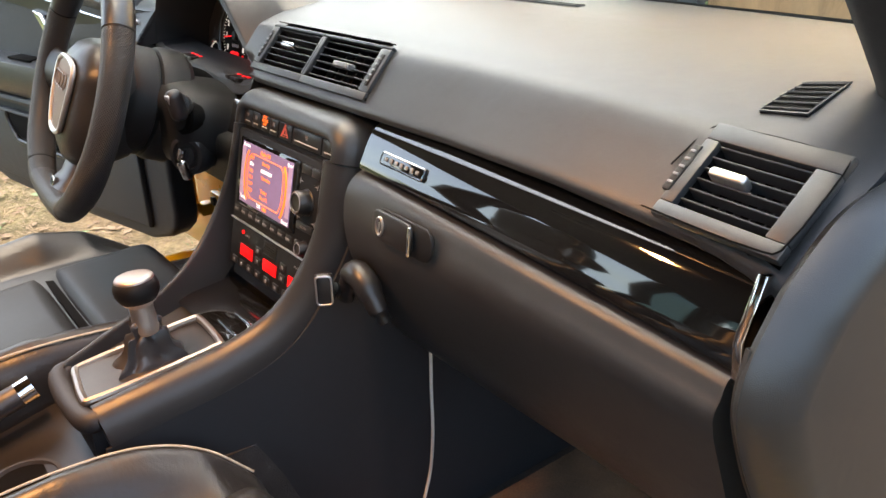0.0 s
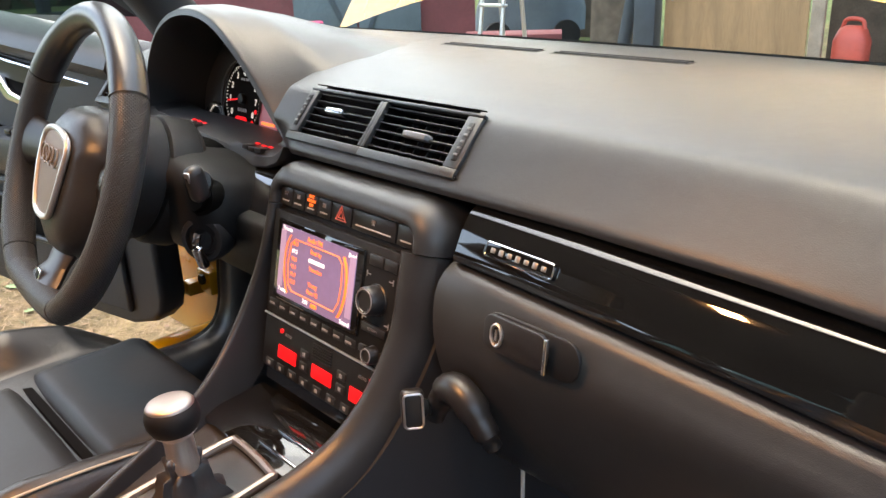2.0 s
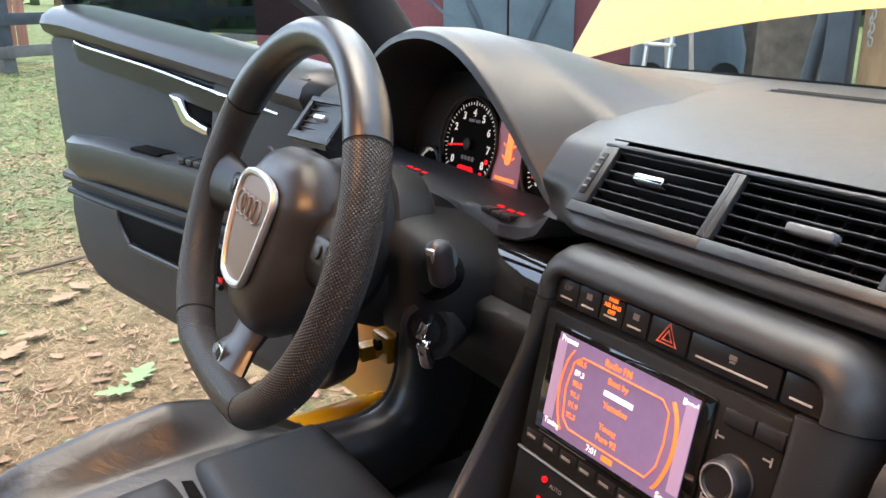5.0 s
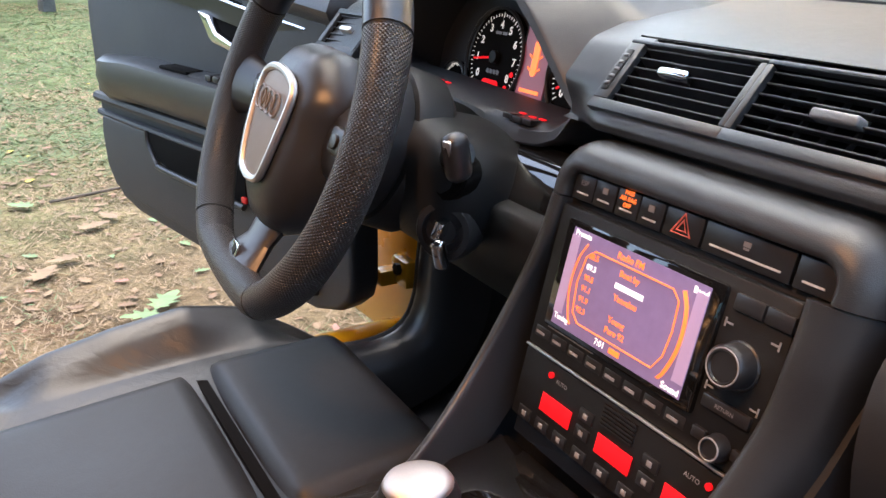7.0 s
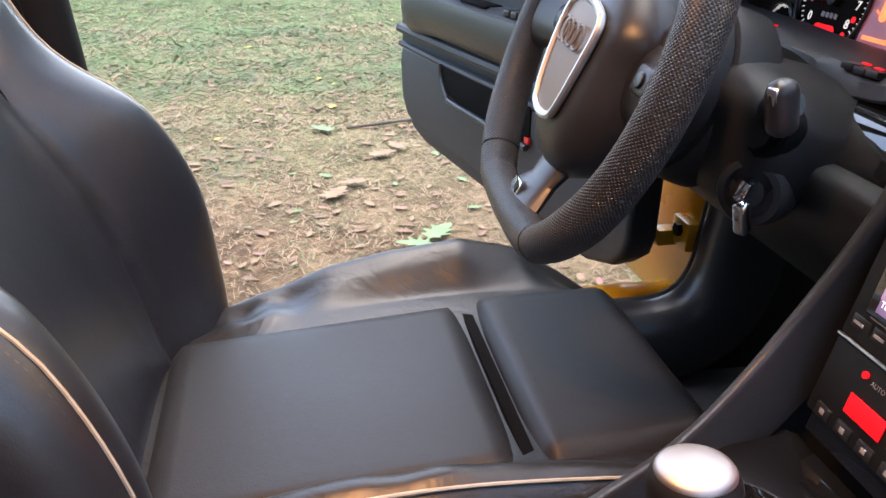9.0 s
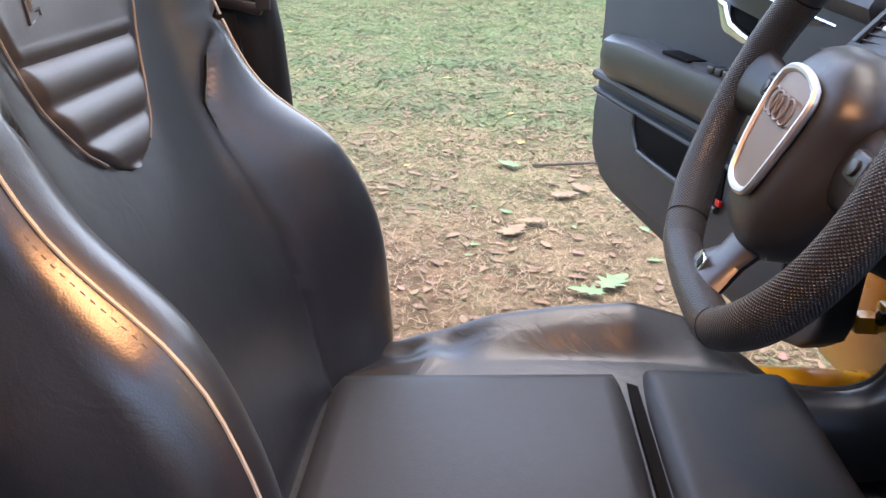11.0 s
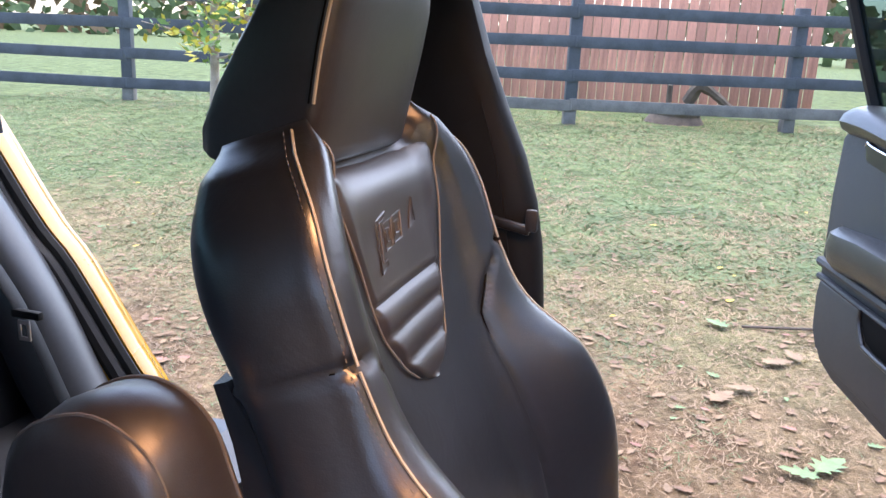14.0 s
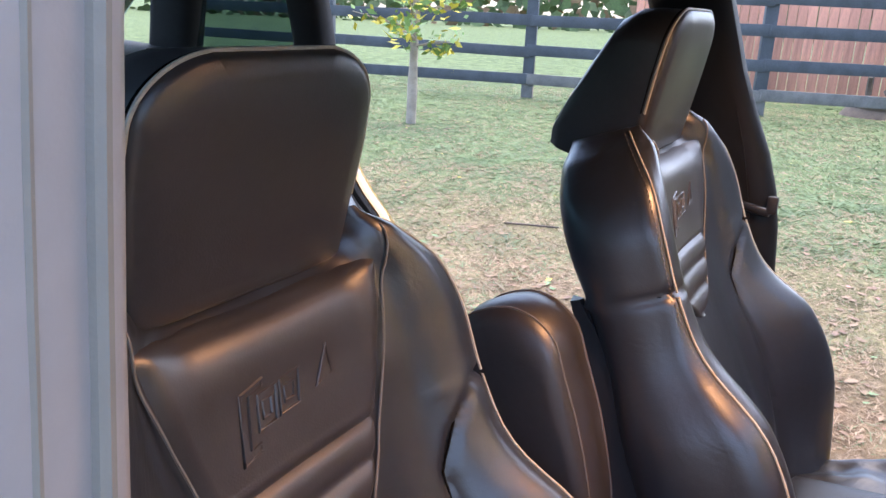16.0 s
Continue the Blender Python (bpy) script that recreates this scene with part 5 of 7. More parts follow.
# spokes
for ang, name in ((0, "spoke"), (180, "spoke"), (270, "lower_spoke")):
    a = radians(ang)
    bm = bm_new()
    loops = []
    for f, w, z, t in ((0.045, 0.045, -0.034, 0.020), (0.09, 0.034, -0.028, 0.016), (0.13, 0.027, -0.016, 0.012), (0.176 if ang != 270 else 0.162, 0.038 if ang != 270 else 0.05, 0.0, 0.012)):
        c, s = math.cos(a), math.sin(a)
        loops.append([WM @ Vector((f * c - s * w * math.cos(b), f * s + c * w * math.cos(b), z + t * math.sin(b))) for b in (2 * math.pi * j / 14 for j in range(14))])
    loft(bm, loops)
    sp = part(name, bm, M["leather" if ang == 270 else "satin"], wheel)
    if ang == 270:
        bm = bm_new()
        box(bm, (-0.003, -0.146, 0.006), (0.022, 0.015, 0.003), bevel=0.001, m=WM)
        bd = part("spoke_badge", bm, M["chrome"], sp, "small chrome badge")
        bm = bm_new()
        box(bm, (0.0, -0.146, 0.0078), (0.009, 0.010, 0.001), (0, 0, -20), m=WM)
        part("badge_mark", bm, M["black"], bd)
    else:
        c = math.cos(a)
        bm = bm_new()
        box(bm, (0.122 * c, 0.006, -0.008), (0.034, 0.026, 0.012), (0, 0, 0), 0.005, 3, m=WM)
        part("wheel_switch", bm, M["satin"], sp)
        bm = bm_new()
        disc(bm, WM @ Vector((0.122 * c, 0.006, -0.0025)), WM.to_3x3() @ Vector((0, 0, 1)), 0.007, 0.003, 16, 0.001)
        part("scroll_button", bm, M["satin"], sp)
for s in (-1, 1):
    bm = bm_new()
    box(bm, (s * 0.105, 0.02, -0.028), (0.05, 0.07, 0.008), (0, 0, s * 10), 0.004, m=WM)
    part("paddle", bm, M["panel"], wheel)

# ---- centre console ----
console = thing("centre_console", (XC, 0.35, 0.25), "dark grey centre console with sweeping side arms", "console")


FU = Vector((0, 0.039, 0.172)).normalized()      # up along the stack face
FN = Vector((1, 0, 0)).cross(FU)                 # out of it


def on_stack(x, z, n=0.0):
    return Vector((x, 0.4605 + (z - 0.718) * FU.y / FU.z, z)) + FN * n


# inner edges of the two arms, from the dash down to the lever
ARM = {1: [(0.117, 0.4785, 0.796), (0.117, 0.470, 0.760), (0.113, 0.4590, 0.712), (0.104, 0.430, 0.655), (0.094, 0.388, 0.612), (0.084, 0.327, 0.587), (0.077, 0.25, 0.573), (0.071, 0.185, 0.562)],
       -1: [(-0.109, 0.4785, 0.796), (-0.114, 0.470, 0.760), (-0.128, 0.4590, 0.712), (-0.134, 0.430, 0.655), (-0.124, 0.388, 0.612), (-0.095, 0.327, 0.587), (-0.062, 0.25, 0.573), (-0.036, 0.185, 0.562)]}
# rounded section: part of the width, height over the face
SECTION = ((0.0, -0.055), (0.0, 0.001), (0.05, 0.0045), (0.16, 0.006), (0.36, 0.0045), (0.58, 0.0), (0.78, -0.0075), (0.91, -0.017), (0.985, -0.030), (1.0, -0.050))


def arm_path(s, n=44):
    return spline(ARM[s], n)


def arm_width(s, i, n=44):
    f = i / (n - 1)
    return (0.0440 - 0.010 * min(1, f * 1.6)) if s > 0 else (0.030 - 0.008 * min(1, f * 1.6))


def arm(bm, s):
    p = arm_path(s)
    loops = []
    for i, q in enumerate(p):
        d = (p[min(i + 1, 43)] - p[max(i - 1, 0)]).normalized()
        up = -Vector((1, 0, 0)).cross(d).normalized()
        w = arm_width(s, i)
        loops.append([q + Vector((s * o * w, 0, 0)) + up * (h + 0.004) for o, h in SECTION])
    loft(bm, loops)


for s in (-1, 1):
    bm = bm_new()
    arm(bm, s)
    part("side_arm", bm, M["dash"], console, "soft grey console arm", sharp=60)
# rounded cap over the head unit, turning down into the arms
bm = bm_new()
track = [((0.1315, 0.7975), 0), ((0.1315, 0.8020), 0), ((0.1315, 0.8060), 0)]
track += [((0.1185 + 0.013 * math.cos(radians(a)), 0.8060 + 0.013 * math.sin(radians(a))), a) for a in (15, 30, 45, 60, 75)]
track += [((x, 0.8190), 90) for x in [0.1185 - 0.2145 * i / 24 for i in range(25)]]
track += [((-0.0960 + 0.013 * math.cos(radians(a)), 0.8060 + 0.013 * math.sin(radians(a))), a) for a in (105, 120, 135, 150, 165)]
track += [((-0.1090, 0.8060), 180), ((-0.1090, 0.8020), 180), ((-0.1090, 0.7975), 180)]
loops = []
for (x, z), a in track:
    out = Vector((math.cos(radians(a)), 0, 0)) + FU * math.sin(radians(a))
    w = 0.0295 if a <= 90 else 0.0295 + 0.0005 * (a - 90) / 90
    loops.append([on_stack(x, z) + out * (o * w) + FN * (h * 0.9 + 0.003 - (0.035 if k == 9 else 0)) for k, (o, h) in enumerate(SECTION)])
loft(bm, loops)
part("console_cap", bm, M["dash"], console, "dark rounded console top", sharp=60)
# sides hang from the arms; deck and rear part between them
for s in (-1, 1):
    bm = bm_new()
    rows = []
    for i, q in enumerate(arm_path(s, 24)):
        rows.append(Vector((q.x + s * arm_width(s, i, 24) * 0.992, q.y + 0.030 * max(0.0, 1 - i / 9), q.z - 0.012 - 0.020 * min(1, i / 9))))
    rows = [Vector((rows[0].x, 0.95, 0.70)), Vector((rows[0].x, 0.62, 0.80))] + rows
    loft(bm, [[q, Vector((q.x, q.y, 0.25)), Vector((q.x - s * 0.010, q.y, 0.25)), q - Vector((s * 0.010, 0, 0.004))] for q in rows])
    part("console_side", bm, M["panel"], console, "dark grey console side")
bm = bm_new()
loft(bm, [[Vector((x, y, z)) for x, z in ((a, 0.30), (a, zz - 0.006), (a + 0.006, zz), (b - 0.006, zz), (b, zz - 0.006), (b, 0.30))] for y, zz, a, b in ((0.44, 0.570, -0.14, 0.11), (0.40, 0.567, -0.13, 0.10), (0.35, 0.566, -0.11, 0.092), (0.30, 0.564, -0.09, 0.088), (0.24, 0.562, -0.062, 0.084), (0.19, 0.560, -0.044, 0.080), (0.178, 0.545, -0.042, 0.078), (0.176, 0.30, -0.042, 0.078))])
part("shift_deck", bm, M["panel"], console)
bm = bm_new()
tube(bm, [(-0.046, 0.188, 0.557), (-0.036, 0.176, 0.556), (0.02, 0.172, 0.555), (0.076, 0.176, 0.556), (0.084, 0.188, 0.557)], 0.013, 12, 20)
part("deck_rim", bm, M["panel"], console, "rounded rear rim of the lever surround")
bm = bm_new()
loft(bm, [[Vector((x, y, z)) for x, z in ((XC - 0.11, 0.26), (XC - 0.11, zz - 0.012), (XC - 0.10, zz), (XC + 0.065, zz), (XC + 0.075, zz - 0.012), (XC + 0.075, 0.26))] for y, zz in ((0.178, 0.50), (0.05, 0.47), (-0.10, 0.46), (-0.40, 0.46))])
rear_con = part("rear_console", bm, M["satin"], console, "black rear console")
# flat black disc painted as the shade inside the cupholder
bm = bm_new()
disc(bm, (XC + 0.030, 0.105, 0.4868), (0, 0, 1), 0.036, 0.002, 32)
part("cupholder_well", bm, M["void"], rear_con)
bm = bm_new()
tube(bm, [(XC + 0.030 + 0.038 * math.cos(a), 0.105 + 0.038 * math.sin(a), 0.489) for a in [6.283 * i / 32 for i in range(32)]], 0.004, 6, closed=True)
part("cupholder_rim", bm, M["panel"], rear_con)
# piano black lid ahead of the lever
bm = bm_new()
box(bm, (-0.015, 0.392, 0.574), (0.20, 0.085, 0.010), (6, 0, 0), 0.003)
lid = part("ashtray_lid", bm, M["piano"], console, "gloss black lid")
for yy in (0.368, 0.392):
    bm = bm_new()
    box(bm, (XC + 0.01, yy, 0.5805 - (0.392 - yy) * 0.1), (0.075, 0.003, 0.002), (6, 0, 0), 0.0008)
    part("lid_strip", bm, M["chrome"], lid)

# face of the centre stack
SF = plane_frame((XC, 0.4605, 0.718), (1, 0, 0), FU)


def face(u, z):
    """u across and z height turned into stack face coordinates."""
    return u - XC, (z - 0.718) / FU.z


bm = bm_new()
box(bm, (-0.011, -0.005, -0.03), (0.236, 0.215, 0.05), bevel=0.003, m=SF)
stack = part("stack_panel", bm, M["black"], console, "black stack panel")


def key_on(parent, u, z, w, h, mat, name="button", depth=0.006, bevel=0.0015, label="", m=None):
    a, b = face(u, z)
    bm = bm_new()
    box(bm, (a, b, -0.004 + depth / 2), (w, h, depth), bevel=bevel, m=SF)
    return part(name, bm, mat, parent, label)


# upper switch row
SW = thing("switch_row", (XC, 0.475, 0.79), "row of black dashboard switches with hazard button", "switches")
row_z = 0.8075


def row_key(name, u, w):
    """A switch of the upper row, flush in the console top."""
    b = key_on(SW, u, row_z, w, 0.0205, M["satin"], name, 0.0052, 0.0010)
    a, c = face(u, row_z - 0.0045)
    return b, a, c


for k, u in enumerate((-0.0935, -0.0690, -0.0440, -0.0195)):
    b, a, c = row_key("switch", u, 0.0238)
    bm = bm_new()
    box(bm, (a, c, 0.0016), (0.013, 0.0013, 0.0008), m=SF)
    part("switch_line", bm, M["line_lit"], b)
    a, c = face(u, row_z + 0.0035)
    if k == 0:
        part("switch_text", lettering("ESP", 0.006, SF @ Matrix.Translation((a, c, 0.0014))), M["mark"], b)
    elif k == 2:
        for j, t in enumerate(("PASS", "AIR BAG", "OFF")):
            part("warning_text", lettering(t, 0.0046, SF @ Matrix.Translation((a, c + 0.005 - 0.0048 * j, 0.0014)), 0.0001), M["orange_glow"], b, "amber lit warning")
    else:
        bm = bm_new()
        box(bm, (a, c, 0.0014), (0.0058, 0.0048, 0.0008), bevel=0.0002, m=SF)
        part("switch_symbol", bm, M["mark"], b)
hz, a, c = row_key("hazard_switch", 0.0115, 0.0345)
M["hazard"] = material("red_hazard_print", (0.75, 0.16, 0.12), 0.4, vary=0.05, emit=0.02)
a, c = face(0.0115, row_z)
for sc in (1.0, 0.5):
    bm = bm_new()
    tube(bm, [SF @ Vector((a + 0.0098 * sc * math.sin(t), c - 0.001 + 0.0098 * sc * math.cos(t), 0.0016)) for t in (0, 2.094, 4.189)], 0.0010, 6, closed=True)
    part("hazard_triangle", bm, M["hazard"], hz, "red triangle")
for u, w in ((0.0655, 0.0700), (0.1165, 0.0275)):
    b, a, c = row_key("switch", u, w)
    bm = bm_new()
    box(bm, (a, c, 0.0016), (w * 0.80 if w > 0.05 else w * 0.55, 0.0013, 0.0008), m=SF)
    part("switch_line", bm, M["line_lit"], b)
    if w > 0.05:
        bm = bm_new()
        box(bm, (a, c + 0.0085, 0.0014), (0.006, 0.0035, 0.0008), bevel=0.0003, m=SF)
        box(bm, (a, c + 0.0055, 0.0014), (0.0045, 0.0014, 0.0008), bevel=0.0002, m=SF)
        part("switch_symbol", bm, M["mark"], b)

# head unit
HU = thing("head_unit", (XC, 0.455, 0.68), "black navigation radio with a violet lit screen and control knob", "car radio")
a, c = face(0.004, 0.7325)
bm = bm_new()
box(bm, (a, c, 0.0), (0.226, 0.122, 0.010), bevel=0.003, m=SF)
part("faceplate", bm, M["black"], HU)
sx, sz = -0.0135, 0.7400
a, c = face(sx, sz)
bm = bm_new()
box(bm, (a, c, 0.004), (0.160, 0.0915, 0.010), bevel=0.003, m=SF)
bez = part("screen_bezel", bm, M["piano"], HU, "gloss black bezel")
M["screen"] = material("violet_lit_screen", (0.15, 0.105, 0.215), 0.35, emit=0.085, vary=0.12, vary_scale=9)
M["screen_pale"] = material("pale_violet_lit_margin", (0.34, 0.25, 0.42), 0.35, emit=0.05, vary=0.05)
bm = bm_new()
box(bm, (a, c, 0.0090), (0.139, 0.0800, 0.001), m=SF)
scr = part("screen", bm, M["screen"], bez, "violet lit radio screen")
SCR = SF @ Matrix.Translation((a, c, 0.0098))


def screen_text(t, u, v, size, mat):
    part("screen_text", lettering(t, size, SCR @ Matrix.Translation((u, v, 0)), 0.00012), mat, bez)


LIST = [(t, -0.0405, 0.0235 - 0.0086 * i, 0.0062, "white_glow" if i == 1 else "orange_glow") for i, t in enumerate(("88.5", "89.3", "90.5", "91.1", "91.9", "92.3"))]
for t, u, v, s, k in LIST + [("Radio FM", -0.004, 0.0335, 0.0072, "orange_glow"), ("Presets", -0.0575, 0.0365, 0.0062, "white_glow"), ("Band", 0.0625, 0.0345, 0.0066, "white_glow"),
                             ("Tuning", -0.0590, -0.0330, 0.0062, "white_glow"), ("Sound", 0.0600, -0.0365, 0.0066, "white_glow"),
                             ("Boat by", -0.001, 0.0215, 0.0066, "orange_glow"), ("Yanvalou", 0.001, 0.0030, 0.0066, "orange_glow"), ("Young", -0.002, -0.0140, 0.0066, "orange_glow"),
                             ("Pure 92", -0.001, -0.0225, 0.0066, "orange_glow"), ("7:01", -0.0125, -0.0350, 0.0066, "white_glow")]:
    screen_text(t, u, v, s, M[k])
for u, v, w, k in ((0.002, 0.0120, 0.029, "white_glow"), (0.004, -0.0352, 0.011, "orange_glow")):
    bm = bm_new()
    box(bm, (u, v, 0.0002), (w, 0.0040, 0.0005), m=SCR)
    part("screen_bar", bm, M[k], bez)
# tuning frame: a tapered ring with thick dial arcs at both sides
bm = bm_new()
ring = [(-0.040, 0.0285), (0.040, 0.0285), (0.0475, 0.022), (0.0490, 0.0), (0.0470, -0.018), (0.040, -0.0300), (-0.040, -0.0300), (-0.0480, -0.0235), (-0.0515, 0.0), (-0.0480, 0.022)]
tube(bm, [SCR @ Vector((u, v, 0.0003)) for u, v in ring], 0.0006, 5, closed=True)
part("screen_frame_line", bm, M["orange_glow"], bez)
for s in (-1, 1):
    bm = bm_new()
    tube(bm, [SCR @ Vector((s * u, v, 0.0003)) for u, v in ((0.0500, 0.031), (0.0555, 0.020), (0.0580, 0.004), (0.0570, -0.012), (0.0520, -0.028), (0.0480, -0.034))], 0.0019, 6, 18, flat=0.3)
    part("screen_arc", bm, M["orange_glow"], bez)
    bm = bm_new()
    box(bm, (s * 0.0645, 0.002, 0.0002), (0.010, 0.064, 0.0004), m=SCR)
    part("screen_margin", bm, M["screen_pale"], bez)
# knobs and keys at its side
def dial(parent, u, z, r, h, label):
    a, c = face(u, z)
    bm = bm_new()
    o = SF @ Vector((a, c, 0.004))
    ax = SF.to_3x3() @ Vector((0, 0, 1))
    turned(bm, o, ax, [(0, r * 1.08), (0.002, r * 1.08), (0.003, r), (h - 0.002, r * 0.96), (h, r * 0.86), (h + 0.0005, r * 0.70), (h - 0.001, r * 0.64)], 32)
    k = part("dial_knob", bm, M["satin"], parent, label)
    bm = bm_new()
    tube(bm, [o + ax * (h + 0.0004) + SF.to_3x3() @ Vector((r * 0.8 * math.cos(t), r * 0.8 * math.sin(t), 0)) for t in [6.283 * i / 28 for i in range(28)]], 0.0006, 6, closed=True)
    part("knob_ring", bm, M["mark"], k)


dial(HU, 0.0885, 0.7400, 0.0150, 0.017, "large control knob")
dial(HU, 0.0930, 0.6860, 0.0090, 0.011, "small volume knob")
for u, z, w, h in ((0.0845, 0.7775, 0.0225, 0.0110), (0.1070, 0.7775, 0.0200, 0.0110), (0.0905, 0.7105, 0.0380, 0.0090), (0.0765, 0.6880, 0.0110, 0.0080), (0.1085, 0.6880, 0.0100, 0.0080)):
    key_on(HU, u, z, w, h, M["satin"], "key", 0.012, 0.001)
for u, z in ((0.0735, 0.7625), (0.1085, 0.7625), (0.0735, 0.7195), (0.1085, 0.7195)):
    a, c = face(u, z)
    bm = bm_new()
    box(bm, (a, c, 0.0062), (0.006, 0.0012, 0.0006), m=SF)
    box(bm, (a + (0.003 if u > 0.09 else -0.003), c, 0.0062), (0.0012, 0.006, 0.0006), m=SF)
    part("corner_mark", bm, M["mark"], HU)
for u, z, t in ((0.0905, 0.7105, "RETURN"),):
    if t == "RETURN":
        a, c = face(u, z)
        part("key_text", lettering(t, 0.004, SF @ Matrix.Translation((a, c, 0.0085))), M["mark"], HU)
for k in range(8):
    b = key_on(HU, -0.0935 + k * 0.0211, 0.6865, 0.0185, 0.0095, M["satin"], "key", 0.0095, 0.001)
    a, c = face(-0.0935 + k * 0.0211, 0.6865)
    bm = bm_new()
    box(bm, (a, c, 0.0075), (0.010, 0.0022, 0.0006), m=SF)
    part("key_text_bar", bm, M["mark"], b)
a, c = face(-0.060, 0.6955)
bm = bm_new()
box(bm, (a, c, 0.0064), (0.055, 0.0022, 0.0006), m=SF)
part("name_bar", bm, M["mark"], HU)

# climate panel
CP = thing("climate_panel", (XC, 0.445, 0.62), "black climate control panel with red lit displays", "climate control")
a, c = face(0.004, 0.640)
bm = bm_new()
box(bm, (a, c, 0.0), (0.226, 0.062, 0.010), bevel=0.003, m=SF)
part("climate_face", bm, M["black"], CP)
a, c = face(0.004, 0.6725)
bm = bm_new()
box(bm, (a, c, 0.006), (0.224, 0.0022, 0.003), bevel=0.0008, m=SF)
part("bright_line", bm, M["alu"], CP, "thin bright divider")
for u in (-0.0555, 0.0125, 0.0815):
    a, c = face(u, 0.6365)
    bm = bm_new()
    box(bm, (a, c, 0.0062), (0.037, 0.0155, 0.001), bevel=0.0004, m=SF)
    part("temperature_display", bm, M["red_glow"], CP, "red lit display")
for u in (-0.070, 0.0955):
    a, c = face(u, 0.660)
    bm = bm_new()
    disc(bm, SF @ Vector((a, c, 0.005)), SF.to_3x3() @ Vector((0, 0, 1)), 0.0026, 0.002, 12)
    part("indicator_light", bm, M["red_glow"], CP, "red indicator light")
    part("climate_text", lettering("AUTO", 0.005, SF @ Matrix.Translation((a + 0.014 * (1 if u < 0 else -1), c - 0.002, 0.0062))), M["mark"], CP)
for k in range(6):
    a, c = face(0.021, 0.666 - 0.0030 * k)
    bm = bm_new()
    box(bm, (a - 0.011, c, 0.006), (0.034, 0.0012, 0.002), m=SF)
    part("sensor_slat", bm, M["satin"], CP)
for r, zz in enumerate((0.648, 0.634, 0.617)):
    for u in ((-0.0225, 0.0465) if r < 2 else (-0.090, -0.067, -0.044, -0.020, 0.006, 0.032, 0.058, 0.084)):
        b = key_on(CP, u, zz, 0.016, 0.010, M["satin"], "key", 0.0105, 0.001)
        a, c = face(u, zz)
        bm = bm_new()
        box(bm, (a, c, 0.0068), (0.0048, 0.0042, 0.0006), bevel=0.0002, m=SF)
        part("key_symbol", bm, M["mark"], b)
# storage slot below
a, c = face(XC, 0.603)
bm = bm_new()
box(bm, (a - 0.011, c, -0.012), (0.22, 0.020, 0.02), m=SF)
part("stack_slot", bm, M["piano"], console)

# ---- gear lever ----
SX = XC + 0.012
lever = thing("gear_lever", (SX, 0.265, 0.575), "gear lever with aluminium-capped leather knob and pleated gaiter", "gear lever")
# bright frame
fr = [(-0.012, 0.190), (0.052, 0.182), (0.063, 0.192), (0.060, 0.27), (0.054, 0.335), (0.046, 0.346), (-0.024, 0.350), (-0.034, 0.340), (-0.028, 0.27), (-0.020, 0.200)]


def deck(y):
    return 0.562 + (y - 0.185) * 0.05


loop = [q for q in spline([(x, y, deck(y) + 0.008) for x, y in fr + [fr[0]]], 49)[:-1]]
bm = bm_new()
tube(bm, loop, 0.0048, 8, flat=1.0, closed=True)
part("gaiter_frame", bm, M["cap"], lever, "satin metal gaiter frame")
bm = bm_new()
loops = []
top = Vector((SX + 0.0, 0.270, 0.628))
for f in [i / 22 for i in range(23)]:
    ring = []
    for j, q in enumerate(loop[::1]):
        c = Vector((SX, 0.265, 0.568))
        p = (q - Vector((0, 0, 0.004))).lerp(top, f ** 0.8)
        r = (q - c)
        t = c.lerp(top, f)
        sag = 0.024 * math.sin(min(1.0, f * 1.5) * 3.14)
        fold = 0.0060 * math.sin(j * 0.92 + 4 * f) * math.sin(f * 3.14) + 0.003 * math.sin(f * 30)
        s = max(0.20, (1 - f) ** 1.25) * 0.96 + fold * 8
        ring.append(Vector((t.x + r.x * s, t.y + r.y * s, c.z + 0.004 + (top.z - c.z) * f ** 1.6 - sag + fold * 0.8)))
    loops.append(ring)
loft(bm, loops)
part("gaiter", bm, M["leather"], lever, "pleated black leather gaiter", sharp=80)
K0 = Vector((SX, 0.270, 0.611))
K1 = Vector((SX - 0.004, 0.267, 0.677))
ka = (K1 - K0).normalized()
bm = bm_new()
turned(bm, K0, ka, [(0.0, 0.0125), (0.008, 0.0150), (0.014, 0.0145), (0.030, 0.0135), (0.036, 0.0140), (0.042, 0.0200), (0.046, 0.0215)], 28)
part("lever_collar", bm, M["alu"], lever, "satin metal collar")
bm = bm_new()
turned(bm, K0 + ka * 0.040, ka, [(0.0, 0.017), (0.004, 0.0215), (0.012, 0.0252), (0.020, 0.0258), (0.026, 0.0240), (0.029, 0.0215)], 32)
part("lever_knob", bm, M["black"], lever, "black grained leather knob")
bm = bm_new()
turned(bm, K0 + ka * 0.067, ka, [(0.0, 0.0222), (0.002, 0.0222), (0.0045, 0.0205), (0.006, 0.0165), (0.0066, 0.008), (0.0067, 0.0005)], 32)
part("knob_cap", bm, M["knob_metal"], lever, "brushed aluminium cap")

# handbrake
hb = thing("handbrake", (XC - 0.07, 0.08, 0.47), "black handbrake lever with a bright end", "handbrake")
bm = bm_new()
tube(bm, [(XC - 0.075, -0.10, 0.47), (XC - 0.075, 0.02, 0.505), (XC - 0.075, 0.10, 0.53), (XC - 0.075, 0.135, 0.54)], 0.015, 12, 12)
part("grip", bm, M["leather"], hb)
bm = bm_new()
tube(bm, [(XC - 0.075, 0.133, 0.5395), (XC - 0.075, 0.150, 0.545)], 0.0155, 12)
part("grip_end", bm, M["chrome"], hb, "chrome end")

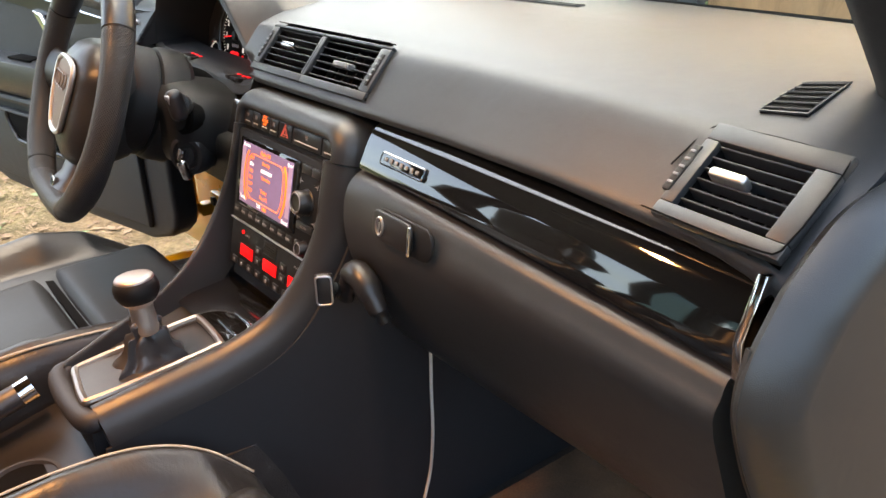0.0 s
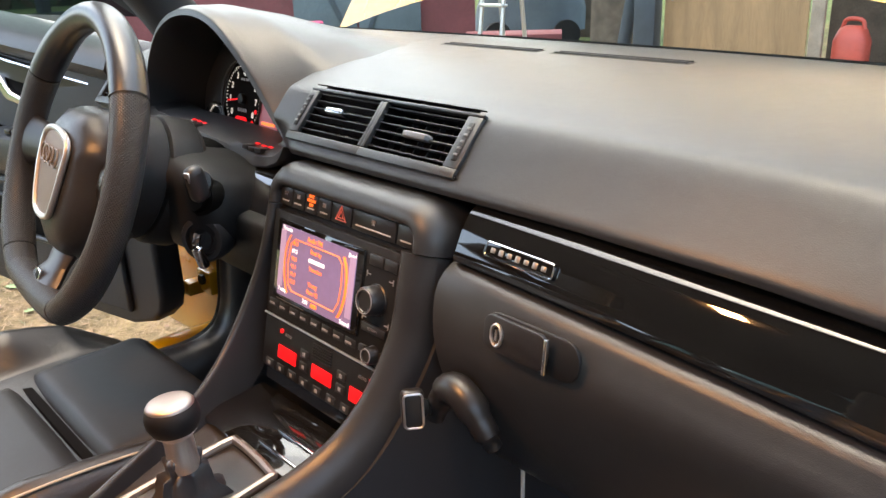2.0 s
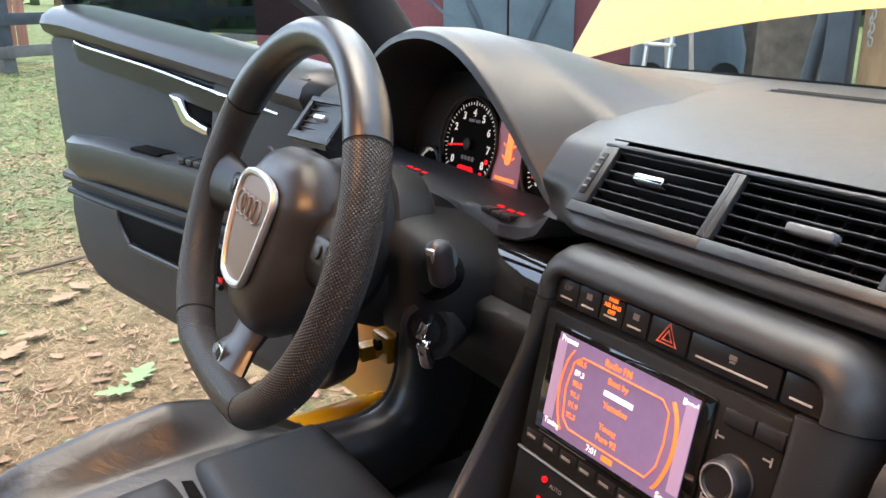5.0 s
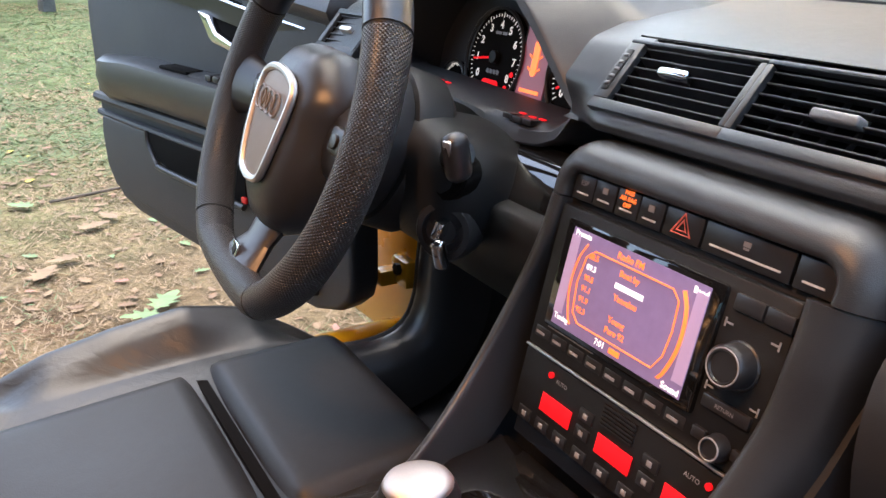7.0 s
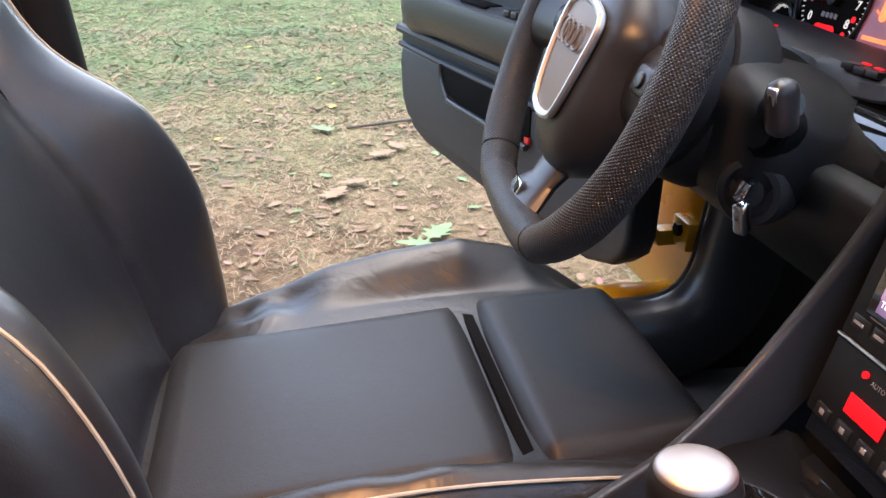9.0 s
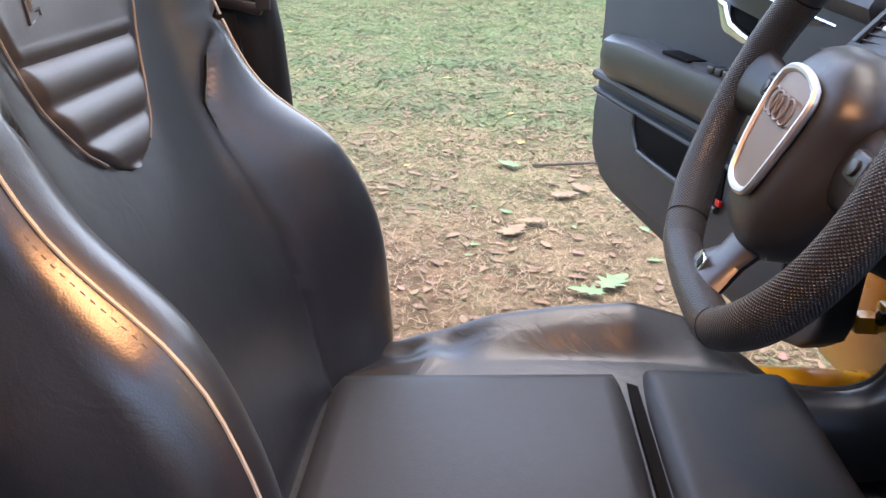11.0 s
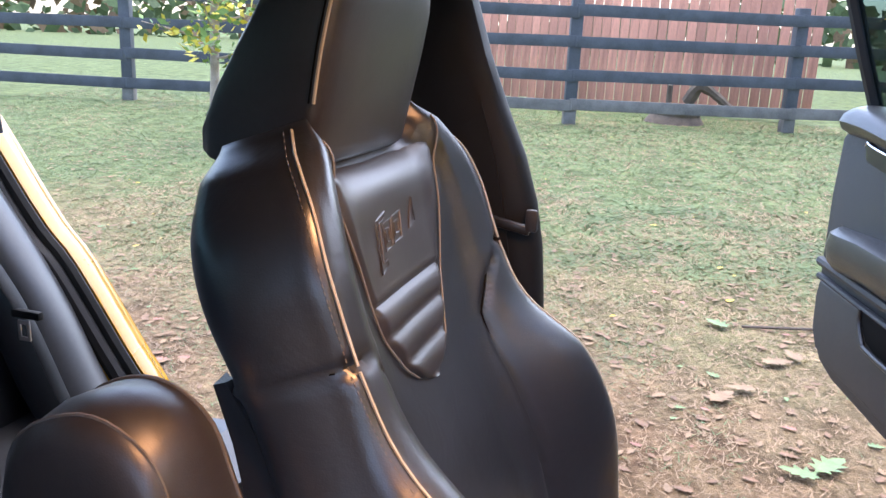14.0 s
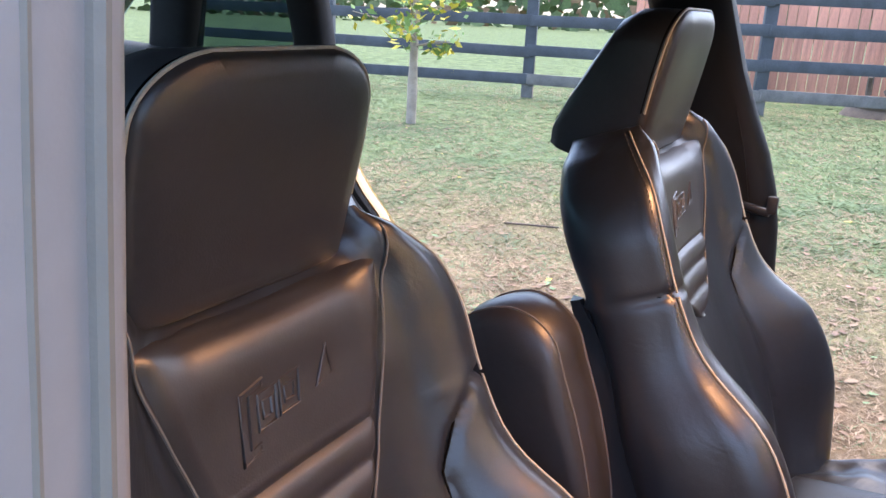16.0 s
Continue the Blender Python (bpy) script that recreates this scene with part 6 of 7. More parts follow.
# phone holder on the console side
ph = thing("phone_holder", (XC + 0.165, 0.43, 0.66), "small black phone holder arm clipped beside the console", "phone holder")
bm = bm_new()
pf = plane_frame((0.178, 0.426, 0.674), (0.55, 0.84, 0), (0, 0.15, 1))
box(bm, (0, 0, 0.002), (0.021, 0.036, 0.014), bevel=0.005, seg=3, m=pf)
pad_ = part("holder_pad", bm, M["satin"], ph)
bm = bm_new()
tube(bm, [pf @ Vector((u, v, 0.010)) for u, v in rounded(0.017, 0.033, 0.004)], 0.0012, 6, closed=True)
part("pad_rim", bm, M["alu"], pad_, "bright rim")
bm = bm_new()
tube(bm, [(0.180, 0.436, 0.669), (0.180, 0.446, 0.664), (0.179, 0.452, 0.660)], [0.009, 0.006, 0.009], 10, 8)
tube(bm, [(0.181, 0.450, 0.654), (0.190, 0.452, 0.678), (0.206, 0.451, 0.694), (0.226, 0.449, 0.691), (0.244, 0.450, 0.672), (0.253, 0.455, 0.652)], [0.009, 0.012, 0.015, 0.015, 0.012, 0.008], 16, 24)
part("holder_arm", bm, M["satin"], ph, "curved black arm")

# white charging cable
bm = bm_new()
tube(bm, [(0.181, 0.540, 0.668), (0.186, 0.546, 0.635), (0.191, 0.551, 0.600), (0.197, 0.552, 0.565), (0.198, 0.55, 0.50), (0.196, 0.55, 0.42), (0.18, 0.55, 0.34), (0.20, 0.50, 0.27), (0.24, 0.42, 0.266)], 0.0022, 8, 50)
solo("charging_cable", bm, M["cable"], "thin white charging cable hanging into the footwell", "cable", base=(0.24, 0.42, 0.266))

# floor mat with heel pad
fm = thing("floor_mat", (0.36, 0.62, 0.25), "brown-grey floor mat in the passenger footwell", "floor mat")
bm = bm_new()
slab(bm, [(0.18, 0.30, 0.251), (0.62, 0.30, 0.251), (0.62, 0.84, 0.251), (0.18, 0.84, 0.251)], (0, 0, 0.010), 0.004)
part("mat_carpet", bm, M["mat"], fm)
for i in range(4):
    for j in range(3):
        bm = bm_new()
        disc(bm, (0.36 + 0.035 * i, 0.70 + 0.035 * j + 0.015 * (i % 2), 0.261), (0, 0, 1), 0.006, 0.004, 10, 0.001)
        part("mat_stud", bm, M["rubber"], fm)

# ---- seats ----
DX = -0.365
B0 = Vector((DX, -0.10, 0.46))
EU, EF = Vector((0, -0.342, 0.940)), Vector((0, 0.940, 0.342))


def on_back(x, h, f):
    return B0 + Vector((x, 0, 0)) + EU * h + EF * f


# height; points across one half: (x, forward)
BACK = [
    (-0.10, [(0, -.005), (.09, 0), (.155, .008), (.211, .035), (.252, .050), (.282, .02), (.262, -.075), (0, -.10)]),
    (0.02, [(0, 0), (.09, .002), (.150, .012), (.221, .065), (.261, .080), (.292, .04), (.272, -.075), (0, -.10)]),
    (0.14, [(0, 0), (.09, .002), (.148, .014), (.220, .088), (.265, .104), (.299, .06), (.280, -.075), (0, -.10)]),
    (0.25, [(0, -.012), (.09, -.010), (.145, .004), (.208, .076), (.252, .092), (.289, .048), (.272, -.08), (0, -.105)]),
    (0.34, [(0, -.022), (.09, -.020), (.145, -.008), (.19, .028), (.228, .041), (.262, .012), (.248, -.085), (0, -.11)]),
    (0.42, [(0, -.024), (.09, -.022), (.145, -.010), (.182, .014), (.218, .026), (.252, .006), (.243, -.09), (0, -.11)]),
    (0.50, [(0, -.018), (.09, -.016), (.142, -.006), (.178, .014), (.216, .026), (.250, .004), (.240, -.10), (0, -.115)]),
    (0.555, [(0, -.012), (.09, -.012), (.140, -.004), (.166, .014), (.200, .022), (.232, -.002), (.220, -.105), (0, -.118)]),
    (0.60, [(0, -.045), (.09, -.04), (.130, -.008), (.150, .010), (.172, .010), (.194, -.022), (.180, -.105), (0, -.12)]),
    (0.628, [(0, -.07), (.08, -.07), (.118, -.04), (.134, -.01), (.143, -.008), (.148, -.035), (.135, -.10), (0, -.115)]),
]


def back_profile(h):
    hs = [b[0] for b in BACK]
    k = max(0, min(len(hs) - 2, sum(h >= q for q in hs) - 1))
    t = (h - hs[k]) / (hs[k + 1] - hs[k])
    a = BACK[max(k - 1, 0)][1], BACK[k][1], BACK[k + 1][1], BACK[min(k + 2, len(hs) - 1)][1]
    out = []
    for p0, p1, p2, p3 in zip(*a):
        v = []
        for i in (0, 1):
            m1, m2 = (p2[i] - p0[i]) / 2, (p3[i] - p1[i]) / 2
            v.append((2 * t ** 3 - 3 * t ** 2 + 1) * p1[i] + (t ** 3 - 2 * t ** 2 + t) * m1 + (-2 * t ** 3 + 3 * t ** 2) * p2[i] + (t ** 3 - t ** 2) * m2)
        out.append(tuple(v))
    return out


def front_f(x, h):
    """Forward reach of the backrest front at a place."""
    pr = back_profile(h)[:5]
    x = abs(x)
    for (a, fa), (b, fb) in zip(pr, pr[1:]):
        if x <= b:
            t = (x - a) / (b - a)
            t = t * t * (3 - 2 * t)
            return fa + (fb - fa) * t
    return pr[-1][1]


def panel_half(h):
    pts = [(0.325, 0.0), (0.335, 0.030), (0.36, 0.062), (0.40, 0.089), (0.45, 0.108), (0.50, 0.125), (0.57, 0.144), (0.60, 0.147)]
    for (a, wa), (b, wb) in zip(pts, pts[1:]):
        if h <= b:
            return wa + (wb - wa) * max(0, (h - a) / (b - a))
    return pts[-1][1]


def spline_pairs(pts, n):
    return [(q.x, q.y) for q in spline([(a, b, 0) for a, b in pts], n)]


def rim_at(h, k):
    """Place on the outer bolster edge, just proud of the leather."""
    a, b, c, d = back_profile(h)[3:7]
    q = [0.5 * (2 * b[i] + (c[i] - a[i]) * k + (2 * a[i] - 5 * b[i] + 4 * c[i] - d[i]) * k * k + (3 * b[i] - a[i] - 3 * c[i] + d[i]) * k ** 3) for i in (0, 1)]
    return q[0] + 0.0008, q[1] + 0.0008


def seam_x(h):
    """Distance of the bolster seam from the middle."""
    pts = [(-0.10, 0.150), (0.05, 0.157), (0.20, 0.164), (0.30, 0.160), (0.35, 0.162), (0.385, 0.178), (0.41, 0.202), (0.425, 0.228), (0.70, 0.26)]
    for (a, xa), (b, xb) in zip(pts, pts[1:]):
        if h <= b:
            return xa + (xb - xa) * max(0.0, (h - a) / (b - a))
    return pts[-1][1]


def build_seat(lift=0.0, ahead=0.0, rise=0.0, corner=0.16, side=0.0):
    cx = DX + side
    seat = thing("front_seat", (DX, 0.15, 0.30), "black leather bucket seat with cream piping, upright on its rails", "seat", "front seats")
    bm = bm_new()
    loops = []
    for i in range(105):
        h = -0.10 + 0.728 * i / 104
        half = back_profile(h)
        crease = 0.008 * math.exp(-((h - 0.425) / 0.006) ** 2)
        pts = [(x, f) for x, f in half] + [(-x, f) for x, f in half[::-1][1:-1]]
        ring = spline([(x, f, 0) for x, f in pts + [pts[0]]], 169)[:-1]
        xs = seam_x(h)
        fade = min(1.0, max(0.0, (0.418 - h) / 0.014))
        loops.append([on_back(q.x * (1 - crease * (abs(q.x) > 0.16)), h, q.y - crease * min(1.0, max(0.0, (abs(q.x) - 0.20) / 0.03)) - (0.008 * fade * math.exp(-((abs(q.x) - xs) / 0.005) ** 2) if q.y > -0.06 else 0)) for q in ring])
    loft(bm, loops)
    back = part("backrest", bm, M["leather_smooth"], seat, "bolstered black leather backrest", sharp=70)
    # centre panel with three pleats
    bm = bm_new()
    rows = []
    for i in range(61):
        h = 0.328 + (0.578 - 0.328) * i / 60
        w = max(0.004, panel_half(h))
        row = []
        for j in range(33):
            u = -1 + 2 * j / 32
            x = u * w
            edge = min(1, (1 - abs(u)) * w / 0.010)
            puff = 0.008 * math.sqrt(max(0, edge * (2 - edge)))
            if h < 0.445:
                k = (h - 0.333) / 0.0345
                puff *= 0.35 + 0.9 * abs(math.sin(math.pi * k)) ** 0.5
            top_edge = min(1, (0.578 - h) / 0.012)
            puff *= math.sqrt(max(0.0, top_edge))
            row.append(on_back(x, h, front_f(x, h) + puff - 0.002))
        rows.append(row)
    loft(bm, rows, closed=False)
    pan = part("centre_panel", bm, M["leather"], back, "pleated centre panel", sharp=75)
    # embossed emblem: plain slanted shapes, a tall bracket and three doubled outlines
    def slant(u, w, h, k=0.22):
        return [(u - w / 2 - k * h / 2, -h / 2), (u + w / 2 - k * h / 2, -h / 2), (u + w / 2 + k * h / 2, h / 2), (u - w / 2 + k * h / 2, h / 2)]

    shapes = [[(-0.068, -0.030), (-0.047, -0.028), (-0.046, -0.022), (-0.057, -0.022), (-0.049, 0.017), (-0.034, 0.018), (-0.032, 0.024), (-0.058, 0.022)],
              slant(-0.031, 0.022, 0.027), slant(-0.031, 0.010, 0.013), slant(-0.003, 0.024, 0.027), slant(-0.003, 0.012, 0.012),
              [(0.030, -0.012), (0.053, -0.010), (0.049, 0.017)]]
    for pts in shapes:
        bm = bm_new()
        q = []
        for a, b in pts:
            hgt = 0.500 + b + 0.10 * a
            q.append(on_back(-a, hgt, front_f(a, hgt) + 0.0060))
        tube(bm, q, 0.0017, 6, closed=True)
        part("embossed_mark", bm, M["leather"], pan)
    for s in (-1, 1):
        # wing piping from the shoulder tip to the waist, then along the bolster
        up, low = [], []
        for i in range(20):
            h = 0.622 - (0.622 - 0.425) * i / 19
            x, f = rim_at(h, 0.55)
            up.append(on_back(s * x, h, f))
        for i in range(26):
            h = 0.42 - (0.42 + 0.07) * i / 25
            x, f = rim_at(h, 0.15 + 0.40 * min(1.0, max(0.0, (h - 0.22) / 0.2)))
            low.append(on_back(s * x, h, f))
        bm = bm_new()
        tube(bm, up, 0.0016, 6)
        tube(bm, low, 0.0016, 6)
        part("piping", bm, M["piping"], back, "cream piping")
        bm = bm_new()
        verts_pts = []
        for path in (up, low):
            fine = spline(path, 150 if path is low else 64)
            for a, b in zip(fine[::2], fine[1::2]):
                for o in (Vector((s * 0.0060, 0, 0)) - EF * 0.0052,):
                    tube(bm, [a + o, b + o], 0.0007, 4)
        part("stitching", bm, M["thread"], back, "row of grey stitches")
        bm = bm_new()
        tube(bm, [on_back(s * (panel_half(h) + 0.005), h, front_f(panel_half(h) + 0.005, h) + 0.0022) for h in [0.605 - 0.262 * i / 36 for i in range(37)]], 0.0013, 6)
        part("panel_piping", bm, M["piping_grey"], back, "grey piping")
        # sewn seams: beside the centre panel and down the inner bolster
        bm = bm_new()
        tube(bm, [on_back(s * seam_x(h), h, front_f(seam_x(h), h) - 0.0065) for h in [0.418 - 0.468 * i / 40 for i in range(41)]], 0.0014, 5)
        pr = back_profile(0.425)
        tube(bm, [on_back(s * x, 0.425, f) for x, f in ((pr[5][0] - 0.002, pr[5][1]), (pr[6][0] - 0.002, -0.04), (pr[6][0] - 0.003, pr[6][1]))], 0.0008, 5, 20)
        part("seam", bm, M["void"], back)
        # plastic side cover of the backrest
        bm = bm_new()
        loops = []
        for h, f0 in ((-0.10, 0.020), (0.0, 0.0), (0.1, -0.022), (0.2, -0.042), (0.30, -0.062), (0.38, -0.080), (0.435, -0.096)):
            p5, p6 = back_profile(h)[5:7]

            def flank(f):
                k = max(0.0, min(1.2, (p5[1] - f) / (p5[1] - p6[1])))
                return p5[0] + (p6[0] - p5[0]) * k + 0.010 * math.sin(math.pi * min(1.0, k))
            loops.append([on_back(s * (flank(f0) - 0.004), h, f0), on_back(s * (flank(f0 - 0.004) + 0.004), h, f0 - 0.004), on_back(s * (flank(f0 - 0.014) + 0.004), h, f0 - 0.014), on_back(s * (p6[0] + 0.003), h, -0.112), on_back(s * (p6[0] - 0.03), h, -0.120)])
        loft(bm, loops)
        part("side_cover", bm, M["panel"], back, "grey plastic back shell edge")
    # head restraint: an arched front face that falls away to a low back
    def arch(w, lo, hi, r, n=8):
        out = [(-w * 0.93, lo), (-w * 0.97, lo + 0.3 * (hi - lo)), (-w, lo + 0.55 * (hi - lo))]
        for sx in (-1, 1):
            for i in range(n + 1):
                a = radians(180 - 90 * i / n) if sx < 0 else radians(90 - 90 * i / n)
                out.append((sx * (w * 0.985 - r) + r * math.cos(a), hi - 0.7 * r - 0.006 * (abs(w - r) / w) + 0.7 * r * math.sin(a)))
        out += [(w, lo + 0.55 * (hi - lo)), (w * 0.97, lo + 0.3 * (hi - lo)), (w * 0.93, lo)]
        return spline([(a, b, 0) for a, b in out], 60)

    def face_y(z):
        return -0.318 + 0.19 * (z - 1.037)

    def rest_at(x, z, d):
        return Vector((DX + x, face_y(z) - d, z))

    loops = []
    lo, hi = 0.998, 1.197
    mid = (lo + hi) / 2
    front = arch(0.134, lo, hi, 0.074, 12)
    for k, o in ((0.12, 0.008), (0.5, 0.0075), (0.8, 0.0055), (0.94, 0.002), (1.0, -0.003)):
        loops.append([rest_at(q.x * k, mid + (q.y - mid) * k, -o) for q in front])
    for d, w, a, b, r in ((0.012, 0.134, 0.998, 1.197, 0.071), (0.035, 0.131, 0.995, 1.198, 0.068), (0.060, 0.126, 0.994, 1.196, 0.064), (0.080, 0.121, 0.994, 1.184, 0.060), (0.100, 0.115, 0.995, 1.140, 0.051), (0.120, 0.108, 0.999, 1.085, 0.026), (0.134, 0.098, 1.005, 1.044, 0.014), (0.137, 0.080, 1.012, 1.034, 0.008)):
        loops.append([rest_at(q.x, q.y, d) for q in arch(w, a, b, r, 12)])
    bm = bm_new()
    loft(bm, loops)
    hr = part("head_restraint", bm, M["leather"], seat, "black leather head restraint", sharp=70)
    bm = bm_new()
    tube(bm, [rest_at(q.x * 1.005, q.y + 0.001, 0.004) for q in front[2:-2]], 0.0018, 6)
    part("piping", bm, M["piping"], hr, "cream piping")
    bm = bm_new()
    tube(bm, [rest_at(q.x * 1.004, q.y + 0.001, 0.009) for q in front[2:-2]], 0.0009, 6)
    part("piping_seam", bm, M["void"], hr)
    bm = bm_new()
    for s in (-1, 1):
        tube(bm, [on_back(s * 0.055, 0.55, -0.07), on_back(s * 0.055, 0.66, -0.07)], 0.006, 8)
    part("restraint_posts", bm, M["alu"], hr)
    # cushion
    st = [(-0.13, .440, .445, .47, .47), (-0.06, .452, .465, .525, .50), (0.02, .462, .478, .553, .53), (0.10, .470, .486, .566, .54), (0.18, .477, .492, .568, .54), (0.27, .486, .497, .560, .53), (0.35, .490, .497, .545, .52), (0.41, .482, .488, .520, .50), (0.455, .455, .458, .480, .465), (0.472, .41, .41, .42, .41)]
    # the outer bolster of the driver's cushion is worn lower than the inner one
    worn = [.44, .455, .482, .512, .530, .542, .525, .488, .458, .41]
    bm = bm_new()
    loops = []
    for k in range(81):
        y = -0.13 + 0.602 * k / 80
        ys = [q[0] for q in st]
        i = max(0, min(len(ys) - 2, sum(y >= q for q in ys) - 1))
        t = (y - ys[i]) / (ys[i + 1] - ys[i])
        c, m_, pk, sh_ = [st[i][j] + (st[i + 1][j] - st[i][j]) * t for j in (1, 2, 3, 4)]
        taper = 1 - corner * max(0, (y - 0.30) / 0.172) ** 2
        half = [(0, c), (.09, c + .002), (.158, m_), (.182, m_ + .008), (.217, pk - .010), (.244, pk), (.270, sh_ - .01), (.272, .40), (.25, .335), (0, .32)]
        outer = half
        if not side:
            pw = worn[i] + (worn[i + 1] - worn[i]) * t
            mw = min(m_, pw - 0.002)
            outer = [(0, c), (.09, c + .002), (.158, mw), (.180, mw + .005), (.215, pw - .008), (.244, pw), (.270, pw - .035), (.272, min(.40, pw - .05)), (.25, .335), (0, .32)]
        pts = [(a * taper, b) for a, b in half] + [(-a * taper, b) for a, b in outer[::-1][1:-1]]
        ring = spline([(a, b, 0) for a, b in pts + [pts[0]]], 129)[:-1]
        up = lift + rise * min(1.0, max(0.0, (y - 0.18) / 0.22))
        def fold(x):
            # soft gathers in the bolster leather
            w = math.exp(-((abs(x) - 0.205) / 0.035) ** 2) * math.exp(-((y - 0.07) / 0.11) ** 2)
            return 0.0042 * w * math.sin(58 * y + 26 * abs(x) + 2.5 * math.sin(23 * y + (2 if x > 0 else 0)))

        loops.append([Vector((cx + q.x, y + ahead, q.y + up + (fold(q.x) if q.y > 0.43 else 0))) for q in ring])
    loft(bm, loops)
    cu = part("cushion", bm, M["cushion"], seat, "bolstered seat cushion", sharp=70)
    # flat centre of the cushion and the thigh support, parted by a gap
    for name, y0, y1, z0, z1, w in (("cushion_panel", -0.085, 0.252, .474, .500, .155), ("thigh_support", 0.268, 0.476, .506, .516, .160)):
        bm = bm_new()
        rows = []
        for i in range(25):
            f = i / 24
            y = y0 + (y1 - y0) * f
            row = []
            for j in range(25):
                u = -1 + 2 * j / 24
                e = min(1, (1 - abs(u)) * w / 0.024)
                g = min(1, min(f, 1 - f) * (y1 - y0) / 0.016)
                drop = 0.016 if name == "cushion_panel" else 0.024
                z = z0 + (z1 - z0) * f - drop * (1 - math.sqrt(max(0, e * (2 - e)))) - drop * (1 - math.sqrt(max(0, g * (2 - g))))
                if name == "thigh_support":
                    z -= 0.10 * max(0, (f - 0.72) / 0.28) ** 2.2
                row.append(Vector((cx + u * w * (1.0 - 0.06 * f * (name == "thigh_support")), y + ahead, z + lift + rise * min(1.0, max(0.0, (y - 0.18) / 0.22)))))
            rows.append(row)
        loft(bm, rows, closed=False)
        part(name, bm, M["leather_matt"], cu, "smooth matt leather panel", sharp=75)
    # black strip painted as the shade in the gap
    bm = bm_new()
    box(bm, (cx, 0.260 + ahead, 0.482 + lift), (0.31, 0.012, 0.02))
    part("panel_gap", bm, M["void"], cu)
    for s in (-1, 1) if side else (1,):
        bm = bm_new()
        p = []
        for y, z, x in ((-0.05, .528, .246), (0.02, .556, .25), (0.10, .569, .252), (0.18, .571, .252), (0.27, .563, .25), (0.35, .548, .244), (0.41, .523, .232), (0.455, .484, .222)):
            tp = (1 - corner * max(0, (y - 0.30) / 0.172) ** 2) / (1 - 0.16 * max(0, (y - 0.30) / 0.172) ** 2)
            p.append((cx + s * x * tp, y + ahead, z - 0.004 + lift + rise * min(1.0, max(0.0, (y - 0.18) / 0.22))))
        tube(bm, p, 0.0014, 6, 40)
        part("piping", bm, M["piping"], cu, "cream piping")
    bm = bm_new()
    box(bm, (DX, 0.12, 0.318), (0.44, 0.44, 0.035), bevel=0.008)
    part("seat_base", bm, M["black"], seat)
    # buckle beside the cushion
    bm = bm_new()
    box(bm, (DX - 0.29, -0.105, 0.515), (0.014, 0.05, 0.04), (20, 0, 0), 0.004)
    part("belt_guide", bm, M["black"], seat)
    return seat


driver_seat = build_seat()
passenger_seat = build_seat(0.02, 0.005, 0.03, 0.28, 0.03)
passenger_seat.location = (DX + 0.71, 0.15 - 0.145, 0.25)
for x in (-0.20, 0.20):
    bm = bm_new()
    box(bm, (DX + x, 0.12, 0.276), (0.04, 0.50, 0.05), bevel=0.004)
    part("seat_rail", bm, M["black"], body)

# belt on the driver's pillar
sb = thing("seat_belt", (-0.68, -0.24, 0.40), "black seat belt hanging on the centre pillar", "seat belt")
bm = bm_new()
p = spline([(-0.665, -0.315, 1.10), (-0.668, -0.265, 0.93), (-0.672, -0.235, 0.75), (-0.69, -0.22, 0.50), (-0.70, -0.19, 0.40)], 20)
loft(bm, [[q + Vector((dx, dy, 0)) for dx, dy in ((0, -0.024), (0.003, -0.024), (0.003, 0.024), (0, 0.024))] for q in p])
part("webbing", bm, M["black"], sb)
bm = bm_new()
box(bm, (-0.662, -0.222, 0.872), (0.012, 0.062, 0.014), (-10, 0, 0), 0.004)
tg = part("tongue", bm, M["satin"], sb)
bm = bm_new()
box(bm, (-0.660, -0.190, 0.882), (0.010, 0.018, 0.032), (0, 0, 0), 0.004)
part("tongue_stop", bm, M["panel"], tg)

# raised armrest between the seats
ar = thing("armrest", (-0.04, -0.40, 0.46), "black leather centre armrest folded upright", "armrest")
bm = bm_new()
loops = []
prof = [(-0.455, 0.47), (-0.462, 0.65), (-0.462, 0.775), (-0.445, 0.822), (-0.40, 0.846), (-0.362, 0.844), (-0.330, 0.820), (-0.312, 0.775), (-0.285, 0.70), (-0.262, 0.60), (-0.25, 0.47)]
ring = spline([(a, b, 0) for a, b in prof], 34)
for x, s in ((-0.095, 0.86), (-0.092, 0.95), (-0.082, 1.0), (-0.04, 1.015), (0.0, 1.0), (0.010, 0.95), (0.013, 0.86)):
    loops.append([Vector((x, -0.36 + (q.x + 0.36) * s, 0.47 + (q.y - 0.47) * s)) for q in ring])
loft(bm, loops)
ab = part("armrest_pad", bm, M["leather"], ar, "black leather pad", sharp=60)
bm = bm_new()
for x in (-0.078, -0.004):
    tube(bm, [(x, q.x * 1.003 + 0.001, 0.47 + (q.y - 0.47) * 1.004) for q in ring[6:]], 0.0016, 5)
part("armrest_stitching", bm, M["thread"], ab)

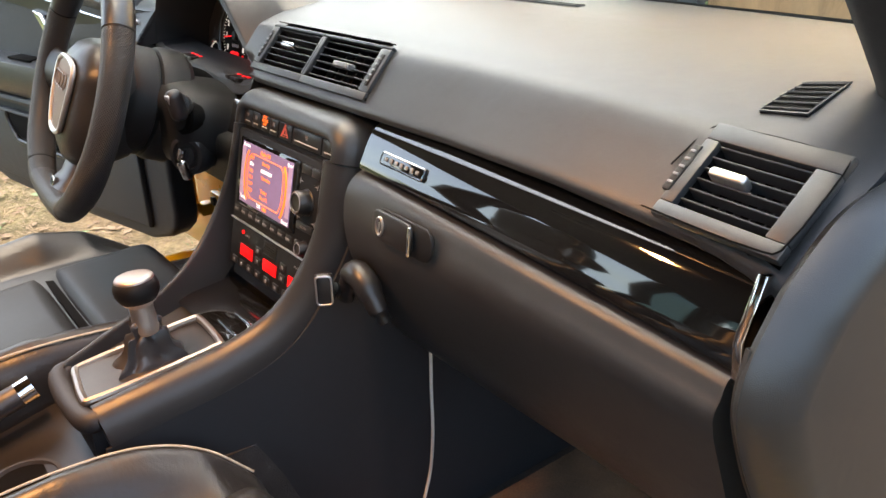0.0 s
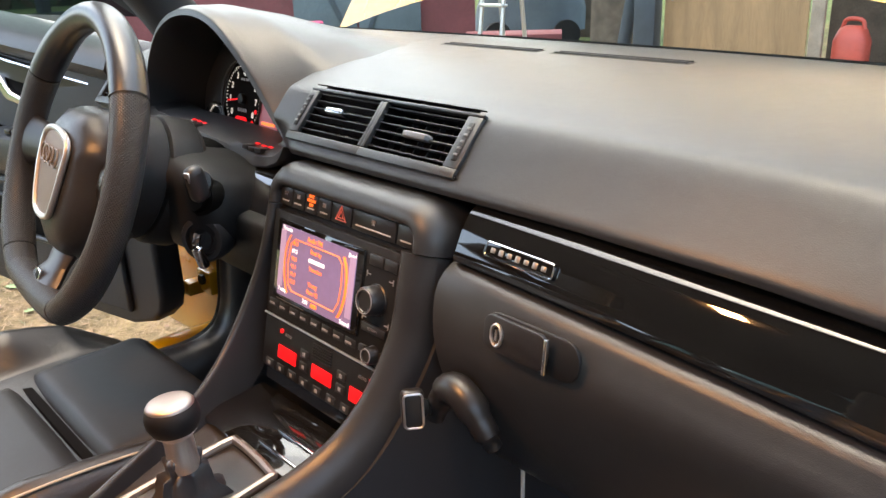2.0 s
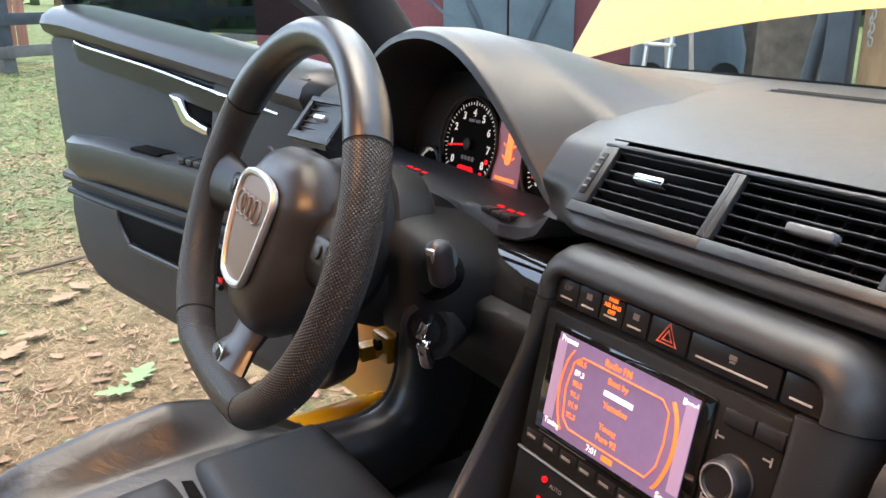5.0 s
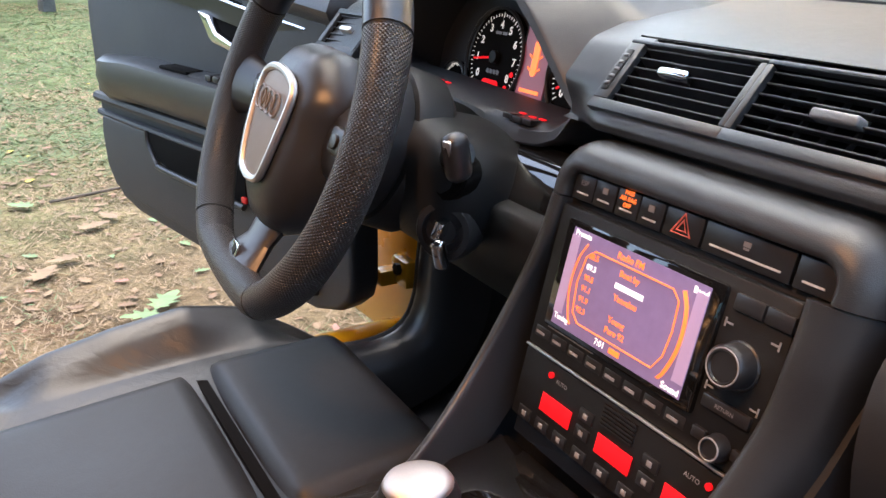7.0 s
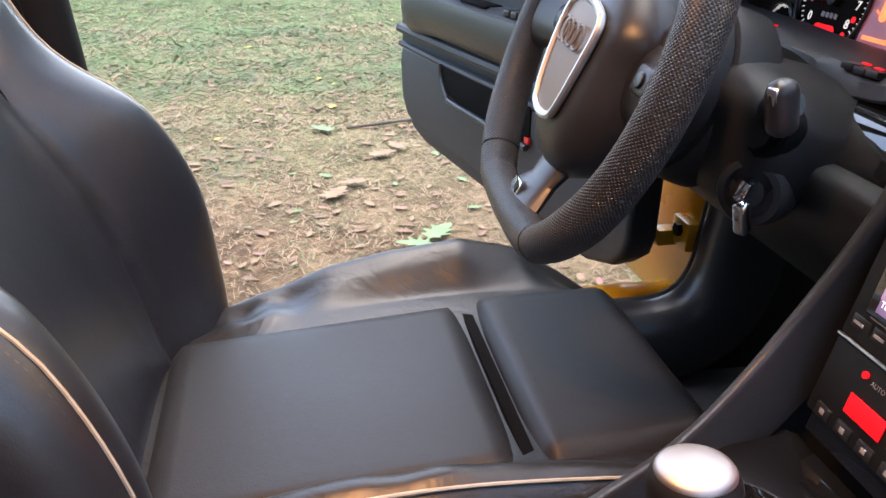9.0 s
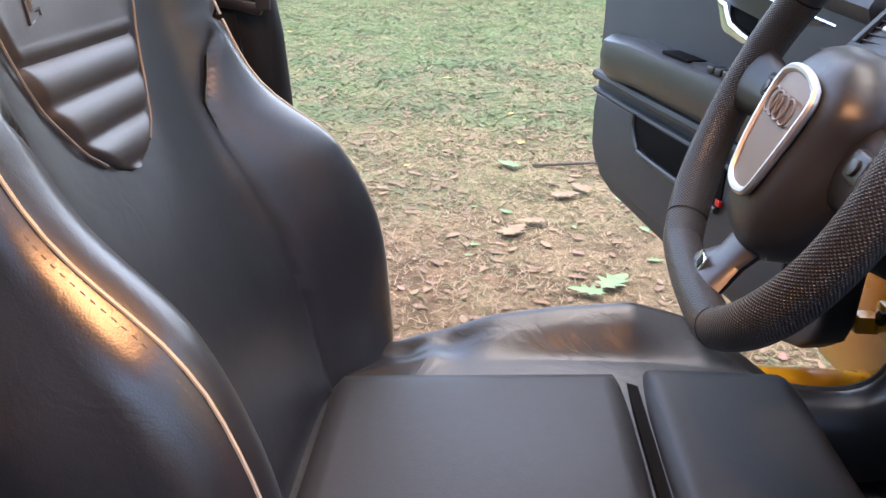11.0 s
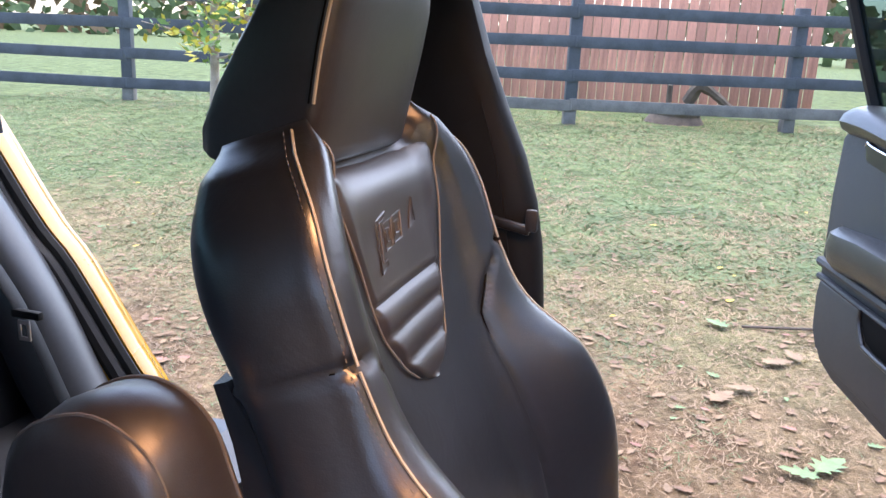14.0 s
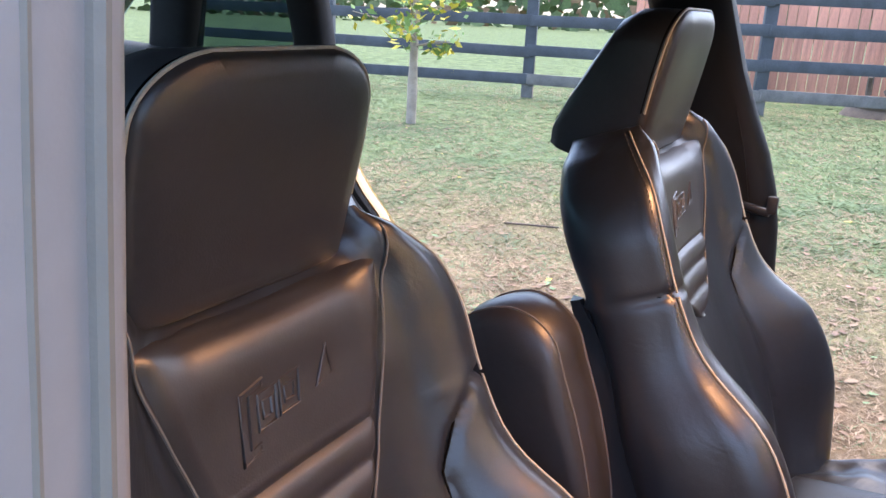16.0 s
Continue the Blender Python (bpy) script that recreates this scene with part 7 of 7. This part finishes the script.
# rear seat
rs = thing("bench_seat", (-0.2, -1.05, 0.25), "black leather rear bench seat", "seat")
bm = bm_new()
loft(bm, [[Vector((x, y, z)) for y, z in ((-0.62, 0.25), (-0.60, 0.44), (-0.66, 0.49), (-0.95, 0.47), (-1.15, 0.46), (-1.15, 0.25))] for x in (-0.655, -0.64, 0.64, 0.655)])
part("bench_cushion", bm, M["leather"], rs)
bm = bm_new()
loft(bm, [[Vector((x, y, z)) for y, z in spline_] for x, spline_ in ((x, [(-1.02 - o, 0.45), (-1.10 - o, 0.68), (-1.20 - o, 0.92), (-1.25 - o, 1.02), (-1.34, 1.03), (-1.36, 0.45)]) for x, o in ((-0.64, 0.02), (-0.60, 0.0), (0.60, 0.0), (0.64, 0.02)))])
part("bench_back", bm, M["leather"], rs)
for s in (-1, 1):
    bm = bm_new()
    p = spline([(s * 0.63, -0.86, 0.40), (s * 0.63, -0.93, 0.50), (s * 0.635, -1.02, 0.66), (s * 0.635, -1.13, 0.82), (s * 0.64, -1.26, 0.99)], 16)
    loft(bm, [[q + Vector((0.065 * math.cos(a), 0.075 * math.sin(a) - 0.05, 0.0)) for a in (2 * math.pi * j / 16 for j in range(16))] for q in p])
    part("side_bolster", bm, M["leather"], rs, "black side bolster")
rb = thing("rear_belt_buckle", (-0.56, -0.97, 0.60), "black rear belt with a bright buckle tongue", "seat belt")
bm = bm_new()
tube(bm, [(-0.575, -1.16, 0.86), (-0.565, -1.05, 0.74), (-0.56, -0.985, 0.655), (-0.56, -0.92, 0.52)], 0.012, 8, 16, flat=0.2)
part("webbing", bm, M["black"], rb)
bm = bm_new()
box(bm, (-0.553, -0.975, 0.665), (0.012, 0.055, 0.014), (0, 0, 0), 0.003)
bp_ = part("buckle_stop", bm, M["black"], rb)
bm = bm_new()
bk = plane_frame((-0.545, -0.975, 0.640), (0, 1, 0), (0, 0, 1))
for c, s in (((0, 0.014, 0), (0.022, 0.007, 0.003)), ((0, -0.014, 0), (0.022, 0.007, 0.003)), ((-0.009, 0, 0), (0.005, 0.03, 0.003)), ((0.009, 0, 0), (0.005, 0.03, 0.003))):
    box(bm, c, s, bevel=0.0006, m=bk)
part("buckle_tongue", bm, M["alu"], bp_, "bright metal tongue")

# ---- driver's door, standing open ----
DP, DD, DN = Vector((-0.72, 0.565, 0)), Vector((-0.975, -0.224, 0)).normalized(), Vector((0.224, -0.975, 0)).normalized()


def at_door(s, z, o=0.0):
    return DP + DD * s + Vector((0, 0, z)) + DN * o


door = thing("front_door", at_door(0.5, 0.38), "dark grey trimmed driver's door standing wide open", "door")
DM = plane_frame(DP, -DD, (0, 0, 1))      # x runs to the hinge side, y up, z inward


def outline(pts, n=48):
    return spline(pts + [pts[0]], n + 1)[:-1]


card = [(0.01, 0.46), (0.01, 0.85), (0.03, 0.88), (0.30, 0.905), (0.70, 0.945), (0.945, 0.962), (0.972, 0.94), (0.985, 0.80), (0.978, 0.64), (0.966, 0.50), (0.945, 0.44), (0.90, 0.405), (0.82, 0.388), (0.50, 0.380), (0.12, 0.385), (0.05, 0.405), (0.02, 0.43)]
bm = bm_new()
slab(bm, [at_door(s, z, -0.06) for s, z in card], DN * 0.06, 0.012, 3)
part("door_card", bm, M["panel"], door, "dark grey moulded door card")
bm = bm_new()
slab(bm, [at_door(0.07 + s * 0.94, z - 0.02 * (z < 0.5), -0.11) for s, z in card], DN * 0.048, 0.015, 3)
part("door_skin", bm, M["yellow"], door, "yellow outer door skin")
# rolled shoulder on top
bm = bm_new()
loops = []
for s in [0.0, 0.02] + [0.05 + 0.085 * i for i in range(11)] + [0.935, 0.96, 0.972]:
    k = 0.6 if s in (0.0, 0.972) else 0.85 if s == 0.96 else 1
    loops.append([at_door(s, 0.890 + 0.104 * min(s, 0.85) + r * k * math.sin(a) * 0.038, -0.045 + r * k * math.cos(a) * 0.075) for a, r in ((2 * math.pi * j / 14, 1) for j in range(14))])
loft(bm, loops)
part("door_shoulder", bm, M["dash"], door, "rounded soft door top")
bm = bm_new()
p = spline([at_door(0.828, 0.931, 0.004), at_door(0.79, 0.919, 0.008), at_door(0.635, 0.904, 0.010), at_door(0.484, 0.889, 0.010), at_door(0.286, 0.864, 0.010), at_door(0.10, 0.842, 0.008)], 30)
loft(bm, [[q + Vector((0, 0, dz * min(1, 0.25 + i / 3))) + DN * o for dz, o in ((-0.021, -0.012), (-0.017, 0.002), (0.017, 0.004), (0.021, -0.012))] for i, q in enumerate(p)])
dt = part("door_trim", bm, M["satin"], door, "gloss black trim strip")
bm = bm_new()
tube(bm, [q + Vector((0, 0, 0.019 * min(1, 0.25 + i / 3))) + DN * 0.003 for i, q in enumerate(p)], 0.0028, 6)
part("trim_line", bm, M["chrome"], dt, "bright trim edge")
# armrest
bm = bm_new()
loops = []
for i in range(26):
    s = 0.895 - 0.83 * i / 25
    e = min(1.0, i / 3.0)
    e = math.sqrt(e * (2 - e)) if e < 1 else 1
    top = 0.742 + 0.014 * min(1, (0.895 - s) / 0.2)
    prof = [(top, -0.01), (top, 0.030 * e), (top - 0.010, 0.052 * e), (top - 0.040, 0.060 * e), (top - 0.075, 0.050 * e), (top - 0.095, 0.028 * e), (top - 0.100, -0.01)]
    loops.append([at_door(s, z, o) for z, o in prof])
loft(bm, loops)
da = part("door_armrest", bm, M["dash"], door, "padded door armrest")
# black block painted as the shade in the armrest's tray
bm = bm_new()
box(bm, (-0.50, 0.7555, 0.022), (0.11, 0.006, 0.036), bevel=0.002, m=DM)
part("armrest_tray", bm, M["void"], da)
for i in range(4):
    bm = bm_new()
    box(bm, (-0.36 + 0.026 * i, 0.758, 0.030), (0.021, 0.012, 0.026), bevel=0.003, m=DM)
    part("window_switch", bm, M["satin"], da)
# ridge below the armrest, lower panel and pocket
for z0, o, r in ((0.640, 0.006, 0.012), (0.603, 0.004, 0.008)):
    bm = bm_new()
    tube(bm, [at_door(0.965, z0, o), at_door(0.7, z0 + 0.002, o + 0.006), at_door(0.35, z0 + 0.004, o + 0.006), at_door(0.08, z0, o)], r, 8, 24)
    part("door_ridge", bm, M["panel"], door)
low = [(0.935, 0.60), (0.945, 0.56), (0.935, 0.48), (0.90, 0.44), (0.82, 0.425), (0.40, 0.415), (0.10, 0.42), (0.10, 0.60)]
bm = bm_new()
slab(bm, [at_door(s, z, 0.0) for s, z in low], DN * 0.014, 0.006, 3)
lp = part("lower_panel", bm, M["panel"], door, "raised lower door panel")
# flush black slab painted as the shade inside the map pocket
bm = bm_new()
slab(bm, [at_door(s, z, 0.010) for s, z in ((0.688, 0.606), (0.684, 0.58), (0.652, 0.548), (0.61, 0.540), (0.30, 0.536), (0.30, 0.606))], DN * 0.0075, 0.002)
part("map_pocket", bm, M["void"], lp, "black slab for the shade in the map pocket")
bm = bm_new()
tube(bm, [at_door(0.692, 0.606, 0.018), at_door(0.688, 0.578, 0.019), at_door(0.655, 0.544, 0.021), at_door(0.61, 0.535, 0.022), at_door(0.30, 0.531, 0.022)], 0.006, 8, 26)
part("pocket_lip", bm, M["dash"], lp)
bm = bm_new()
box(bm, (-0.30, 0.545, 0.020), (0.016, 0.012, 0.006), bevel=0.002, m=DM)
M["reflector"] = material("red_reflector", (0.55, 0.02, 0.02), 0.2, vary=0.1)
part("reflector", bm, M["reflector"], lp, "red reflector")
# inner pull
# black slab painted as the shade behind the pull
bm = bm_new()
slab(bm, [at_door(s, z, 0.002) for s, z in ((0.385, 0.860), (0.372, 0.834), (0.318, 0.824), (0.292, 0.830), (0.292, 0.846))], DN * 0.006, 0.002)
hdl = part("pull_recess", bm, M["void"], door)
bm = bm_new()
slab(bm, [at_door(s, z, 0.002) for s, z in ((0.420, 0.868), (0.402, 0.845), (0.386, 0.822), (0.372, 0.814), (0.318, 0.806), (0.298, 0.806), (0.298, 0.820), (0.320, 0.824), (0.360, 0.834), (0.372, 0.846), (0.384, 0.862))], DN * 0.020, 0.005, 3)
part("door_handle", bm, M["chrome"], hdl, "satin metal door handle")
bm = bm_new()
slab(bm, [at_door(s, z, 0.002) for s, z in ((0.02, 0.66), (0.02, 0.92), (0.24, 0.925), (0.28, 0.90), (0.30, 0.82), (0.26, 0.70), (0.20, 0.655))], DN * 0.010, 0.005, 3)
part("speaker_panel", bm, M["panel"], door, "raised panel ahead of the handle")


# window frame leaning in, with glass
def frame_at(s, z):
    return at_door(s, z, -0.06 + 0.42 * (z - 1.0))


bm = bm_new()
wf = [frame_at(0.955, 0.98), frame_at(0.945, 1.12), frame_at(0.925, 1.26), frame_at(0.85, 1.30), frame_at(0.55, 1.26), frame_at(0.25, 1.12), frame_at(0.02, 0.98)]
tube(bm, wf, 0.017, 8)
part("window_frame", bm, M["rubber"], door, "black window frame")
bm = bm_new()
slab(bm, [frame_at(s, z) for s, z in ((0.95, 0.97), (0.94, 1.12), (0.92, 1.255), (0.85, 1.295), (0.55, 1.255), (0.25, 1.115), (0.03, 0.97))], -DN * 0.004)
part("window_pane", bm, M["tinted"], door, "tinted side window").visible_shadow = False

# ---- yard ahead of the car ----
# unseen wall added to hold back sky light from the passenger side
bm = bm_new()
box(bm, (7.0, 0.2, 0.95), (0.12, 12.0, 2.0), bevel=0.01)
solo("wall_shed", bm, M["bark_dark"], "added dark timber wall, out of view, cutting low sky light", "wall", "structure", base=(7.0, 0.2, 0))
M["plywood"] = material("weathered_plywood", (0.40, 0.25, 0.13), 0.75, vary=0.25, vary_scale=2.5, grain=60, bump=0.3, streak=(5, 5, 0.7))
M["maroon"] = material("maroon_painted_boards", (0.20, 0.055, 0.06), 0.7, vary=0.2, vary_scale=3, grain=60, bump=0.3)
M["slate"] = material("slate_grey_barn_door", (0.12, 0.15, 0.17), 0.7, vary=0.2, vary_scale=3, grain=60, bump=0.3)
M["steel"] = material("dark_blue_grey_steel", (0.055, 0.07, 0.085), 0.5, vary=0.25, vary_scale=6)
M["red_plastic"] = material("faded_red_plastic", (0.55, 0.09, 0.06), 0.45, vary=0.15, vary_scale=8)
M["pink"] = material("bright_pink_plastic", (0.80, 0.08, 0.22), 0.4, vary=0.1)
M["galvanised"] = material("galvanised_chain", (0.45, 0.45, 0.44), 0.4, metal=0.9, vary=0.15, vary_scale=20)
FW = Vector((-0.905, -0.235, 0)).normalized()   # along the shed front, away from the car's right


def upright(bm, c, w, t, h, turn=0, bevel=0.01):
    box(bm, (c[0], c[1], h / 2 - 0.05), (w, t, h), (0, 0, turn), bevel)


SHED = -14.5
shed = thing("wood_shed", (-1.4, 4.75, 0), "open timber shed front with plywood panel and dark posts", "shed")


def shed_part(name, x, y, w, t, h, mat, label="", z0=0.0):
    bm = bm_new()
    box(bm, (x, y, z0 + h / 2 - 0.05), (w, t, h), (0, 0, 14.5), 0.008)
    return part(name, bm, mat, shed, label)


shed_part("plywood_panel", -1.77, 4.47, 0.80, 0.02, 2.6, M["plywood"], "tan plywood panel")
shed_part("panel_jamb", -1.345, 4.60, 0.07, 0.06, 2.6, M["bark"], "brown timber jamb")
shed_part("shed_post", -2.235, 4.31, 0.13, 0.13, 2.8, M["steel"], "dark blue-grey post")
shed_part("back_wall", 0.10, 5.9, 3.6, 0.05, 2.7, M["bark_dark"], "dark timber back wall")
shed_part("side_board", 1.2, 5.2, 0.5, 0.03, 2.6, M["plywood"], "tan plywood panel")
bm = bm_new()
box(bm, (-0.3, 5.2, 2.75), (4.6, 1.9, 0.08), (4, 0, 14.5), 0.01)
part("shed_roof", bm, M["steel"], shed)
bm = bm_new()
box(bm, (-1.77, 4.455, 1.06), (0.84, 0.02, 0.09), (0, 0, 14.5), 0.004)
part("panel_batten", bm, M["bark"], shed)
# chain on the post
ch = thing("hanging_chain", (-2.10, 4.33, 0.72), "bright galvanised chain hanging from the post", "chain")
for k in range(12):
    bm = bm_new()
    cz = 1.15 - 0.035 * k
    c0 = Vector((-2.10 + 0.012 * (k % 2), 4.335, cz))
    r = [(0.011 * math.cos(a), 0.024 * math.sin(a)) for a in [6.283 * j / 12 for j in range(12)]]
    tube(bm, [c0 + (Vector((u, 0, v)) if k % 2 else Vector((0, u, v))) for u, v in r], 0.0045, 5, closed=True)
    part("chain_link", bm, M["galvanised"], ch)
# fuel can
can = thing("fuel_can", (-1.20, 4.75, 0.0), "faded red plastic fuel can standing on a stump", "can")
bm = bm_new()
loft(bm, [[Vector((-1.20 + a * rx, 4.72 + b * ry, z)) for a, b in ((math.cos(t) * abs(math.cos(t)) ** -0.4 if abs(math.cos(t)) > 1e-3 else 0, math.sin(t) * abs(math.sin(t)) ** -0.4 if abs(math.sin(t)) > 1e-3 else 0) for t in (6.283 * j / 20 for j in range(20)))] for z, rx, ry in ((0.32, 0.085, 0.07), (0.34, 0.092, 0.075), (0.52, 0.092, 0.075), (0.58, 0.07, 0.05), (0.60, 0.04, 0.03))])
part("can_body", bm, M["red_plastic"], can)
bm = bm_new()
tube(bm, [(-1.26, 4.72, 0.58), (-1.24, 4.72, 0.63), (-1.16, 4.72, 0.63), (-1.14, 4.72, 0.58)], 0.012, 8, 12)
part("can_handle", bm, M["red_plastic"], can)
bm = bm_new()
turned(bm, (-1.20, 4.72, -0.05), (0, 0, 1), [(0, 0.16), (0.2, 0.14), (0.37, 0.14)], 18)
part("stump", bm, M["bark_dark"], can)
# leaning pole
bm = bm_new()
tube(bm, [(-2.66, 4.55, -0.03), (-2.36, 4.55, 1.6)], 0.045, 10)
solo("leaning_pole", bm, M["steel"], "dark steel pole leaning beside the shed", "pole", base=(-2.66, 4.55, 0))
# step ladder
lad = thing("step_ladder", (-3.3, 4.15, 0), "pale aluminium step ladder standing open in the yard", "ladder")
for dx in (0, 0.22):
    for dy in (0, 0.35):
        bm = bm_new()
        tube(bm, [(-3.42 + dx, 4.0 + dy, -0.03), (-3.42 + dx + 0.03 - dx * 0.2, 4.17, 1.5)], 0.016, 6)
        part("ladder_rail", bm, M["alu"], lad)
for k in range(5):
    bm = bm_new()
    f = 0.15 + 0.16 * k
    box(bm, (-3.30, 4.0 + 0.17 * f, 1.5 * f), (0.22, 0.06, 0.02), bevel=0.004)
    part("ladder_step", bm, M["alu"], lad)
# barn behind, maroon with slate doors
barn = thing("barn", (-6.2, 5.2, 0), "maroon barn with slate-grey cross-braced doors", "barn")


def barn_part(name, s, w, h, t, mat, off=0.0, z0=0.0, tilt=0.0, label=""):
    bm = bm_new()
    d = Vector((0.66, 0.75, 0))
    c = Vector((-6.2, 4.3, 0)) + d * s + Vector((0.75, -0.66, 0)) * off
    box(bm, (0, 0, 0), (w, t, h), (0, tilt, 0), 0.006, m=Matrix.Translation((c.x, c.y, z0 + h / 2 - 0.05)) @ Matrix.Rotation(math.atan2(d.y, d.x), 4, "Z"))
    return part(name, bm, mat, barn, label)


barn_part("barn_wall", 0.0, 3.5, 2.8, 0.1, M["maroon"], label="maroon board wall")
for k, s in enumerate((0.35, 0.95)):
    barn_part("barn_door", s, 0.58, 2.2, 0.05, M["slate"], 0.09, label="slate-grey door")
    barn_part("door_brace", s, 0.05, 1.25, 0.02, M["steel"], 0.125, 0.25, 24 if k else -24)
bm = bm_new()
box(bm, (-4.10, 3.10, 0.60), (0.24, 0.12, 0.10), (0, 0, 40), 0.01)
box(bm, (-4.10, 3.10, 0.25), (0.05, 0.05, 0.62), (0, 0, 40), 0.004)
solo("pink_marker", bm, M["pink"], "bright pink box on a short stake", "marker", base=(-4.1, 3.1, -0.05))
# low trestle with dark clutter by the ladder
tr = thing("trestle", (-3.6, 4.6, 0), "low maroon trestle bench in front of the barn", "bench")
bm = bm_new()
box(bm, (-3.75, 4.75, 0.42), (0.75, 0.35, 0.06), (0, 0, 40), 0.006)
part("bench_top", bm, M["maroon"], tr)
for dx, dy in ((-0.25, -0.22), (0.25, 0.2), (-0.33, -0.1), (0.18, 0.32)):
    bm = bm_new()
    box(bm, (-3.75 + dx, 4.75 + dy, 0.17), (0.06, 0.06, 0.44), (0, 0, 40), 0.004)
    part("leg", bm, M["bark_dark"], tr)
# covered shape beyond the barn's end, added for dark clutter of unknown kind
cm_ = thing("clutter_stand_in", (-5.8, 7.2, 0.03), "slate-grey covered shape added for unclear dark clutter beyond the barn", "machine")
bm = bm_new()
loft(bm, [[Vector((-5.8 + 0.66 * a - 0.75 * b, 7.2 + 0.75 * a + 0.66 * b, z)) for a, b in ((w * math.cos(k) * (1 + 0.10 * math.sin(5 * k + 3 * z)), 0.6 * w * math.sin(k)) for k in (2 * math.pi * q / 28 for q in range(28)))] for z, w in ((0.16, 0.62), (0.40, 0.60), (0.75, 0.52), (1.05, 0.44), (1.25, 0.34), (1.33, 0.15))])
part("cover", bm, M["slate"], cm_, "slate-grey cover hanging in folds", sharp=80)
for a in (-0.38, 0.38):
    bm = bm_new()
    turned(bm, (-5.8 + 0.66 * a + 0.25, 7.2 + 0.75 * a - 0.22, 0.15), (0.75, -0.66, 0), [(-0.06, 0.05), (-0.06, 0.15), (0.06, 0.15), (0.06, 0.05)], 20)
    part("wheel", bm, M["rubber"], cm_, "black rubber wheel")
tree(-4.6, 7.3, 7.0, 0.26, 3.6, 2.6, 2600, 0.11, "tall oak with a broad brown trunk", M["bark_dark"], 0.1, 9, lean=0.02)
tree(-5.7, 8.2, 7.5, 0.22, 3.8, 2.6, 2600, 0.11, "tall oak with a dark trunk behind the shed", M["bark_dark"], 0.1, 11, lean=-0.02)
# root wad and split log by the fence
rw = thing("root_stump", (-11.5, 0.0, 0.1), "weathered tree stump with bent roots behind the fence", "stump")
bm = bm_new()
turned(bm, (-11.45, -0.25, 0.02), (0.05, 0.05, 1), [(0, 0.46), (0.10, 0.40), (0.20, 0.33), (0.27, 0.34), (0.29, 0.28)], 18)
part("stump_body", bm, M["bark_dark"], rw)
bm = bm_new()
tube(bm, [(-11.4, -0.1, 0.40), (-11.3, 0.05, 0.62), (-11.3, 0.30, 0.48), (-11.3, 0.45, 0.36)], [0.09, 0.08, 0.06, 0.05], 8, 14)
tube(bm, [(-11.4, -0.35, 0.38), (-11.35, -0.35, 0.62)], 0.04, 6)
part("root", bm, M["bark_dark"], rw)
# twigs on the lawn
for a, b in (((-3.0, 0.30), (-3.15, 0.75)), ((-3.4, -1.9), (-3.5, -1.6))):
    bm = bm_new()
    tube(bm, [(a[0], a[1], 0.012), ((a[0] + b[0]) / 2 + 0.03, (a[1] + b[1]) / 2, 0.02), (b[0], b[1], 0.012)], 0.006, 6, 8)
    solo("twig", bm, M["bark_dark"], "thin brown twig lying on the lawn", "twig", base=(a[0], a[1], 0))


# far woods added all round, mostly out of view, to cut low sky light
def woods():
    rw_ = random.Random(3)
    verts, faces, index = [], [], []
    for n_ in range(26000):
        t = rw_.random() * 6.283 if n_ < 14000 else rw_.uniform(0.6, 2.95)
        c, s = math.cos(t), math.sin(t)
        ahead = s > 0.22 and c < 0.75
        r = 27 + 6 * c if ahead else 60 if c < -0.2 else 15 + 6 * abs(s)
        r *= rw_.uniform(0.95, 1.15)
        top = (4.5 if ahead else 5.5 if c < -0.2 else 3.0) * (0.75 + 0.35 * noise.noise((c * 6, s * 6, 0)))
        z = top * rw_.random() ** 0.8
        q = Vector((r * c, r * s, z))
        a = rw_.random() * 6.283
        size = (0.55 if ahead or c < -0.2 else 0.36) * rw_.uniform(0.5, 1.2)
        u = Vector((-s * math.cos(a), c * math.cos(a), math.sin(a))) * size
        v = Vector((s * math.sin(a), -c * math.sin(a), math.cos(a))) * size * 0.6
        w = Vector((c, s, 0)) * rw_.uniform(-0.3, 0.3)
        k = len(verts)
        verts += [tuple(q - u), tuple(q + v + w), tuple(q + u), tuple(q - v - w)]
        faces.append((k, k + 1, k + 2, k + 3))
        index.append(0 if rw_.random() < 0.75 else 1)
    plain_mesh("added_far_woods", verts, faces, [M["woods_green"], M["woods_brown"]], "distant woods added round the yard to cut low sky light, green and brown", "woods", "stuff", index)


M["woods_green"] = material("woodland_green", (0.085, 0.12, 0.045), 0.8, vary=0.4, vary_scale=0.5)
M["woods_brown"] = material("woodland_brown", (0.16, 0.10, 0.05), 0.8, vary=0.4, vary_scale=0.5)
woods()
